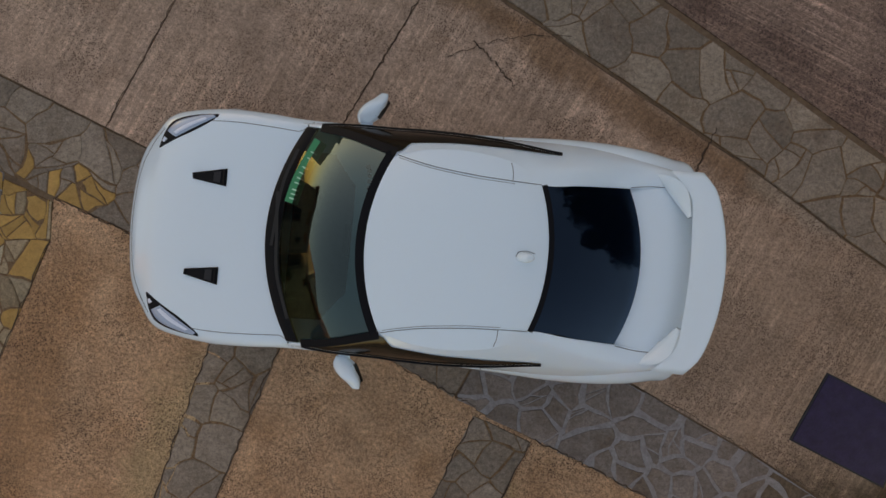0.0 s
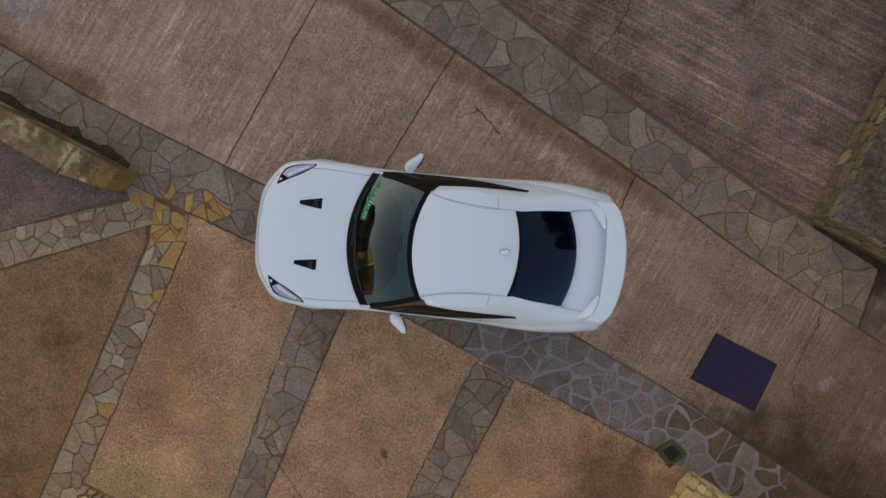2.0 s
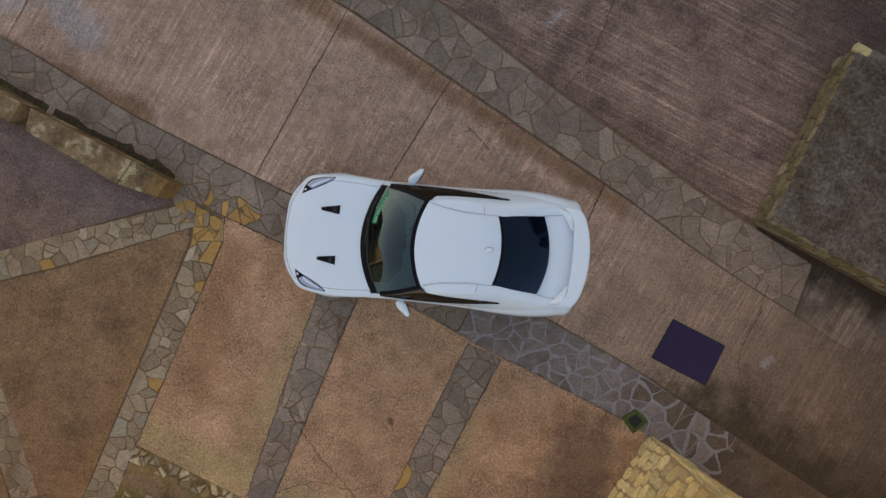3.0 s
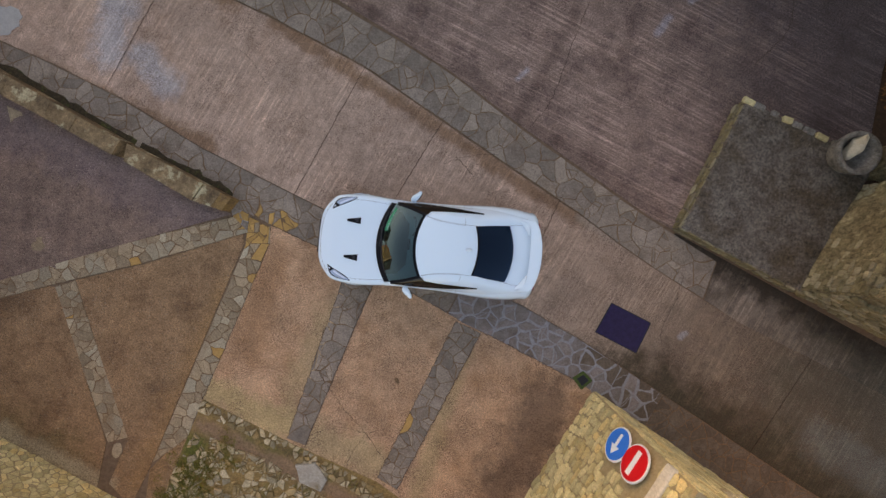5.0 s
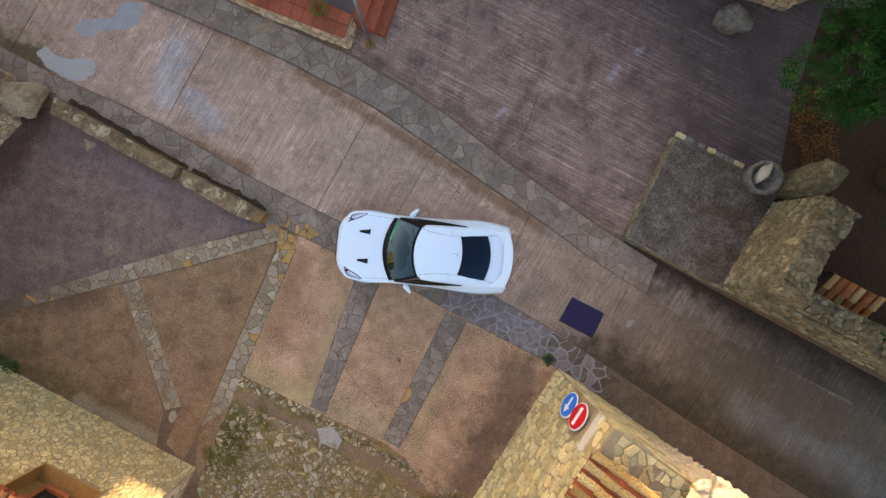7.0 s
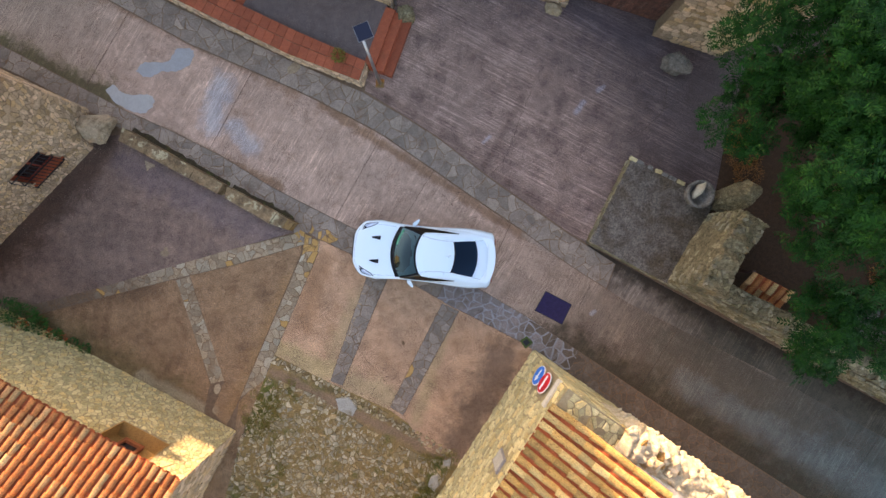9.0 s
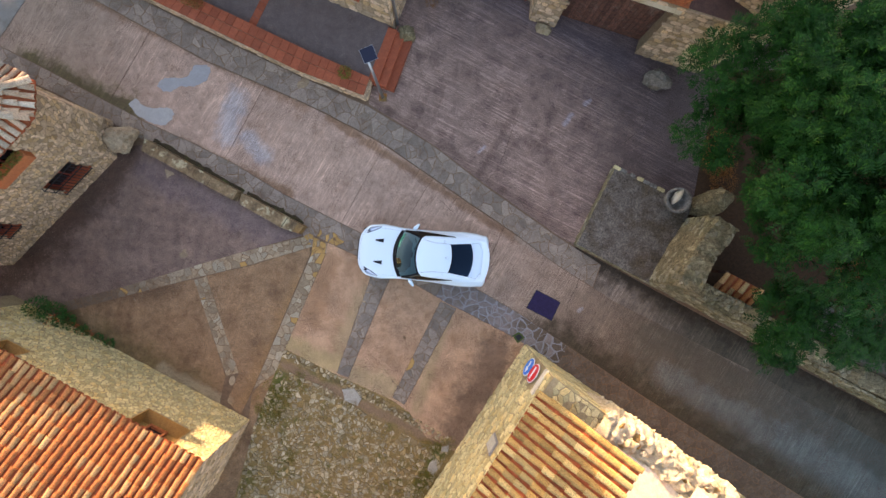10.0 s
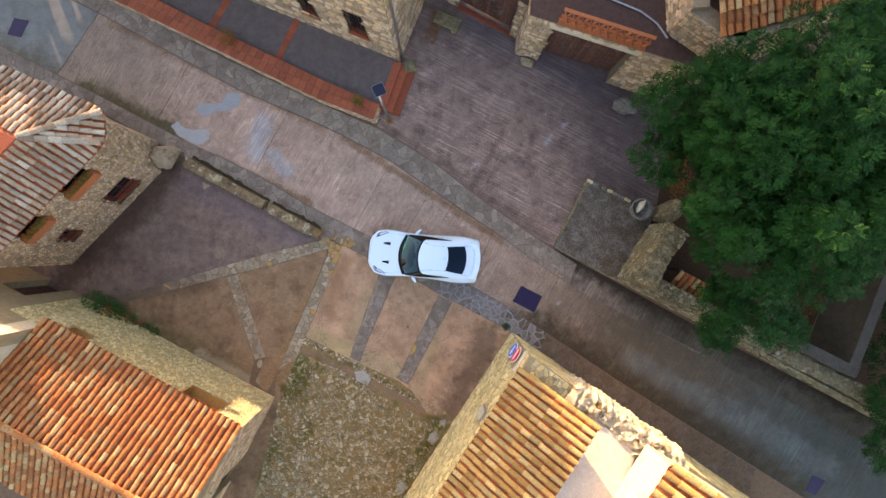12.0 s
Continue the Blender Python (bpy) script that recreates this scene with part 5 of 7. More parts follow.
clad(garden, (11.6, -2.2), (14.0, -3.4), 0.0, 1.6, 0.2, 30, (), 0.05, seed=95, shapes=GARDEN_STONES, jm="garden_stone_joined")
clad(garden, (14.0, -3.4), (20, -6.3), 0.0, 1.6, 0.2, 40, (), 0.05, seed=96, shapes=GARDEN_STONES, jm="garden_stone_joined")
for (ax, ay), (bx, by), w, z, sd in (((9.3, 1.75), (8.62, 0.75), 0.8, 2.13, 97), ((8.62, 0.75), (8.05, -0.5), 0.8, 2.13, 98), ((8.2, -0.63), (11.6, -2.2), 0.62, 1.68, 99), ((11.6, -2.2), (14.0, -3.4), 0.62, 1.68, 100)):
    d = Vector((bx - ax, by - ay)).normalized()
    inn = Vector((-d.y, d.x))
    rr = random.Random(sd)
    for q in cells([tuple(Vector((ax, ay)) + inn * 0.06), tuple(Vector((bx, by)) + inn * 0.06), tuple(Vector((bx, by)) + inn * w), tuple(Vector((ax, ay)) + inn * w)], 0.2, 0.02, rr, 0.75):
        slab("top_stone", q, z - 0.2, z + rr.uniform(-0.05, 0.07), M["garden_stone"], garden, 0.018)
yard = thing("yard_wall", "pale rendered walls round a small yard", "garden wall")
wall("wall", (13.3, -2.35), (16.55, -3.8), 0.4, 0.0, 2.05, M["yard_render"], yard)
wall("wall", (16.69, -3.40), (18.3, 1.5), 0.4, 0.0, 2.03, M["yard_render"], yard)
field("garden_ground", [(8.9, -0.3), (13.4, -2.3), (16.2, -3.3), (17.9, 1.6), (18, 7.5), (10.7, 7.2), (9.95, 4.4), (9.7, 2.4)], M["humus"], "dark bare earth in the garden", 0.012)


# ---- the car ----
def paint(name):
    m = plain(name, (0.76, 0.90, 1.0), 0.3, 0.0, 1.0)
    b = m.node_tree.nodes["Principled BSDF"]
    b.inputs["Coat Roughness"].default_value = 0.04
    b.inputs["Specular IOR Level"].default_value = 0.5
    return m


def glass(name, tint, gloss_ior=1.5, gloss=(1, 1, 1)):
    """Tinted car glass: a see-through tint under a mirror-like gloss."""
    m = bpy.data.materials.new(name)
    m.use_nodes = True
    nt = m.node_tree
    nt.nodes.remove(nt.nodes["Principled BSDF"])
    tr, gl, mx, fr = (nt.nodes.new("ShaderNode" + k) for k in ("BsdfTransparent", "BsdfGlossy", "MixShader", "Fresnel"))
    tr.inputs["Color"].default_value = (*tint, 1)
    gl.inputs["Roughness"].default_value = 0.02
    gl.inputs["Color"].default_value = (*gloss, 1)
    fr.inputs["IOR"].default_value = gloss_ior
    nt.links.new(fr.outputs[0], mx.inputs[0])
    nt.links.new(tr.outputs[0], mx.inputs[1])
    nt.links.new(gl.outputs[0], mx.inputs[2])
    nt.links.new(mx.outputs[0], nt.nodes["Material Output"].inputs["Surface"])
    return m


M["paint"] = paint("white_car_paint")
M["windscreen"] = glass("windscreen_glass", (0.14, 0.27, 0.27), 1.72, (0.72, 0.98, 1.0))
M["privacy"] = glass("dark_rear_glass", (0.03, 0.05, 0.08), 1.5, (0.34, 0.55, 0.85))
M["trim"] = plain("black_trim", (0.006, 0.006, 0.008), 0.5, spec=0.12)
M["side_glass"] = plain("side_glass", (0.018, 0.013, 0.009), 0.12, spec=0.28)
M["rubber"] = plain("black_rubber", (0.02, 0.02, 0.02), 0.8)
M["gap"] = plain("panel_gap", (0.05, 0.052, 0.058), 0.8)
M["cabin"] = mat("dark_cabin_leather", (0.035, 0.035, 0.04), (0.022, 0.022, 0.026), 12, 0.6, 0.3, 60)
M["lens"] = plain("headlight_lens", (0.36, 0.46, 0.62), 0.06, coat=1.0)
M["bright_lens"] = plain("bright_reflector", (0.72, 0.80, 0.95), 0.1, coat=1.0)
M["chrome"] = plain("chrome", (0.75, 0.76, 0.78), 0.12, 1.0)
M["red_lens"] = plain("red_lens", (0.35, 0.01, 0.01), 0.15, coat=1.0)
M["sticker"] = plain("green_sticker", (0.01, 0.28, 0.12), 0.45)
M["sticker_mark"] = plain("pale_sticker_mark", (0.45, 0.75, 0.55), 0.5)


def smooth_curve(P, n):
    """Catmull-Rom through the rows of P, n samples a span."""
    P = np.asarray(P, float)
    Q = np.concatenate([2 * P[:1] - P[1:2], P, 2 * P[-1:] - P[-2:-1]])
    out = []
    for i in range(1, len(Q) - 2):
        for k in range(n):
            t = k / n
            out.append(0.5 * (2 * Q[i] + (Q[i + 1] - Q[i - 1]) * t + (2 * Q[i - 1] - 5 * Q[i] + 4 * Q[i + 1] - Q[i + 2]) * t * t + (3 * Q[i] - Q[i - 1] - 3 * Q[i + 1] + Q[i + 2]) * t ** 3))
    out.append(P[-1])
    return np.array(out)


def sheet(rows, nu, nv):
    """A smooth grid through rows of points."""
    A = np.array([smooth_curve(r, nv) for r in rows])
    return smooth_curve(A, nu)


def grid_mesh(name, A, material, caps=False, flip=False):
    a, b = A.shape[:2]
    f = [[i * b + j, i * b + j + 1, (i + 1) * b + j + 1, (i + 1) * b + j] for i in range(a - 1) for j in range(b - 1)]
    if flip:
        f = [q[::-1] for q in f]
    if caps:
        f += [list(range(b))[::-1], [(a - 1) * b + j for j in range(b)]]
    return mesh_of(name, A.reshape(-1, 3).tolist(), f, material, True)


car = thing("car", "white two-door sports coupe with rear wing, parked on concrete", "car", pose(0, 0.035, 0, 0, 0, -3.2) @ Matrix.Scale(0.988, 4))
# x, centre top, edge top, shoulder half width, shoulder height, greatest half width, its height, sill half width
ST = [(-2.262, 0.575, 0.56, 0.33, 0.53, 0.37, 0.40, 0.35), (-2.232, 0.645, 0.62, 0.46, 0.585, 0.50, 0.43, 0.48), (-2.163, 0.685, 0.665, 0.60, 0.63, 0.65, 0.46, 0.63), (-2.06, 0.715, 0.70, 0.72, 0.67, 0.77, 0.50, 0.75), (-1.92, 0.755, 0.745, 0.83, 0.735, 0.885, 0.54, 0.86),
      (-1.70, 0.795, 0.805, 0.865, 0.80, 0.93, 0.60, 0.90), (-1.40, 0.835, 0.855, 0.885, 0.845, 0.95, 0.64, 0.91), (-1.10, 0.87, 0.88, 0.875, 0.875, 0.935, 0.66, 0.895), (-0.80, 0.895, 0.90, 0.855, 0.90, 0.905, 0.67, 0.875), (-0.40, 0.91, 0.92, 0.85, 0.925, 0.895, 0.68, 0.87),
      (0.20, 0.92, 0.93, 0.845, 0.945, 0.90, 0.69, 0.875), (0.75, 0.93, 0.94, 0.85, 0.955, 0.925, 0.70, 0.885), (1.15, 0.95, 0.95, 0.865, 0.955, 0.95, 0.71, 0.90), (1.50, 0.985, 0.97, 0.86, 0.95, 0.955, 0.71, 0.90), (1.80, 0.995, 0.975, 0.835, 0.935, 0.935, 0.70, 0.88),
      (2.03, 0.985, 0.96, 0.80, 0.905, 0.90, 0.68, 0.85), (2.165, 0.96, 0.93, 0.785, 0.865, 0.885, 0.66, 0.82), (2.245, 0.90, 0.87, 0.70, 0.80, 0.785, 0.62, 0.75), (2.282, 0.76, 0.74, 0.58, 0.70, 0.63, 0.56, 0.6)]
rows = []
for x, zc, ze, ws, zs, wm, zm, wb in ST:
    half = [(0.0, zc), (ws * 0.38, zc * 0.75 + ze * 0.25), (ws * 0.74, ze), (ws * 0.93, ze * 0.35 + zs * 0.65 + 0.004), (ws + (wm - ws) * 0.35, zs * 0.82 + zm * 0.18), (wm - 0.01, zm * 0.75 + zs * 0.25), (wm, zm * 0.9 + 0.04), (wm - 0.012, 0.42), (wb, 0.28), (wb - 0.05, 0.17)]
    rows.append([(x, -y, z) for y, z in half[::-1]] + [(x, y, z) for y, z in half[1:]])
A = sheet(rows, 6, 4)
for ax in (-1.41, 1.37):                                     # wheel arches
    dx = A[:, :, 0] - ax
    arch = 0.335 + np.sqrt(np.clip(0.365 ** 2 - dx ** 2, 0, None))
    low = (np.abs(dx) < 0.365) & (np.abs(A[:, :, 1]) > 0.5) & (A[:, :, 2] < arch)
    A[:, :, 2][low] = arch[low]
body_me = grid_mesh("body", A, M["paint"], True)
part("body", body_me, None, car)
part("underside", box(-2.2, 2.2, -0.78, 0.78, 0.15, 0.30, 0.03), M["rubber"], car)

# cabin shell
S = np.linspace(-1, 1, 13)
ws_bot = [(-0.885 + 0.21 * s * s, 0.80 * s, 0.945 + 0.005 * s * s) for s in S]
ws_mid = [(-0.55 + 0.18 * s * s, 0.72 * s, 1.165 - 0.045 * s * s) for s in S]
ws_top = [(-0.165 + 0.14 * s * s, 0.595 * s, 1.325 - 0.05 * s * s) for s in S]
RF = [(-0.165, 0.14, 0.595, 1.325, 0.05), (0.07, 0.10, 0.625, 1.355, 0.055), (0.35, 0.05, 0.642, 1.366, 0.062), (0.65, 0.0, 0.622, 1.352, 0.066), (0.85, -0.04, 0.575, 1.325, 0.062), (1.015, -0.08, 0.482, 1.285, 0.03)]
roof_rows = [[(x + c * s * s, w * s, z - d * s ** 2 * (0.45 + 0.55 * s * s)) for s in S] for x, c, w, z, d in RF]
roof_me = grid_mesh("roof", sheet(roof_rows, 5, 3), M["paint"])
part("roof", roof_me, None, car)
rg_rows = [[(1.015 - 0.08 * s * s + k * (0.735 - 0.04 * s * s), (0.482 + 0.082 * k) * s, 1.285 - 0.03 * s * s - (0.255 - 0.01 * s * s) * k + 0.03 * k * (1 - k)) for s in S] for k in (0, 0.33, 0.67, 1.0)]
part("windscreen", grid_mesh("windscreen", sheet([ws_bot, ws_mid, ws_top], 6, 2), M["windscreen"], flip=True), None, car).visible_shadow = False
part("rear_window", grid_mesh("rear_window", sheet(rg_rows, 4, 2), M["privacy"], flip=True), None, car, "dark tinted rear window").visible_shadow = False
# cowl and black surrounds
cowl_out = [(-1.0 + 0.235 * s * s, 0.80 * s, 0.905 + 0.012 * s * s) for s in S]
cowl_in = [(-0.855 + 0.20 * s * s, 0.785 * s, 0.958 + 0.0 * s * s) for s in S]
part("cowl", grid_mesh("cowl", sheet([cowl_out, [(p[0], p[1], p[2] + 0.012) for p in np.array(cowl_out) * 0.5 + np.array(cowl_in) * 0.5], cowl_in], 2, 3), M["trim"]), None, car)


def ribbon(name, pts, w, material, parent, lift=0.0, n=6, label=""):
    """A narrow flat band along a smooth line, w wide."""
    P = smooth_curve(pts, n) + np.array([0, 0, lift])
    T = np.gradient(P, axis=0)
    side = np.stack([-T[:, 1], T[:, 0], np.zeros(len(T))], 1)
    side /= np.linalg.norm(side, axis=1)[:, None] + 1e-9
    V = np.stack([P - side * w / 2, P + side * w / 2], 1)
    return part(name, grid_mesh(name, V, material), None, parent, label)


for sg in (-1, 1):
    edge = [np.array(r[12 if sg > 0 else 0]) for r in (ws_bot, ws_mid, ws_top)]
    ribbon("windscreen_surround", [edge[0] * 0.85 + edge[1] * 0.15 + np.array([0, -0.004 * sg, 0.016])] + [e + np.array([0.0, -0.004 * sg, 0.016]) for e in edge[1:]], 0.055, M["trim"], car)
ribbon("roof_edge_band", [(p[0] - 0.03, p[1], p[2] + 0.002) for p in ws_top], 0.055, M["trim"], car)
ribbon("rear_glass_band", [(p[0] + 0.018, p[1], p[2] + 0.004) for p in roof_rows[-1]], 0.035, M["trim"], car)

# flanks of the cabin: upper rail to belt
UP = [(-0.70, 0.80, 0.945), (-0.37, 0.725, 1.115), (-0.025, 0.595, 1.275), (0.17, 0.625, 1.30), (0.40, 0.642, 1.304), (0.65, 0.622, 1.286), (0.81, 0.575, 1.263), (0.935, 0.48, 1.257), (1.27, 0.525, 1.145), (1.625, 0.567, 1.008), (1.95, 0.60, 0.965)]
LO = [(-0.80, 0.825, 0.915), (-0.48, 0.85, 0.925), (-0.12, 0.845, 0.935), (0.1, 0.845, 0.945), (0.35, 0.845, 0.95), (0.65, 0.848, 0.955), (0.9, 0.85, 0.955), (1.12, 0.85, 0.955), (1.42, 0.84, 0.945), (1.75, 0.80, 0.93), (2.0, 0.74, 0.93)]
flank = {}
for sg in (1, -1):
    r = []
    for u, l in zip(UP, LO):
        u, l = np.array(u), np.array(l)
        k = [0, 0.3, 0.62, 0.85, 1.0]
        fade = min(1.0, max(0.0, (u[0] + 0.70) / 0.6))
        bulge = [b * fade for b in (0, 0.034, 0.038, 0.02, 0)]
        r.append([tuple((u + (l - u) * a + np.array([0, 0.6, 1.0]) * b) * np.array([1, sg, 1])) for a, b in zip(k, bulge)])
    flank[sg] = sheet(r, 6, 4)
    part("quarter_panel", grid_mesh("quarter_panel", flank[sg], M["paint"], flip=sg > 0), None, car)

from mathutils.bvhtree import BVHTree


def tree_of(meshes):
    V, P = [], []
    for me in meshes:
        k = len(V)
        V += [v.co[:] for v in me.vertices]
        P += [[k + i for i in p.vertices] for p in me.polygons]
    return BVHTree.FromPolygons(V, P)


SKIN = tree_of([o.data for o in car.children if o.name.split(".")[0] in ("body", "roof", "quarter_panel")])


def on_skin(x, y):
    h = SKIN.ray_cast(Vector((x, y, 3)), Vector((0, 0, -1)))
    return (x, y, h[0].z if h[0] else 0.9)


def gap(pts, w=0.006, name="panel_gap", material=None, lift=0.0015, n=8):
    P = smooth_curve([(x, y, 0) for x, y in pts], n)
    Q = np.array([on_skin(x, y) for x, y, _ in P])
    T = np.gradient(Q, axis=0)
    side = np.stack([-T[:, 1], T[:, 0], np.zeros(len(T))], 1)
    side /= np.linalg.norm(side, axis=1)[:, None] + 1e-9
    V = []
    for q, s in zip(Q, side):
        V.append([on_skin(*(q - s * w / 2)[:2]), on_skin(*(q + s * w / 2)[:2])])
    return part(name, grid_mesh(name, np.array(V) + np.array([0, 0, lift]), material or M["gap"]), None, car)


gap([(-1.95, 0.735), (-2.07, 0.60), (-2.158, 0.40), (-2.188, 0.15), (-2.193, 0), (-2.188, -0.15), (-2.158, -0.40), (-2.07, -0.60), (-1.95, -0.735)], 0.005)
for sg in (1, -1):
    gap([(-1.55, 0.80 * sg), (-1.3, 0.80 * sg), (-1.05, 0.785 * sg), (-0.82, 0.765 * sg)], 0.0045)
    gap([(-0.82, 0.765 * sg), (-0.76, 0.80 * sg), (-0.72, 0.85 * sg)], 0.004)
    gap([(-0.015, 0.578 * sg), (0.10, 0.545 * sg), (0.25, 0.513 * sg), (0.5, 0.486 * sg), (0.75, 0.478 * sg), (0.935, 0.482 * sg)], 0.0045)
    gap([(-0.005, 0.56 * sg), (0.11, 0.528 * sg), (0.26, 0.497 * sg), (0.5, 0.47 * sg), (0.75, 0.462 * sg)], 0.003)
    gap([(0.72, 0.60 * sg), (0.735, 0.54 * sg), (0.735, 0.48 * sg)], 0.004)
    gap([(0.68, 0.80 * sg), (0.70, 0.86 * sg), (0.70, 0.915 * sg)], 0.004)
    gap([(1.64, 0.575 * sg), (1.80, 0.60 * sg), (1.97, 0.605 * sg)], 0.0045)
    # side window: fits between belt and rail, drawn to a point behind
    F = flank[sg]
    nu, nv = F.shape[:2]
    V = []
    for i in range(nu):
        x = F[i, nv // 2, 0]
        if x < -0.68 or x > 1.10:
            continue
        across = np.maximum.accumulate(np.abs(F[i, :, 1]))
        share = np.linspace(0, 1, nv)
        lo = float(np.interp(np.interp(x, [-0.7, -0.4, -0.07, 0.6, 1.08], [0.80, 0.795, 0.805, 0.765, 0.727]), across, share))
        hi = 0.0 if x < -0.05 else float(np.interp(np.interp(x, [-0.05, 0.02, 0.3, 0.6, 1.08], [0.60, 0.668, 0.69, 0.70, 0.722]), across, share))
        lo = max(lo, 0.05)
        hi = min(hi, lo - 0.015)
        row = []
        for k in np.linspace(hi, lo, 7):
            j = k * (nv - 1)
            a, b = int(j), min(int(j) + 1, nv - 1)
            row.append(F[i, a] + (F[i, b] - F[i, a]) * (j - a) + np.array([0, 0.003 * sg, 0.004]))
        V.append(row)
    V = np.array(V)
    sw = part("side_window", grid_mesh("side_window", V, M["side_glass"], flip=sg > 0), None, car, "black tinted side window")
    part("belt_strip", grid_mesh("belt_strip", np.stack([V[:, -1] + np.array([0, 0.0, 0.003]), V[:, -1] + np.array([0, 0.016 * sg, 0.003])], 1), M["trim"]), None, sw)

# bonnet ducts
for sg in (1, -1):
    P = [(-1.635, 0.392 * sg), (-1.372, 0.438 * sg), (-1.376, 0.316 * sg), (-1.63, 0.352 * sg)]
    duct = new("bonnet_duct")
    duct.parent = car
    q = [Vector(on_skin(*p)) for p in P]
    c = sum(q, Vector()) / 4

    def ring(k, dz):
        return [c + (v - c) * k + Vector((0, 0, dz)) for v in q]
    bm = bmesh.new()
    a, b, d = [[bm.verts.new(v) for v in r] for r in (ring(1.12, 0.004), ring(1.0, 0.014), ring(0.86, 0.007))]
    for r, s in ((a, b), (b, d)):
        for i in range(4):
            bm.faces.new((r[i], r[(i + 1) % 4], s[(i + 1) % 4], s[i]))
    bm.faces.new(d)
    part("duct_rim", bm, M["trim"], duct)
    bm = bmesh.new()
    e = ring(0.76, -0.006)
    f = [e[0] * 0.3 + e[1] * 0.7, e[1] * 0.97 + e[2] * 0.03, e[1] * 0.03 + e[2] * 0.97, e[3] * 0.3 + e[2] * 0.7]
    bm.faces.new([bm.verts.new(v + Vector((0, 0, 0.018))) for v in f])
    part("duct_blade", bm, M["iron"], duct)

# headlights
for sg in (1, -1):
    hl = new("headlight")
    hl.parent = car
    inner = smooth_curve([(-1.985, 0.575, 0), (-1.85, 0.64, 0), (-1.67, 0.715, 0), (-1.54, 0.785, 0), (-1.47, 0.84, 0)], 5)
    outer = smooth_curve([(-1.99, 0.59, 0), (-1.95, 0.70, 0), (-1.865, 0.795, 0), (-1.68, 0.842, 0), (-1.47, 0.858, 0)], 5)

    def patch(nm, s0, s1, c0, c1, lift, key):
        """A piece of the lamp that follows the curve of the wing: s along it, c across."""
        G_ = []
        for a in np.linspace(s0, s1, 14):
            k = a * (len(inner) - 1)
            n0, n1 = int(k), min(int(k) + 1, len(inner) - 1)
            p, q = (e[n0] + (e[n1] - e[n0]) * (k - n0) for e in (inner, outer))
            row = [on_skin(*(p + (q - p) * c)[:2] * np.array([1, sg])) for c in np.linspace(c0, c1, 7)]
            G_.append([(x, y, z + lift * (0.2 if i in (0, 6) else 1.0)) for i, (x, y, z) in enumerate(row)])
        return part(nm, grid_mesh(nm, np.array(G_), M[key], flip=sg < 0), None, hl, "", True)

    patch("housing", 0.0, 1.0, 0.0, 1.0, 0.005, "trim")
    patch("lens", 0.30, 0.94, 0.10, 0.88, 0.011, "lens")
    patch("light_bar", 0.34, 0.80, 0.22, 0.50, 0.015, "bright_lens")
    patch("front_reflector", 0.12, 0.2, 0.4, 0.8, 0.012, "bright_lens")

# grille and lower lip
part("grille", box(-2.305, -2.26, -0.36, 0.36, 0.36, 0.50, 0.01), M["trim"], car)
bm = bmesh.new()
L = smooth_curve([(-1.99, 0.78, 0), (-2.20, 0.62, 0), (-2.295, 0.35, 0), (-2.315, 0, 0), (-2.295, -0.35, 0), (-2.20, -0.62, 0), (-1.99, -0.78, 0)], 6)
V = np.stack([L * np.array([0.97, 0.94, 1]) + np.array([0, 0, 0.185]), L + np.array([0, 0, 0.185]), L + np.array([0.0, 0, 0.21]), L * np.array([0.97, 0.94, 1]) + np.array([0, 0, 0.22])], 1)
part("front_lip", grid_mesh("front_lip", V, M["trim"]), None, car)

# rear wing
Y = np.linspace(-0.715, 0.715, 15)
prof = []
for y in Y:
    s = abs(y) / 0.715
    lead = 2.07 - 0.05 * s ** 2 - 0.13 * max(0, s - 0.78) / 0.22
    trail = 2.30 - 0.16 * s ** 2.2 - 0.03 * max(0, s - 0.85) / 0.15
    z = 1.085 - 0.012 * s - 0.03 * max(0, s - 0.8) / 0.2
    prof.append([(lead, y, z), (lead + 0.04, y, z + 0.016), ((lead + trail) / 2, y, z + 0.026), (trail - 0.03, y, z + 0.034), (trail, y, z + 0.028), (trail - 0.02, y, z + 0.008), ((lead + trail) / 2, y, z - 0.012), (lead + 0.02, y, z - 0.012), (lead, y, z)])
wing = part("rear_wing", grid_mesh("rear_wing", sheet(prof, 2, 2), M["paint"], True), None, car)
for sg in (1, -1):
    upper = np.array([(1.79, 0.705, 0.972), (1.92, 0.665, 1.05), (2.005, 0.575, 1.077), (2.045, 0.40, 1.082)])
    lower = np.array([(1.785, 0.70, 0.96), (1.87, 0.63, 0.985), (1.95, 0.53, 0.992), (2.03, 0.385, 1.068)])
    r = [[u, u * 0.5 + l * 0.5 + np.array([-0.008, 0, 0.006]), l, l + np.array([0.06, 0.01, -0.03])] for u, l in zip(upper, lower)]
    r = [[tuple(p * np.array([1, sg, 1])) for p in row] for row in r]
    part("wing_strut", grid_mesh("wing_strut", sheet(r, 3, 3), M["paint"]), None, wing)
bm = bmesh.new()
bmesh.ops.create_uvsphere(bm, u_segments=14, v_segments=8, radius=1.0, matrix=Matrix.Translation((0.855, 0, 1.335)) @ Matrix.Diagonal((0.062, 0.034, 0.05, 1)))
for v in bm.verts:
    if v.co.x < 0.855:
        v.co.z -= (0.855 - v.co.x) * 0.35
part("antenna_fin", bm, M["paint"], car, "", True)
ribbon("fin_edge", [(0.795, 0.0, 1.352), (0.81, 0.03, 1.35), (0.86, 0.041, 1.346), (0.915, 0.03, 1.337)], 0.004, M["gap"], car)

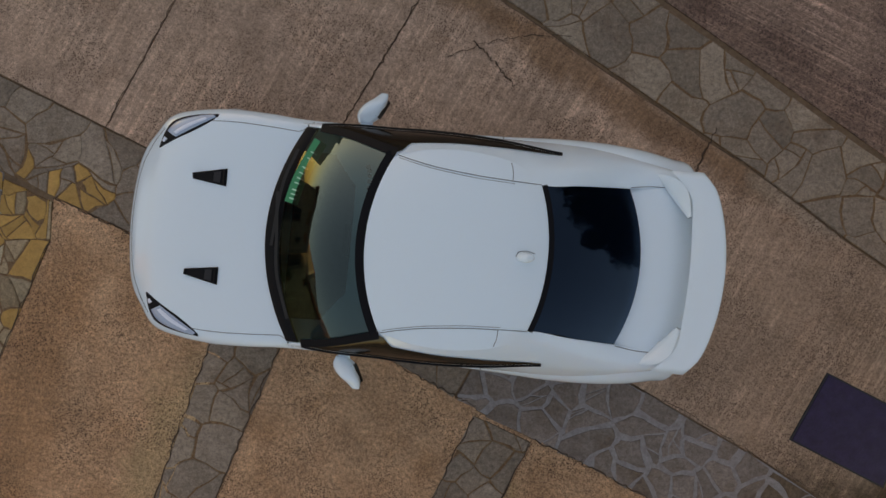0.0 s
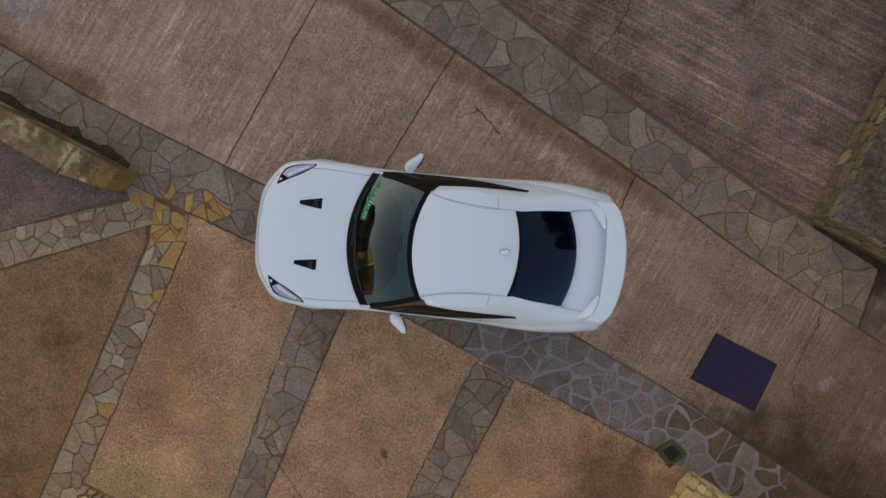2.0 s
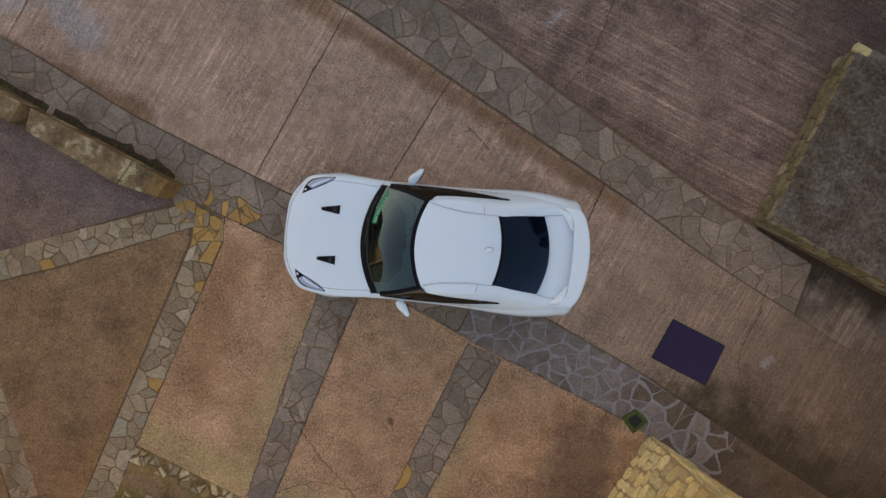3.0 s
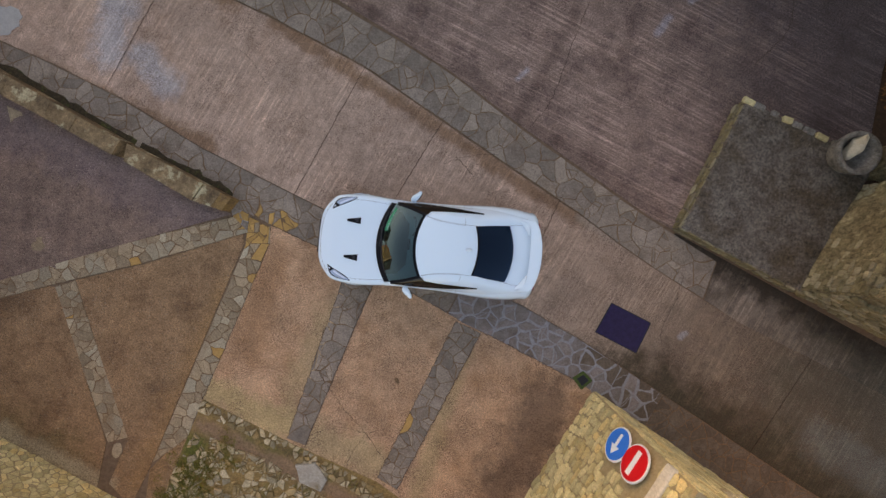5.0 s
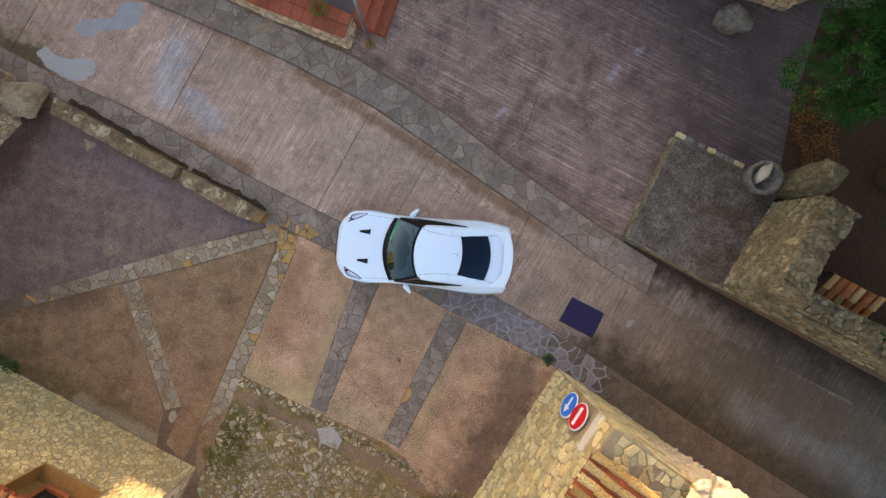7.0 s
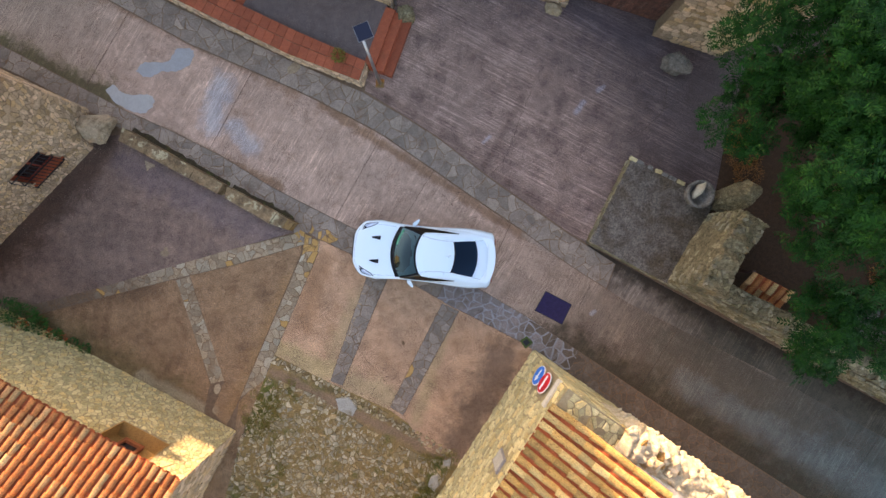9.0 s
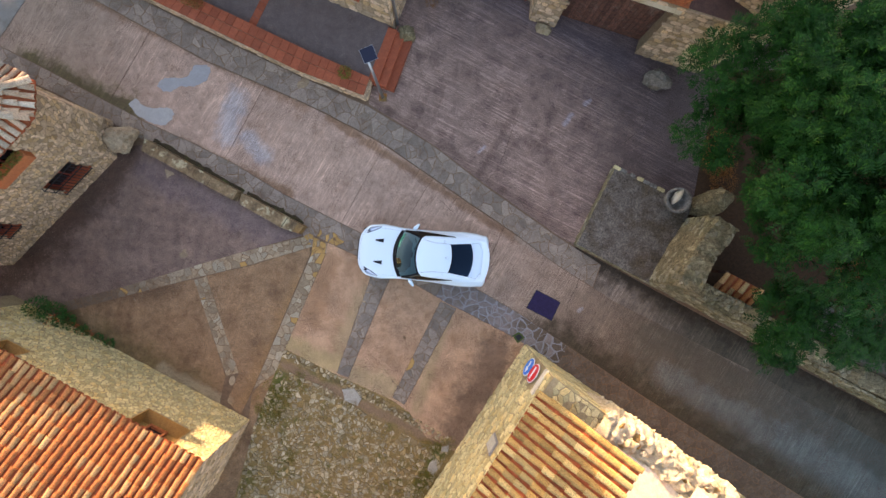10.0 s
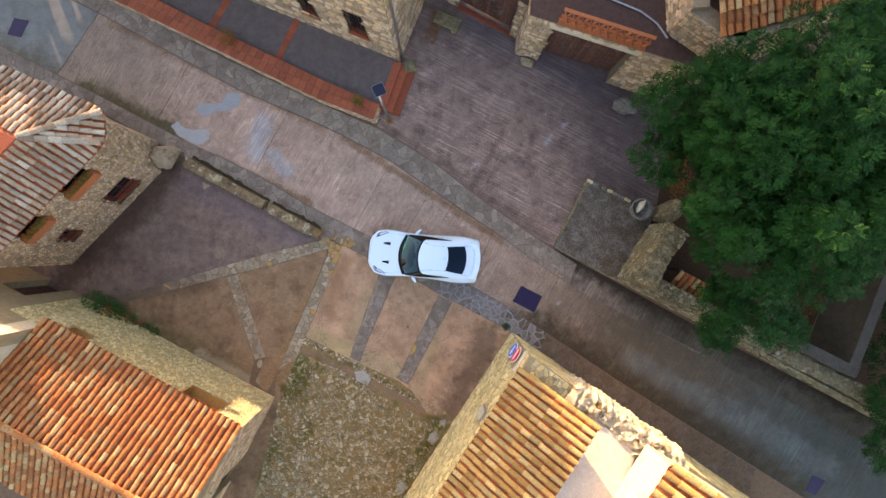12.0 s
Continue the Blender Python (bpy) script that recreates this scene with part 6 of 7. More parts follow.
# mirrors
for sg in (1, -1):
    mr = new("door_mirror")
    mr.parent = car
    r = []
    for k, (x0, x1, z0, z1) in enumerate(((-0.37, -0.29, 0.95, 0.99), (-0.385, -0.24, 0.93, 1.03), (-0.37, -0.215, 0.925, 1.05), (-0.335, -0.19, 0.93, 1.05), (-0.275, -0.175, 0.95, 1.03), (-0.22, -0.175, 0.97, 1.01))):
        y = (0.86 + 0.042 * k) * sg
        r.append([(x1, y, z0), ((x0 + x1) / 2, y, z0 - 0.012), (x0, y, (z0 + z1) / 2 - 0.01), ((x0 + x1) / 2 - 0.02, y, z1), (x1, y, z1), (x1 + 0.006, y, (z0 + z1) / 2), (x1, y, z0)])
    part("mirror_shell", grid_mesh("mirror_shell", sheet(r, 3, 3), M["paint"], True), None, mr)
    g = [[(x + 0.002, y * sg, z) for x, z in ((xx + 0.02, 0.945), (xx, 1.03))] for xx, y in ((-0.242, 0.90), (-0.207, 0.965), (-0.178, 1.03))]
    part("mirror_glass", grid_mesh("mirror_glass", np.array(g), M["side_glass"]), None, mr)
    part("mirror_foot", box(-0.36, -0.27, min(0.80 * sg, 0.90 * sg), max(0.80 * sg, 0.90 * sg), 0.93, 0.965, 0.012), M["paint"], mr)

# wheels
for x in (-1.41, 1.37):
    for sg in (1, -1):
        wh = new("wheel")
        wh.parent = car
        wh.matrix_basis = pose(x, 0.775 * sg, 0.345, 90, 0, 0)
        bm = bmesh.new()
        ringp = [(0.24, -0.12), (0.31, -0.13), (0.34, -0.10), (0.345, 0), (0.34, 0.10), (0.31, 0.13), (0.24, 0.12)]
        vs = [[bm.verts.new((r_ * math.cos(t), r_ * math.sin(t), z)) for r_, z in ringp] for t in np.linspace(0, 2 * math.pi, 32, endpoint=False)]
        for a, b in zip(vs, vs[1:] + vs[:1]):
            for i in range(6):
                bm.faces.new((a[i], b[i], b[i + 1], a[i + 1]))
        part("tyre", bm, M["rubber"], wh, "", True)
        bm = bmesh.new()
        bmesh.ops.create_cone(bm, cap_ends=True, segments=32, radius1=0.245, radius2=0.245, depth=0.16)
        rim = part("rim", bm, M["iron"], wh)
        for i in range(7):
            bm = box_into(bmesh.new(), 0.03, 0.235, -0.022, 0.022, -0.115, 0.115)
            part("spoke", bm, M["steel"], rim).matrix_basis = pose(0, 0, 0, 0, 0, 360 / 7 * i)
for y in (0.42, 0.62):
    for sg in (1, -1):
        bm = bmesh.new()
        bmesh.ops.create_cone(bm, cap_ends=True, segments=20, radius1=0.075, radius2=0.075, depth=0.03, matrix=Matrix.Translation((2.268, y * sg, 0.72)) @ Matrix.Rotation(radians(90), 4, "Y"))
        part("tail_light", bm, M["red_lens"], car)

# wipers and cabin fittings
for pts in ([(-0.915, 0.30, 0.955), (-0.885, 0.02, 0.975), (-0.855, -0.30, 0.975), (-0.75, -0.62, 0.97)], [(-0.925, -0.10, 0.955), (-0.875, 0.35, 0.97), (-0.785, 0.62, 0.972)]):
    ribbon("wiper", pts, 0.022, M["rubber"], car, 0.006)
part("dashboard", box(-0.86, -0.30, -0.68, 0.68, 0.70, 0.915, 0.06), M["cabin"], car)
part("cabin_floor", box(-0.85, 1.7, -0.74, 0.74, 0.30, 0.34), M["cabin"], car)
for y in (0.37, -0.37):
    st = new("seat")
    st.parent = car
    part("cushion", box(-0.15, 0.45, y - 0.25, y + 0.25, 0.45, 0.62, 0.05), M["cabin"], st)
    part("backrest", box(0.42, 0.62, y - 0.25, y + 0.25, 0.5, 1.05, 0.05), M["cabin"], st)
    part("headrest", box(0.48, 0.58, y - 0.13, y + 0.13, 1.05, 1.2, 0.03), M["cabin"], st)
part("rear_shelf", box(1.0, 1.75, -0.6, 0.6, 0.86, 0.90, 0.01), M["cabin"], car)
bm = bmesh.new()
for i in range(24):
    a0, a1 = 2 * math.pi * i / 24, 2 * math.pi * (i + 1) / 24
    for a in (a0,):
        bmesh.ops.create_icosphere(bm, subdivisions=1, radius=0.017, matrix=Matrix.Translation((-0.28 + 0.06 * math.sin(a), 0.37 + 0.18 * math.cos(a), 0.93 + 0.17 * math.sin(a))))
part("steering_wheel", bm, M["rubber"], car)
part("rear_view_mirror", box(-0.33, -0.29, -0.11, 0.11, 1.17, 1.235, 0.012), M["trim"], car)
SP = [(-0.79, 0.22), (-0.735, 0.42), (-0.615, 0.68)]
P3 = [(x, y, 0.965 + 0.35 * (x + 0.885 - 0.21 * y * y / 0.57)) for x, y in SP]
stk = ribbon("window_sticker", [(x, y, z + 0.012) for x, y, z in P3], 0.10, M["sticker"], car, 0.0, 6, "green strip sticker with pale marks")
C = smooth_curve([(x, y, z + 0.0135) for x, y, z in P3], 12)
for k in (2, 4, 6, 9, 11, 13, 15, 18, 20):
    d = C[k + 1] - C[k]
    d /= np.linalg.norm(d)
    s = np.array([-d[1], d[0], 0])
    ribbon("mark", [C[k] - s * 0.024, C[k] + s * 0.024], 0.011, M["sticker_mark"], stk)


# ---- corner house, south-east ----
C0, C1, C2 = (3.85, -3.05), (-1.6, -12.35), (14.5, -9.8)
CU, CS = Vector((-0.506, -0.863)), Vector((0.863, -0.506))
M["limewash"] = mat("white_limewash", (0.70, 0.66, 0.59), (0.56, 0.51, 0.44), 2.0, 0.9, 0.4, 40, grain=0.25, stains=((0.45, 0.36, 0.26), 1.5, 0.58, 0.75))
block = thing("rubble_house", "tall pale rubble-stone house with a barrel-tile roof and ruined wall top", "house")
wall("wall", C0, C1, 0.5, -0.3, 3.98, M["pale_wall_mortar"], block)
clad(block, C0, C1, 0.0, 3.95, 0.2, 200, [(0.0, 0.75, 1.7, 3.12), (2.5, 3.05, 2.5, 3.3)], 0.035, seed=101, shapes=PALE_STONES, jm="pale_stone_joined")
wall("wall", C2, (3.86, -3.04), 0.55, -0.3, 4.0, M["pale_wall_mortar"], block)
clad(block, C2, (3.86, -3.04), 0.0, 4.0, 0.24, 100, (), 0.03, seed=102, shapes=PALE_STONES, jm="pale_stone_joined")
ca = Vector((*C0, 0)) + Vector((*CU, 0)) * 0.55
cb = ca + Vector((*CU, 0)) * 9.2
ra, rb = Vector((ca.x, ca.y, 4.02)), Vector((cb.x, cb.y, 4.02))
rs = Vector((*CS, 0)) * 2.3 + Vector((0, 0, 1.35))
deck("roof_deck", [ra, rb, rb + rs, ra + rs], 0.06, M["terracotta"], block)
roof(block, ra - Vector((*CS, 0)) * 0.05, rb, ra + rs, "ochre_tile", 230, 0.25, 0.42, seed=103)
tv = lambda u, v: tuple(Vector(C0) + CU * u + CS * v)
slab("upper_floor", [tv(0.6, 2.35), tv(9, 2.3), tv(9, 9), tv(0.55, 9)], 0.0, 4.2, M["plaster"], block)
deck("white_roof", [Vector((*tv(0.62, 2.32), 4.25)), Vector((*tv(0.58, 4.5), 4.25)), Vector((*tv(4.2, 4.5), 5.6)), Vector((*tv(4.2, 2.32), 5.6))], 0.08, M["limewash"], block)
u2, v2 = 0.15, 4.25
sa2 = Vector((*tv(u2, v2), 6.35))
sb2 = Vector((*tv(u2 + 8, v2), 6.35))
rs2 = Vector((*CS, 0)) * 3.2 + Vector((0, 0, 1.2))
deck("roof_deck", [sa2, sb2, sb2 + rs2, sa2 + rs2], 0.08, M["terracotta"], block)
slab("upper_room", [tv(u2 + 0.1, v2 + 0.12), tv(u2 + 8, v2 + 0.12), tv(u2 + 8, v2 + 3.2), tv(u2 + 0.1, v2 + 3.2)], 4.7, 6.3, M["plaster"], block)
roof(block, sa2, sb2, sa2 + rs2, "ochre_tile", 60, 0.30, 0.46, seed=104)


def rock(seed, r, squash=(1, 1, 1), sub=2, rough=0.28):
    bm = bmesh.new()
    bmesh.ops.create_icosphere(bm, subdivisions=sub, radius=r)
    o = Vector((seed * 3.7, seed * 1.3, 0))
    for v in bm.verts:
        n = v.co.normalized()
        k = 1 + rough * noise.noise(n * 1.6 + o) + rough * 0.55 * noise.noise(n * 4.1 + o) + rough * 0.3 * noise.noise(n * 9.0 + o)
        v.co = Vector((v.co.x * k * squash[0], v.co.y * k * squash[1], v.co.z * k * squash[2]))
    return bm


def crumbled(name, p, d, n, length, seed, key):
    """The broken upper face and top of an old mortared wall: a fine grid wrapped over it, heaved into lumps."""
    nu = int(length / 0.045)
    prof = [(-0.02, 1.9), (-0.05, 2.4), (-0.10, 2.9), (-0.16, 3.3), (-0.20, 3.6), (-0.18, 3.85), (-0.08, 4.02), (0.06, 4.1), (0.2, 4.13), (0.36, 4.14), (0.52, 4.12), (0.66, 4.08), (0.78, 3.95)]
    fine = []
    for (w0, z0), (w1, z1) in zip(prof, prof[1:]):
        k = max(2, int(math.hypot(w1 - w0, z1 - z0) / 0.05))
        fine += [(w0 + (w1 - w0) * i / k, z0 + (z1 - z0) * i / k, w0 + 0.6 * z0) for i in range(k)]
    o = Vector((seed * 2.3, seed * 1.1, 0))
    rows_ = []
    for i in range(nu + 1):
        u = length * i / nu
        fade = min(1.0, i / 8, (nu - i) / 8)
        row = []
        for j, (w, z, _) in enumerate(fine):
            q = Vector((u, w * 1.0, z))
            cell = noise.voronoi(q * 2.6 + o)[0]
            rim = min(1.0, j / 6, (len(fine) - 1 - j) / 4)
            h = 0.20 * (0.1 + 0.6 * noise.noise(q * 1.2 + o) + 0.7 * (cell[1] - cell[0] > 0.12) * (0.4 + cell[0]) + 0.55 * noise.noise(q * 6 + o) + 0.45 * noise.noise(q * 14 + o)) * rim * fade
            out = 1.0 if w < 0.0 else max(0.0, 1 - w * 3)
            a = p + d * u + n * (w * (1 if w > 0 else fade) - h * out * 0.8)
            row.append((a.x, a.y, z + h * (0.25 if w < 0 else 1.0) + u * 0.03))
        rows_.append(row)
    return part(name, grid_mesh(name, np.array(rows_), M[key]), None, block)


M["crumbled"] = mat("crumbling_pale_mortar", (0.68, 0.61, 0.49), (0.50, 0.42, 0.30), 3.0, 0.95, 0.8, 30, grain=0.35, stains=((0.36, 0.24, 0.12), 2.0, 0.56, 0.66))
M["brown_mortar"] = mat("brown_broken_mortar", (0.40, 0.27, 0.14), (0.24, 0.15, 0.075), 4.0, 0.95, 0.8, 30, grain=0.5)
wd, wi = Vector((0.844, -0.536)), Vector((-0.536, -0.844))
crumbled("ruined_wall_face", Vector((3.86, -3.04)) + wd * 1.7, wd, wi, 4.6, 5, "crumbled")
def boulder(seed, r, squash):
    """An angular block of stone: the hull of a few points, its faces roughened."""
    rr = random.Random(seed)
    bm = bmesh.new()
    for _ in range(20):
        d = Vector((rr.gauss(0, 1), rr.gauss(0, 1), rr.gauss(0, 1)))
        d = d / max(abs(d.x), abs(d.y), abs(d.z)) * 0.62 + d.normalized() * 0.38
        bm.verts.new(Vector((d.x * squash[0], d.y * squash[1], d.z * squash[2])) * r * rr.uniform(0.85, 1.05))
    res = bmesh.ops.convex_hull(bm, input=bm.verts)
    loose = [v for v in bm.verts if not v.link_faces]
    bmesh.ops.delete(bm, geom=loose, context="VERTS")
    bmesh.ops.bevel(bm, geom=bm.edges[:], offset=r * 0.05, segments=1, affect="EDGES")
    bmesh.ops.triangulate(bm, faces=bm.faces)
    bmesh.ops.subdivide_edges(bm, edges=[e for e in bm.edges if e.calc_length() > r * 0.16], cuts=3, use_grid_fill=True)
    for v in bm.verts:
        v.co += v.co.normalized() * r * (0.11 * noise.noise(v.co * 4 / r + Vector((seed, 0, 0))) + 0.07 * noise.noise(v.co * 13 / r))
    return bm


rng = random.Random(105)
for i in range(44):
    u = rng.uniform(1.5, 6.2)
    p = Vector((3.9, -3.1)) + wd * u + wi * rng.uniform(-0.12, 0.62)
    r = rng.choice((0.05, 0.07, 0.09, 0.13, 0.18)) * rng.uniform(0.8, 1.2)
    o = part("wall_top_rock", rock(200 + i, r, (1.3, 0.9, 0.8), 2, 0.75), M["crumbled" if rng.random() < 0.75 else "brown_mortar"], block)
    o.matrix_basis = pose(p.x, p.y, 4.06 + u * 0.03 + rng.uniform(-0.02, 0.1), 0, 0, rng.uniform(0, 180))


def top_stones(parent, poly, z, size, seed, key, tall=0.05, gap=0.02):
    """Flat uneven stones bedded on the top of a wall."""
    rr = random.Random(seed)
    for q in cells(poly, size, gap, rr, 0.7):
        slab("top_stone", q, z - 0.12, z + rr.uniform(0.0, tall), M[key], parent, 0.014)


edge_of = lambda u, w: tuple(Vector((3.86, -3.04)) + wd * u + wi * w)
top_stones(block, [edge_of(0.02, 0.03), edge_of(1.9, 0.03), edge_of(1.9, 0.56), edge_of(0.35, 0.56)], 3.99, 0.27, 106, "pale_stone", 0.06)
signs = along(C0, C1)
for nm, z, c in (("blue_sign", 2.05, (0.004, 0.19, 0.75)), ("red_sign", 2.73, (0.74, 0.006, 0.012))):
    sg = tagged(new("road_sign"), "round blue sign with a white arrow, on the stone wall" if nm == "blue_sign" else "round red sign with a white bar, on the stone wall", "road sign")
    sg.matrix_world = signs @ Matrix.Translation((0.36, -0.09, z * 0.85))
    for pn, r, y, m_ in (("rim", 0.315, 0.0, plain("white_sign", (0.88, 0.88, 0.88), 0.4)), ("face", 0.285, -0.012, plain(nm, c, 0.35))):
        bm = bmesh.new()
        bmesh.ops.create_cone(bm, cap_ends=True, segments=40, radius1=r, radius2=r, depth=0.02, matrix=Matrix.Translation((0, y, 0)) @ Matrix.Rotation(radians(90), 4, "X"))
        part(pn, bm, m_, sg)
    wm_ = plain("white_mark", (0.9, 0.9, 0.9), 0.4)
    if nm == "red_sign":
        part("bar", box(-0.21, 0.21, -0.032, -0.022, -0.05, 0.05), wm_, sg)
    else:
        bm = box(-0.19, 0.06, -0.032, -0.022, -0.032, 0.032)
        vs = [bm.verts.new((x, y, z_)) for y in (-0.032, -0.022) for x, z_ in ((0.2, 0), (0.04, 0.12), (0.04, -0.12))]
        for f in ((0, 1, 2), (5, 4, 3), (0, 3, 4, 1), (1, 4, 5, 2), (2, 5, 3, 0)):
            bm.faces.new([vs[i] for i in f])
        part("arrow", bm, wm_, sg)
    part("bracket", box(-0.03, 0.03, 0.008, 0.12, -0.2, 0.2), M["steel"], sg)
M["cement_lid"] = mat("pale_painted_metal", (0.50, 0.47, 0.42), (0.40, 0.37, 0.33), 3.0, 0.6, 0.1, 40)
ub = tagged(new("meter_box"), "small pale metal meter box on the stone wall", "meter box")
ub.matrix_world = signs
part("case", box(2.55, 3.0, -0.06, 0.1, 2.55, 3.25, 0.015), M["pale_mortar"], ub)
part("lid", box(2.59, 2.96, -0.075, -0.058, 2.59, 3.21, 0.006), M["cement_lid"], ub)
fl = thing("quoin_stone", "long pale dressed stone built into the wall", "stone")
part("block", box(-0.02, 0.80, -0.075, 0.2, 3.30, 3.52, 0.02), M["limewash"], fl).matrix_basis = signs

# ---- low wall along the street ----
M["lichen"] = mat("stained_old_stone", (0.34, 0.25, 0.168), (0.085, 0.062, 0.043), 1.1, 0.95, 0.7, 30, grain=0.5, rnd="object", spread=0.15, stains=((0.50, 0.44, 0.32), 2.6, 0.55, 0.62))
M["lichen_end"] = mat("orange_stained_stone", (0.33, 0.22, 0.12), (0.13, 0.09, 0.06), 2.0, 0.95, 0.7, 30, grain=0.5, stains=((0.42, 0.19, 0.05), 2.2, 0.5, 0.62))


def worn_block(name, quad, z0, z1, key, parent, seed):
    """A dressed stone block on four corners (outer edge a to b, inner edge d to c), with sharp but chipped rims and a slightly hollowed top."""
    a, b, c, d = (Vector(q) for q in quad)
    L = (b - a).length
    nu, nw = max(4, int(L / 0.06)), 8
    o = Vector((seed * 5.1, 0, seed))
    rows_ = []
    for i in range(nu + 1):
        k = i / nu
        p, q = a.lerp(b, k), d.lerp(c, k)
        row = []
        cross = (q - p).normalized()
        ch = [0.012 + 0.035 * max(0.0, noise.noise(Vector((k * L * 3.0, e, seed)))) for e in (0.0, 7.0)]
        for w, z, e in ((0.0, z0, 0), (0.0, z1 - ch[0], 0), (ch[0], z1, 0)):
            s = p + cross * (w + 0.012 * noise.noise(Vector((k * L * 2, z * 4, seed))))
            row.append((s.x, s.y, z))
        W = (q - p).length
        for j in range(1, nw):
            s = p + cross * (W * j / nw)
            row.append((s.x, s.y, z1 + 0.014 * noise.noise(Vector((s.x * 4, s.y * 4, seed))) + 0.008 * noise.noise(Vector((s.x * 14, s.y * 14, seed)))))
        for w, z in ((ch[1], z1), (0.0, z1 - ch[1]), (0.0, z0)):
            s = q - cross * (w + 0.012 * noise.noise(Vector((k * L * 2, z * 4 + 9, seed))))
            row.append((s.x, s.y, z))
        rows_.append(row)
    bm = bmesh.new()
    vs = [[bm.verts.new(v) for v in r] for r in rows_]
    for r, s in zip(vs, vs[1:]):
        for i in range(len(r) - 1):
            bm.faces.new((r[i], s[i], s[i + 1], r[i + 1]))
    bm.faces.new(vs[0])
    bm.faces.new(vs[-1][::-1])
    return part(name, bm, M[key], parent)


def wall_blocks(parent, a, b, c, d, cuts, z1, seed, last="lichen"):
    a, b, c, d = (Vector(q) for q in (a, b, c, d))
    for i, (k0, k1) in enumerate(zip(cuts, cuts[1:])):
        g = 0.004 / (b - a).length
        worn_block("block", (a.lerp(b, k0 + g), a.lerp(b, k1 - g), d.lerp(c, k1 - g), d.lerp(c, k0 + g)), -0.05, z1 + 0.006 * ((i * 7) % 3 - 1), last if i == len(cuts) - 2 else "lichen", parent, seed + i)


lw = thing("low_wall", "low wall of long dressed stones mottled with pale and dark lichen", "low wall", group="low walls by the street")
wall_blocks(lw, (-10.06, 3.27), (-6.79, 1.68), (-6.61, 2.0), (-9.95, 3.70), (0, 0.27, 0.55, 0.72, 1), 0.45, 131)
lw = thing("low_wall", "low wall of dressed stones ending in an orange-stained block", "low wall", group="low walls by the street")
wall_blocks(lw, (-6.55, 1.56), (-5.07, 0.79), (-4.83, 1.16), (-6.5, 1.95), (0, 0.5, 1), 0.42, 141)
wall_blocks(lw, (-5.06, 0.785), (-4.42, 0.6), (-4.23, 0.87), (-4.82, 1.15), (0, 0.62, 1), 0.40, 151, "lichen_end")
# dark uneven strip laid along the street side of the low wall
soil = thing("wall_foot_strip", "dark uneven strip laid along the low wall", "soil", kind="structure")
M["wall_foot_brown"] = mat("wall_foot_brown", (0.075, 0.058, 0.038), (0.038, 0.03, 0.02), 5.0, 0.95, 1.0, 30, grain=0.7, stains=((0.09, 0.095, 0.04), 4.0, 0.52, 0.66))
for a, b, n in (((-9.95, 3.70), (-6.61, 2.0), 26), ((-6.5, 1.95), (-4.4, 0.95), 18)):
    a, b = Vector(a), Vector(b)
    across = Vector((a.y - b.y, b.x - a.x)).normalized()
    rim = [a.lerp(b, i / n) + across * (0.05 + 0.16 * max(0.0, 0.5 + noise.noise(Vector((i * 0.35, a.x, 0))) + 0.4 * noise.noise(Vector((i * 1.1, a.x, 4))))) for i in range(n + 1)]
    slab("soil", [tuple(a - across * 0.04), tuple(b - across * 0.04)] + [tuple(p) for p in rim[::-1]], -0.02, 0.012, M["wall_foot_brown"], soil, 0.004)
M["beige_rock"] = mat("beige_rock", (0.46, 0.38, 0.29), (0.30, 0.24, 0.18), 2.5, 0.95, 0.8, 30, grain=0.5, stains=((0.17, 0.13, 0.09), 2.0, 0.5, 0.7))
M["grey_rock"] = mat("grey_rock", (0.26, 0.235, 0.205), (0.115, 0.102, 0.088), 3.0, 0.95, 0.8, 30, grain=0.5, stains=((0.10, 0.105, 0.095), 3.0, 0.5, 0.7))
for (x, y, z, r, sq, key, lab) in ((-10.78, 3.72, 0.3, 0.55, (0.95, 1.0, 0.85), "beige_rock", "large rough boulder at the end of the low wall"),
                                   (8.05, 6.62, 0.28, 0.52, (1.0, 0.75, 0.75), "grey_rock", "grey boulder beside the garage"),
                                   (-0.9, 7.9, 0.2, 0.34, (1.0, 1.0, 0.8), "old_stone", "rough corner stone at the foot of the house"),
                                   (3.95, 8.35, 0.14, 0.24, (1.3, 0.8, 0.8), "rubble", "pale stone at the foot of the garage pier"),
                                   (9.75, 2.25, 0.9, 0.62, (0.9, 0.7, 1.5), "old_stone", "tall dark boulder against the garden wall")):
    b = thing("boulder", lab, "boulder")
    part("stone", boulder(int(x * 7) + 90, r, sq), M[key], b).matrix_basis = pose(x, y, z, 0, 0, x * 40)
bench = thing("stone_bench", "heavy rough stone bench against the house wall", "bench")
part("slab", box(-0.55, 0.55, -0.26, 0.26, 0.36, 0.52, 0.03), M["old_stone"], bench).matrix_basis = pose(0.55, 9.72, 0, 0, 0, 70 - 90)
for k in (-0.35, 0.35):
    part("support", box(k - 0.12, k + 0.12, -0.2, 0.2, 0, 0.36, 0.02), M["old_stone"], bench).matrix_basis = pose(0.55, 9.72, 0, 0, 0, 70 - 90)

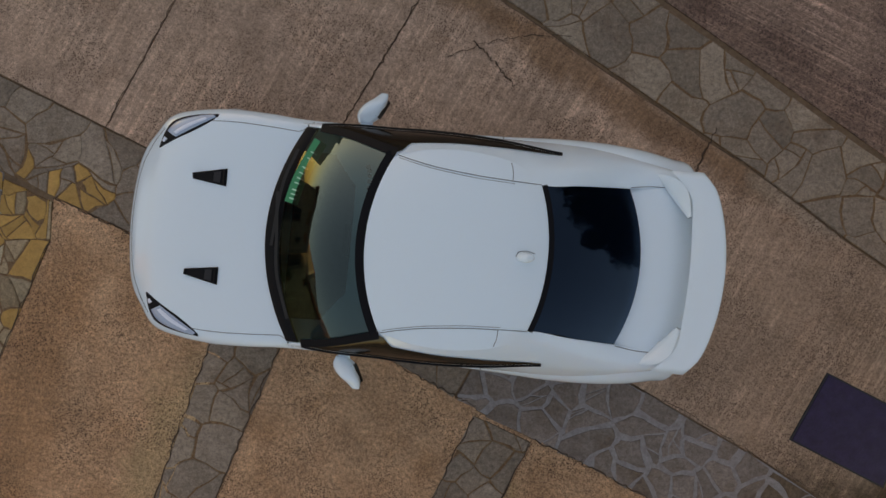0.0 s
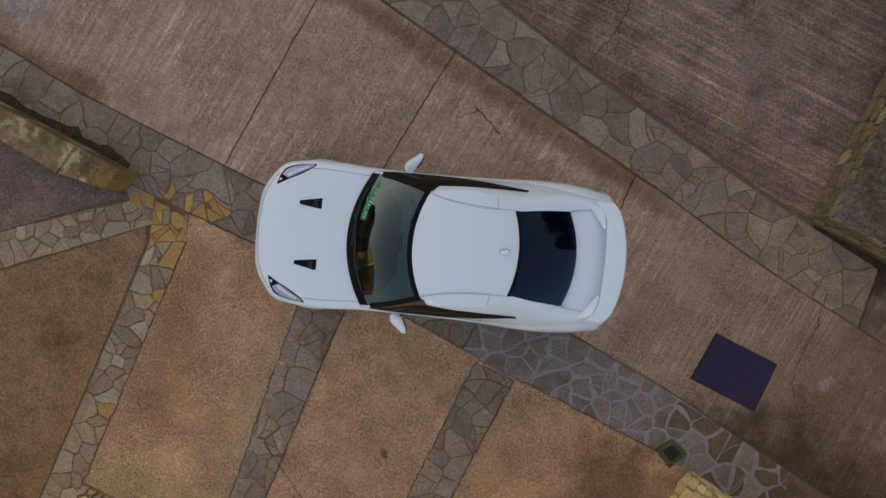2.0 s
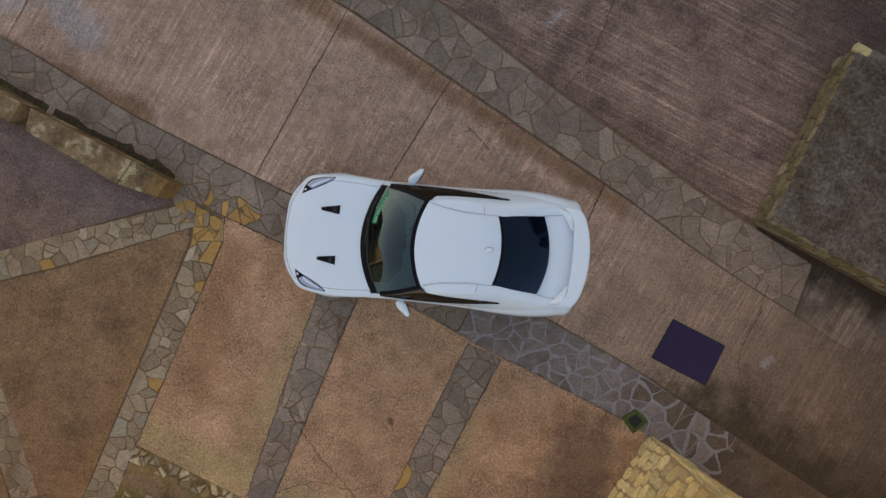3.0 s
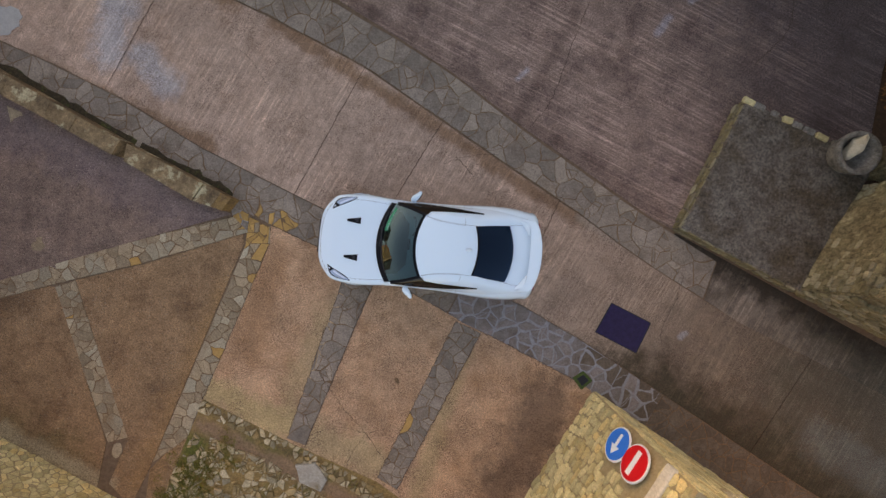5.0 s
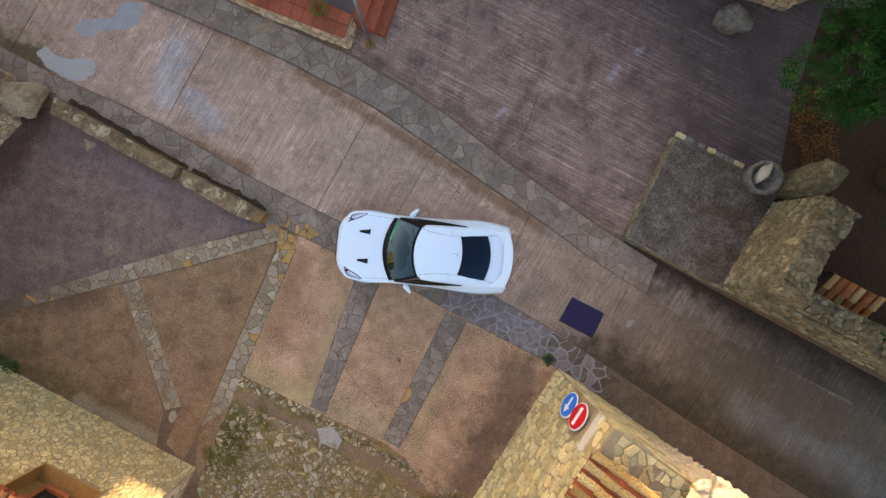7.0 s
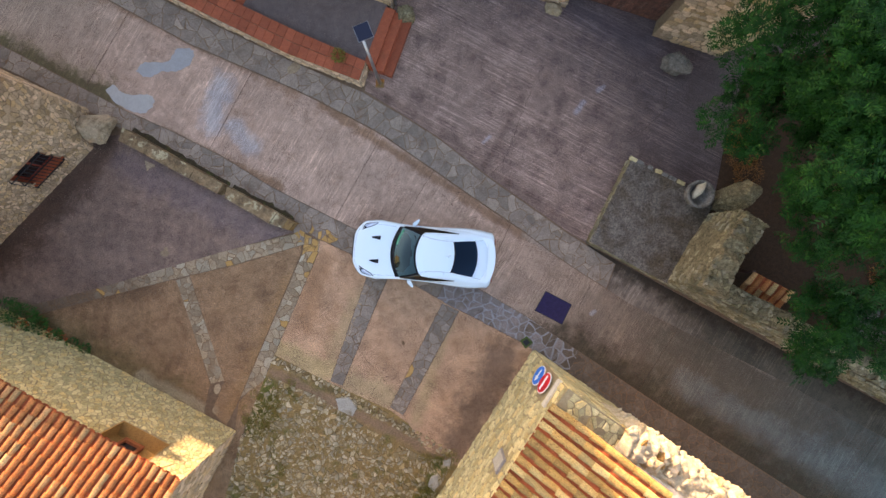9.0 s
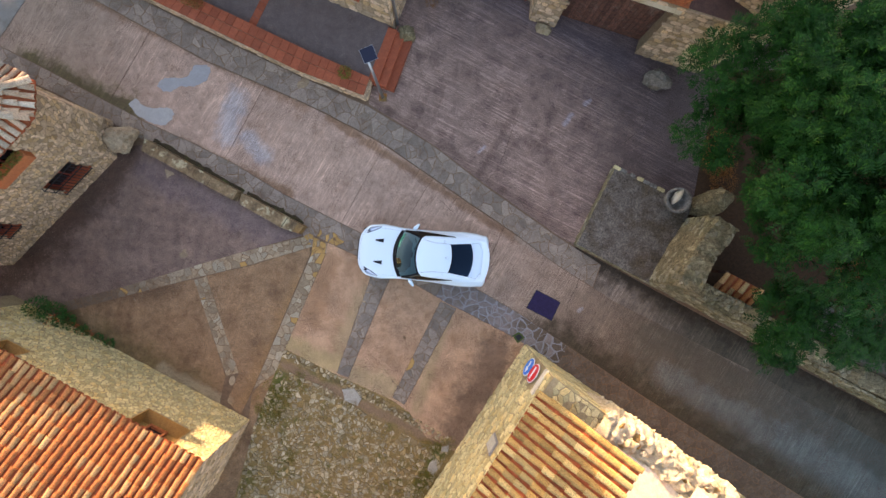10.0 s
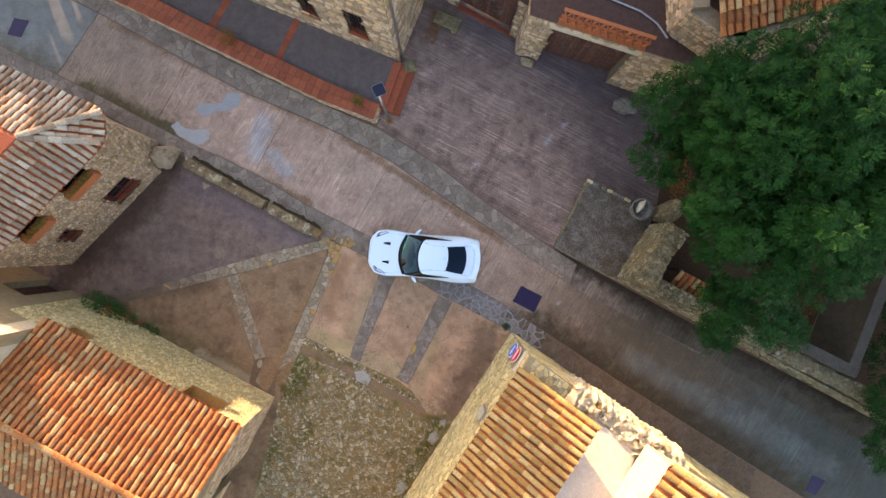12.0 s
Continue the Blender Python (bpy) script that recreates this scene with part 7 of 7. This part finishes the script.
basin = thing("stone_basin", "round carved stone basin holding a pale broken stone", "stone basin", pose(8.72, 2.32, 0.42))
prof = [(0.30, 0), (0.37, 0.1), (0.43, 0.34), (0.45, 0.42), (0.44, 0.46), (0.37, 0.455), (0.345, 0.42), (0.31, 0.22), (0.0, 0.16)]
bm = bmesh.new()
vs = [[bm.verts.new((r * math.cos(t) * (1 + 0.03 * math.sin(3 * t)), r * math.sin(t), z)) for r, z in prof] for t in np.linspace(0, 2 * math.pi, 36, endpoint=False)]
for a, b in zip(vs, vs[1:] + vs[:1]):
    for i in range(len(prof) - 1):
        bm.faces.new((a[i], b[i], b[i + 1], a[i + 1]))
part("bowl", bm, M["grey_stone"], basin, "", True)
part("loose_stone", rock(9, 0.19, (0.7, 1.5, 0.9), 2), M["plaster"], basin).matrix_basis = pose(-0.02, 0.12, 0.34, 20, 0, -30)

# ---- lamp, plates, drains ----
lamp = thing("street_lamp", "slim grey lamp post with a square solar panel head", "street lamp", pose(-1.71, 5.66, 0))
bm = bmesh.new()
bmesh.ops.create_cone(bm, cap_ends=True, segments=16, radius1=0.055, radius2=0.04, depth=3.2, matrix=Matrix.Translation((0, 0, 1.6)))
part("post", bm, M["steel"], lamp, "", True)
part("base_plate", box(-0.14, 0.14, -0.14, 0.14, 0, 0.03, 0.005), M["lichen_end"], lamp)
hd = part("solar_panel", box(-0.2, 0.2, -0.19, 0.19, -0.02, 0.02, 0.008), plain("solar_cell", (0.008, 0.01, 0.03), 0.4), lamp, "dark blue solar panel")
hd.matrix_basis = pose(0.03, 0.12, 3.28, 18, 0, 25)
part("panel_frame", box(-0.21, 0.21, -0.2, 0.2, -0.03, -0.018), M["steel"], hd)


def plate(name, poly, label, key="plate"):
    th = thing(name, label, "cover plate")
    slab("frame", poly, -0.02, 0.006, M["iron"], th)
    cx, cy = sum(p[0] for p in poly) / 4, sum(p[1] for p in poly) / 4
    slab("lid", [(cx + (x - cx) * 0.955, cy + (y - cy) * 0.955) for x, y in poly], -0.01, 0.012, M[key], th, 0.003)


plate("cover_plate", [(4.16, -1.04), (5.07, -1.46), (4.77, -2.16), (3.82, -1.72)], "flat dark steel cover plate set in the street")
plate("drain_cover", [(16.92, -8.54), (17.49, -8.76), (17.08, -9.41), (16.66, -9.23)], "dark square drain cover in the street")
plate("manhole_cover", [(-17.64, 9.24), (-17.0, 9.15), (-17.33, 8.43), (-17.9, 8.54)], "blue-grey square manhole cover", "plate")
box_ = thing("junction_grate", "small rusty green grate by the house corner", "grate")
gp = [(3.60, -2.60), (3.82, -2.80), (3.57, -3.02), (3.37, -2.76)]
M["moss_iron"] = mat("mossy_iron", (0.10, 0.13, 0.05), (0.05, 0.06, 0.03), 12, 0.9, 0.5, 40)
slab("frame", gp, -0.05, 0.03, M["moss_iron"], box_)
slab("pit", [(3.595 + (x - 3.595) * 0.6, -2.795 + (y + 2.795) * 0.6) for x, y in gp], -0.05, 0.034, M["iron"], box_)

# pale repair patches and white stone
M["cement"] = mat("pale_cement", (0.46, 0.44, 0.42), (0.37, 0.35, 0.335), 2.0, 0.9, 0.3, 50)
M["blue_cement"] = mat("bluish_cement", (0.40, 0.39, 0.39), (0.32, 0.31, 0.305), 1.5, 0.9, 0.3, 50)


def stain(poly, key, z):
    P = smooth_curve([(x, y, 0) for x, y in poly + poly[:1]], 6)[:-1]
    rr = random.Random(len(poly) * 7)
    return slab("repair_patch", [(x + rr.uniform(-0.03, 0.03), y + rr.uniform(-0.03, 0.03)) for x, y, _ in P], -0.004, z, M[key], road)


stain([(-10.91, 5.0), (-10.62, 5.2), (-10.2, 4.92), (-9.5, 4.95), (-9.25, 4.8), (-9.35, 4.48), (-9.7, 4.3), (-10.42, 4.55)], "cement", 0.006)
stain([(-9.9, 5.72), (-9.6, 6.0), (-8.9, 6.05), (-8.55, 6.5), (-8.05, 6.5), (-8.05, 6.1), (-8.45, 5.78), (-9.0, 5.72), (-9.5, 5.5)], "blue_cement", 0.004)

# ---- plants ----
tree = thing("tree", "large broad-leaved tree with dense feathery dark green foliage", "tree")
def limb(parent, name, pts, r0, r1):
    P = smooth_curve(pts, 5)
    T = np.gradient(P, axis=0)
    rows_ = []
    for i, (p, t) in enumerate(zip(P, T)):
        t = t / np.linalg.norm(t)
        a = np.cross(t, [0.3, 0.9, 0.1])
        a /= np.linalg.norm(a)
        b = np.cross(t, a)
        r = r0 + (r1 - r0) * i / (len(P) - 1)
        rows_.append([p + (a * math.cos(w) + b * math.sin(w)) * r * (1 + 0.08 * math.sin(3 * w + i)) for w in np.linspace(0, 2 * math.pi, 11)])
    return part(name, grid_mesh(name, np.array(rows_), M["bark"], True), None, parent)


TB = (12.6, 2.6)
limb(tree, "trunk", [(TB[0], TB[1], -0.1), (TB[0] - 0.1, TB[1], 1.5), (TB[0] - 0.3, TB[1] + 0.1, 3.0)], 0.32, 0.22)
CROWN = [(7.7, 5.2, 4.6, 0.9, 0.8), (7.75, 3.75, 3.9, 0.8, 0.7), (8.55, 5.3, 5.2, 1.1, 1.0), (9.75, 5.55, 5.6, 1.3, 1.1), (11.3, 5.95, 6.0, 1.5, 1.3), (13.2, 6.6, 6.0, 1.8, 1.5), (9.0, 4.35, 5.2, 1.0, 1.0), (9.3, 4.1, 6.3, 1.3, 1.2), (10.6, 4.3, 6.9, 1.6, 1.3),
         (12.6, 4.3, 6.8, 1.7, 1.3), (9.25, 2.4, 5.0, 1.05, 1.0), (9.3, 2.1, 6.2, 1.4, 1.2), (11.0, 2.2, 6.7, 1.6, 1.3), (13.0, 2.3, 6.4, 1.7, 1.3), (9.75, 1.2, 4.2, 0.85, 0.8), (10.1, 0.5, 5.3, 1.15, 1.0), (11.5, 0.7, 5.6, 1.4, 1.1),
         (10.4, -1.1, 3.7, 0.85, 0.7), (11.3, -1.2, 4.1, 1.0, 0.8), (10.4, -2.1, 3.3, 0.6, 0.5), (12.4, -1.8, 3.6, 0.7, 0.6), (15.2, 4.5, 6.0, 1.8, 1.4), (15.3, 2.0, 5.6, 1.6, 1.3), (10.2, 4.4, 4.3, 1.4, 1.0), (12.4, 3.4, 4.6, 1.8, 1.2)]
for i, b in enumerate(CROWN[::2]):
    limb(tree, "limb", [(TB[0] - 0.3, TB[1] + 0.1, 2.9), ((TB[0] + b[0]) / 2, (TB[1] + b[1]) / 2, 3.4 + 0.3 * (b[2] - 3)), (b[0], b[1], b[2])], 0.13, 0.03)
CLUMPS, rng = [], random.Random(300)
for x, y, z, r, h in CROWN:
    for k in range(18):
        d = Vector((rng.gauss(0, 1), rng.gauss(0, 1), abs(rng.gauss(0, 0.9)) - 0.15)).normalized()
        q = rng.uniform(0.24, 0.42)
        CLUMPS.append((x + d.x * r * 0.95, y + d.y * r * 0.95, z + d.z * h * 1.05, r * q * 0.8, h * q * 0.75))
foliage("crown", M["leaf"], CLUMPS, 0.115, 27000, 300, tree, 0.35, 0.3, 4)
foliage("inner_crown", M["leaf"], [(x, y, z - 0.25 * h, r * 0.85, h * 0.8) for x, y, z, r, h in CROWN], 0.14, 5200, 302, tree, 0.4, 0.3, 4)
edge = thing("tree", "dense green tree at the edge of the street", "tree")
limb(edge, "trunk", [(18.6, -5.0, -0.1), (18.5, -5.1, 1.5), (18.2, -5.3, 2.6)], 0.16, 0.1)
foliage("crown", M["leaf"], [(17.6, -4.6, 2.6, 0.9, 0.8), (17.5, -6.2, 2.8, 0.9, 0.8), (18.8, -5.4, 3.4, 1.3, 1.0), (19.2, -7.2, 2.6, 1.1, 0.9)], 0.12, 2600, 301, edge, 0.4, 0.2, 4)
hedge = thing("hedge", "dark green overgrown hedge beyond the yard wall", "hedge")
foliage("leaves", M["leaf"], [(18.6 + 0.5 * (i % 2), -3.2 + 0.9 * i, 1.5 + 0.4 * (i % 3), 1.0, 0.9) for i in range(9)] + [(20.3, -3.5 + 1.6 * i, 2.2, 1.3, 1.2) for i in range(6)], 0.12, 6500, 305, hedge, 0.4, 0.05, 4)
for k, (lab, blobs, key, leaf, n) in enumerate((("leafy green creeper with red flowers at the wall foot", [(-13.5, -2.45, 0.45, 0.4, 0.45), (-12.95, -2.65, 0.5, 0.42, 0.5), (-12.6, -2.9, 0.35, 0.3, 0.3), (-12.1, -3.25, 0.2, 0.2, 0.2), (-11.6, -3.5, 0.12, 0.16, 0.12), (-11.2, -3.68, 0.1, 0.18, 0.1)], "creeper", 0.09, 1900),
                                           ("dry brown bush on the terrace wall", [(-8.3, 8.48, 0.95, 0.3, 0.3), (-8.1, 8.35, 0.9, 0.22, 0.25)], "dry", 0.06, 700),
                                           ("small yellowing plant on the terrace wall", [(-2.95, 6.2, 0.78, 0.2, 0.16)], "weed", 0.07, 260),
                                           ("rusty dry creeper beside the house wall", [(-0.1, 9.1, 0.3, 0.25, 0.35), (0.0, 9.5, 0.3, 0.22, 0.35), (0.1, 9.9, 0.3, 0.22, 0.3)], "dry", 0.06, 500),
                                           ("brown dead leaves heaped in the garden", [(10.45, 4.5, 0.12, 0.5, 0.16), (10.5, 3.8, 0.12, 0.6, 0.16), (10.7, 3.2, 0.12, 0.5, 0.16), (15.6, 0.0, 0.1, 0.7, 0.15), (16.2, -1.2, 0.1, 0.6, 0.15)], "dry", 0.07, 3800))):
    sh = thing("plant", lab, "plant")
    foliage("leaves", M[key], blobs, leaf, n, 310 + k, sh)
    if key == "creeper":
        foliage("blossom", M["flower"], [(-12.75, -2.8, 0.75, 0.22, 0.12), (-12.3, -3.1, 0.35, 0.2, 0.12), (-11.9, -3.35, 0.2, 0.18, 0.1)], 0.06, 160, 330, sh)
moss = thing("weeds", "low weeds and moss growing between the rubble stones", "weeds", kind="stuff")
rng = random.Random(77)
bl = []
for x0, y0, wide, count in ((-5.25, -5.9, 0.3, 46), (-4.95, -5.3, 0.22, 30), (-4.4, -4.8, 0.2, 12), (0.63, -6.95, 0.16, 16), (0.5, -7.9, 0.14, 20), (0.25, -8.35, 0.16, 18),
                            (-0.4, -9.6, 0.25, 16), (1.25, -6.7, 0.1, 8), (-4.6, -7.5, 0.16, 10), (-0.6, -8.3, 0.5, 16), (-5.4, -8.0, 0.5, 14)):
    for _ in range(count):
        bl.append((x0 + rng.gauss(0, wide), y0 + rng.gauss(0, wide), 0.03, rng.uniform(0.06, 0.17), 0.05))
bl += [(rng.uniform(-5.5, 1), rng.uniform(-11, -5), 0.02, rng.uniform(0.04, 0.12), 0.04) for _ in range(50)]
foliage("leaves", M["weed"], bl, 0.04, 13000, 320, moss, 0.1, 0.0)

# little lean-to roof and yard inside the garden wall
lean = thing("lean_to", "small lean-to roof of orange clay tiles inside the garden wall", "lean-to")
la, lb = Vector((9.95, -0.62, 1.05)), Vector((11.2, -1.2, 1.05))
lu = Vector((0.27, 0.56, 0.28))
deck("roof_deck", [la, lb, lb + lu, la + lu], 0.05, M["terracotta"], lean)
roof(lean, la, lb, la + lu, "tile", 30, 0.25, 0.4, seed=120)
for p in (la + lu, lb + lu, la, lb):
    part("post", box(p.x - 0.05, p.x + 0.05, p.y - 0.05, p.y + 0.05, -0.1, p.z - 0.03), M["wood"], lean)
pal = thing("board_stack", "weathered grey boards lying in the yard", "boards")
for i in range(7):
    part("board", box(-0.75, 0.75, -0.065, 0.065, 0, 0.05, 0.006), M["grey_wood"], pal).matrix_basis = pose(15.1 + 0.06 * i, -2.2 + 0.15 * i, 0.0, 0, 0, -20 + (i % 3))

# plain walls added where the camera does not look; the north ones shape sunlight
clos = tagged(slab("wall_east", [(24, -9.5), (24.6, -9.5), (24.6, 27), (24, 27)], -0.3, 5.0, M["plaster"]), "plain unseen plastered wall added to close the east side", "wall", kind="structure")
tagged(slab("wall_north", [(-1.5, 20), (30, 20), (30, 20.6), (-1.5, 20.6)], -0.3, 10.0, M["plaster"]), "plain unseen plastered wall added on the north side to block the sun", "wall", kind="structure")
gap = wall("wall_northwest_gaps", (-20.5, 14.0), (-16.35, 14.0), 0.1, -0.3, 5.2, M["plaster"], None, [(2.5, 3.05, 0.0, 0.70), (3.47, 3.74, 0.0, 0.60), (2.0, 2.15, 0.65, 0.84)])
tagged(gap, "plain unseen plastered wall added with low openings that let sunlight through", "wall", kind="structure")
tagged(slab("wall_northwest", [(-34, 18.5), (-20.5, 14.0), (-20.4, 14.5), (-34, 19.1)], -0.3, 5.2, M["plaster"]), "plain unseen plastered wall added on the north-west side to block the sun", "wall", kind="structure")

# ---- cracks and small marks in the paving ----
M["crack"] = plain("crack_soil", (0.075, 0.046, 0.031), 0.95)


def crack(parent, pts, w=0.012, seed=1):
    rr = random.Random(seed)
    P = smooth_curve([(x, y, 0.0085) for x, y in pts], 14)
    P[:, :2] += np.array([[rr.uniform(-1, 1) * 0.018, rr.uniform(-1, 1) * 0.018] for _ in P])
    T = np.gradient(P, axis=0)
    side = np.stack([-T[:, 1], T[:, 0], np.zeros(len(T))], 1)
    side /= np.linalg.norm(side, axis=1)[:, None] + 1e-9
    ww = np.array([w * rr.uniform(0.4, 1.2) for _ in P])[:, None]
    part("crack", grid_mesh("crack", np.stack([P - side * ww / 2, P + side * ww / 2], 1), M["crack"]), None, parent)


crack(road, [(-4.6, 4.3), (-4.2, 4.1), (-3.9, 3.7)], 0.007, 1)
crack(road, [(-3.9, 3.7), (-3.5, 3.2), (-2.9, 2.8), (-2.4, 2.5)], 0.006, 2)
crack(road, [(0.55, 2.05), (0.75, 1.85), (0.95, 1.62)], 0.014, 3)
crack(road, [(0.3, 1.9), (0.9, 2.1), (1.5, 2.15)], 0.008, 4)
crack(road, [(5.5, -2.4), (5.3, -1.7), (5.6, -0.9), (5.75, -0.35)], 0.012, 5)
crack(pave, [(3.35, 5.6), (3.0, 4.6), (2.6, 3.4), (2.15, 2.75)], 0.016, 11)
crack(pave, [(7.9, 6.0), (7.8, 5.2), (7.1, 4.4)], 0.016, 12)
crack(slabs, [(-2.3, -2.9), (-1.7, -3.7), (-1.2, -4.2), (-0.7, -4.9)], 0.012, 6)
crack(slabs, [(-2.45, -4.3), (-1.8, -4.1), (-1.2, -4.2), (-0.75, -4.1)], 0.010, 7)
crack(slabs, [(-1.2, -4.25), (-1.5, -4.7), (-1.6, -5.0)], 0.010, 8)
for k, (a, b) in enumerate(JOINTS[:7]):
    crack(road, [(a[0] + (b[0] - a[0]) * i / 4, a[1] + (b[1] - a[1]) * i / 4) for i in range(5)], 0.012, 20 + k)
for k, (a, b) in enumerate((((-1.74, -0.4), (-2.95, -4.4)), ((-1.1, -0.66), (-2.54, -4.55)), ((0.7, -1.62), (-0.9, -5.2)), ((1.28, -1.86), (-0.45, -5.45)), ((-1.02, -0.68), (0.72, -1.53)), ((1.32, -1.82), (3.45, -2.82)), ((-3.53, -0.08), (-5.1, -4.2)), ((-3.5, 0.345), (-1.75, -0.395)))):
    crack(slabs, [(a[0] + (b[0] - a[0]) * i / 4, a[1] + (b[1] - a[1]) * i / 4) for i in range(5)], 0.014, 40 + k)
for k, line in enumerate((ROAD_S, ROAD_N)):
    crack(road, [p for p in line if -13 < p[0] < 5], 0.006, 60 + k)
for k, (x, y, r) in enumerate(((-8.68, -0.35, 0.13), (-4.6, 6.05, 0.2), (-6.75, -4.85, 0.14), (-0.55, -3.0, 0.06))):
    st = thing("loose_slab", "pale flat stone set flush in the paving" if k < 3 else "small brown stain-dark stone in the paving", "stone")
    part("stone", rock(60 + k, r, (1.3, 0.8, 0.12), 2), M["warm_flag"] if k < 3 else M["mortar"], st).matrix_basis = pose(x, y, 0.004, 0, 0, 40 * k)

# ---- true heights: all that rises from the paving, but the car and the signs, stands at 0.85 of the heights written above ----
for ob in [o for o in scene.collection.objects if o.parent is None and o.name.split(".")[0] not in ("car", "camera", "sun", "road_sign")]:
    ob.matrix_world = Matrix.Diagonal((1, 1, 0.85, 1)) @ ob.matrix_world
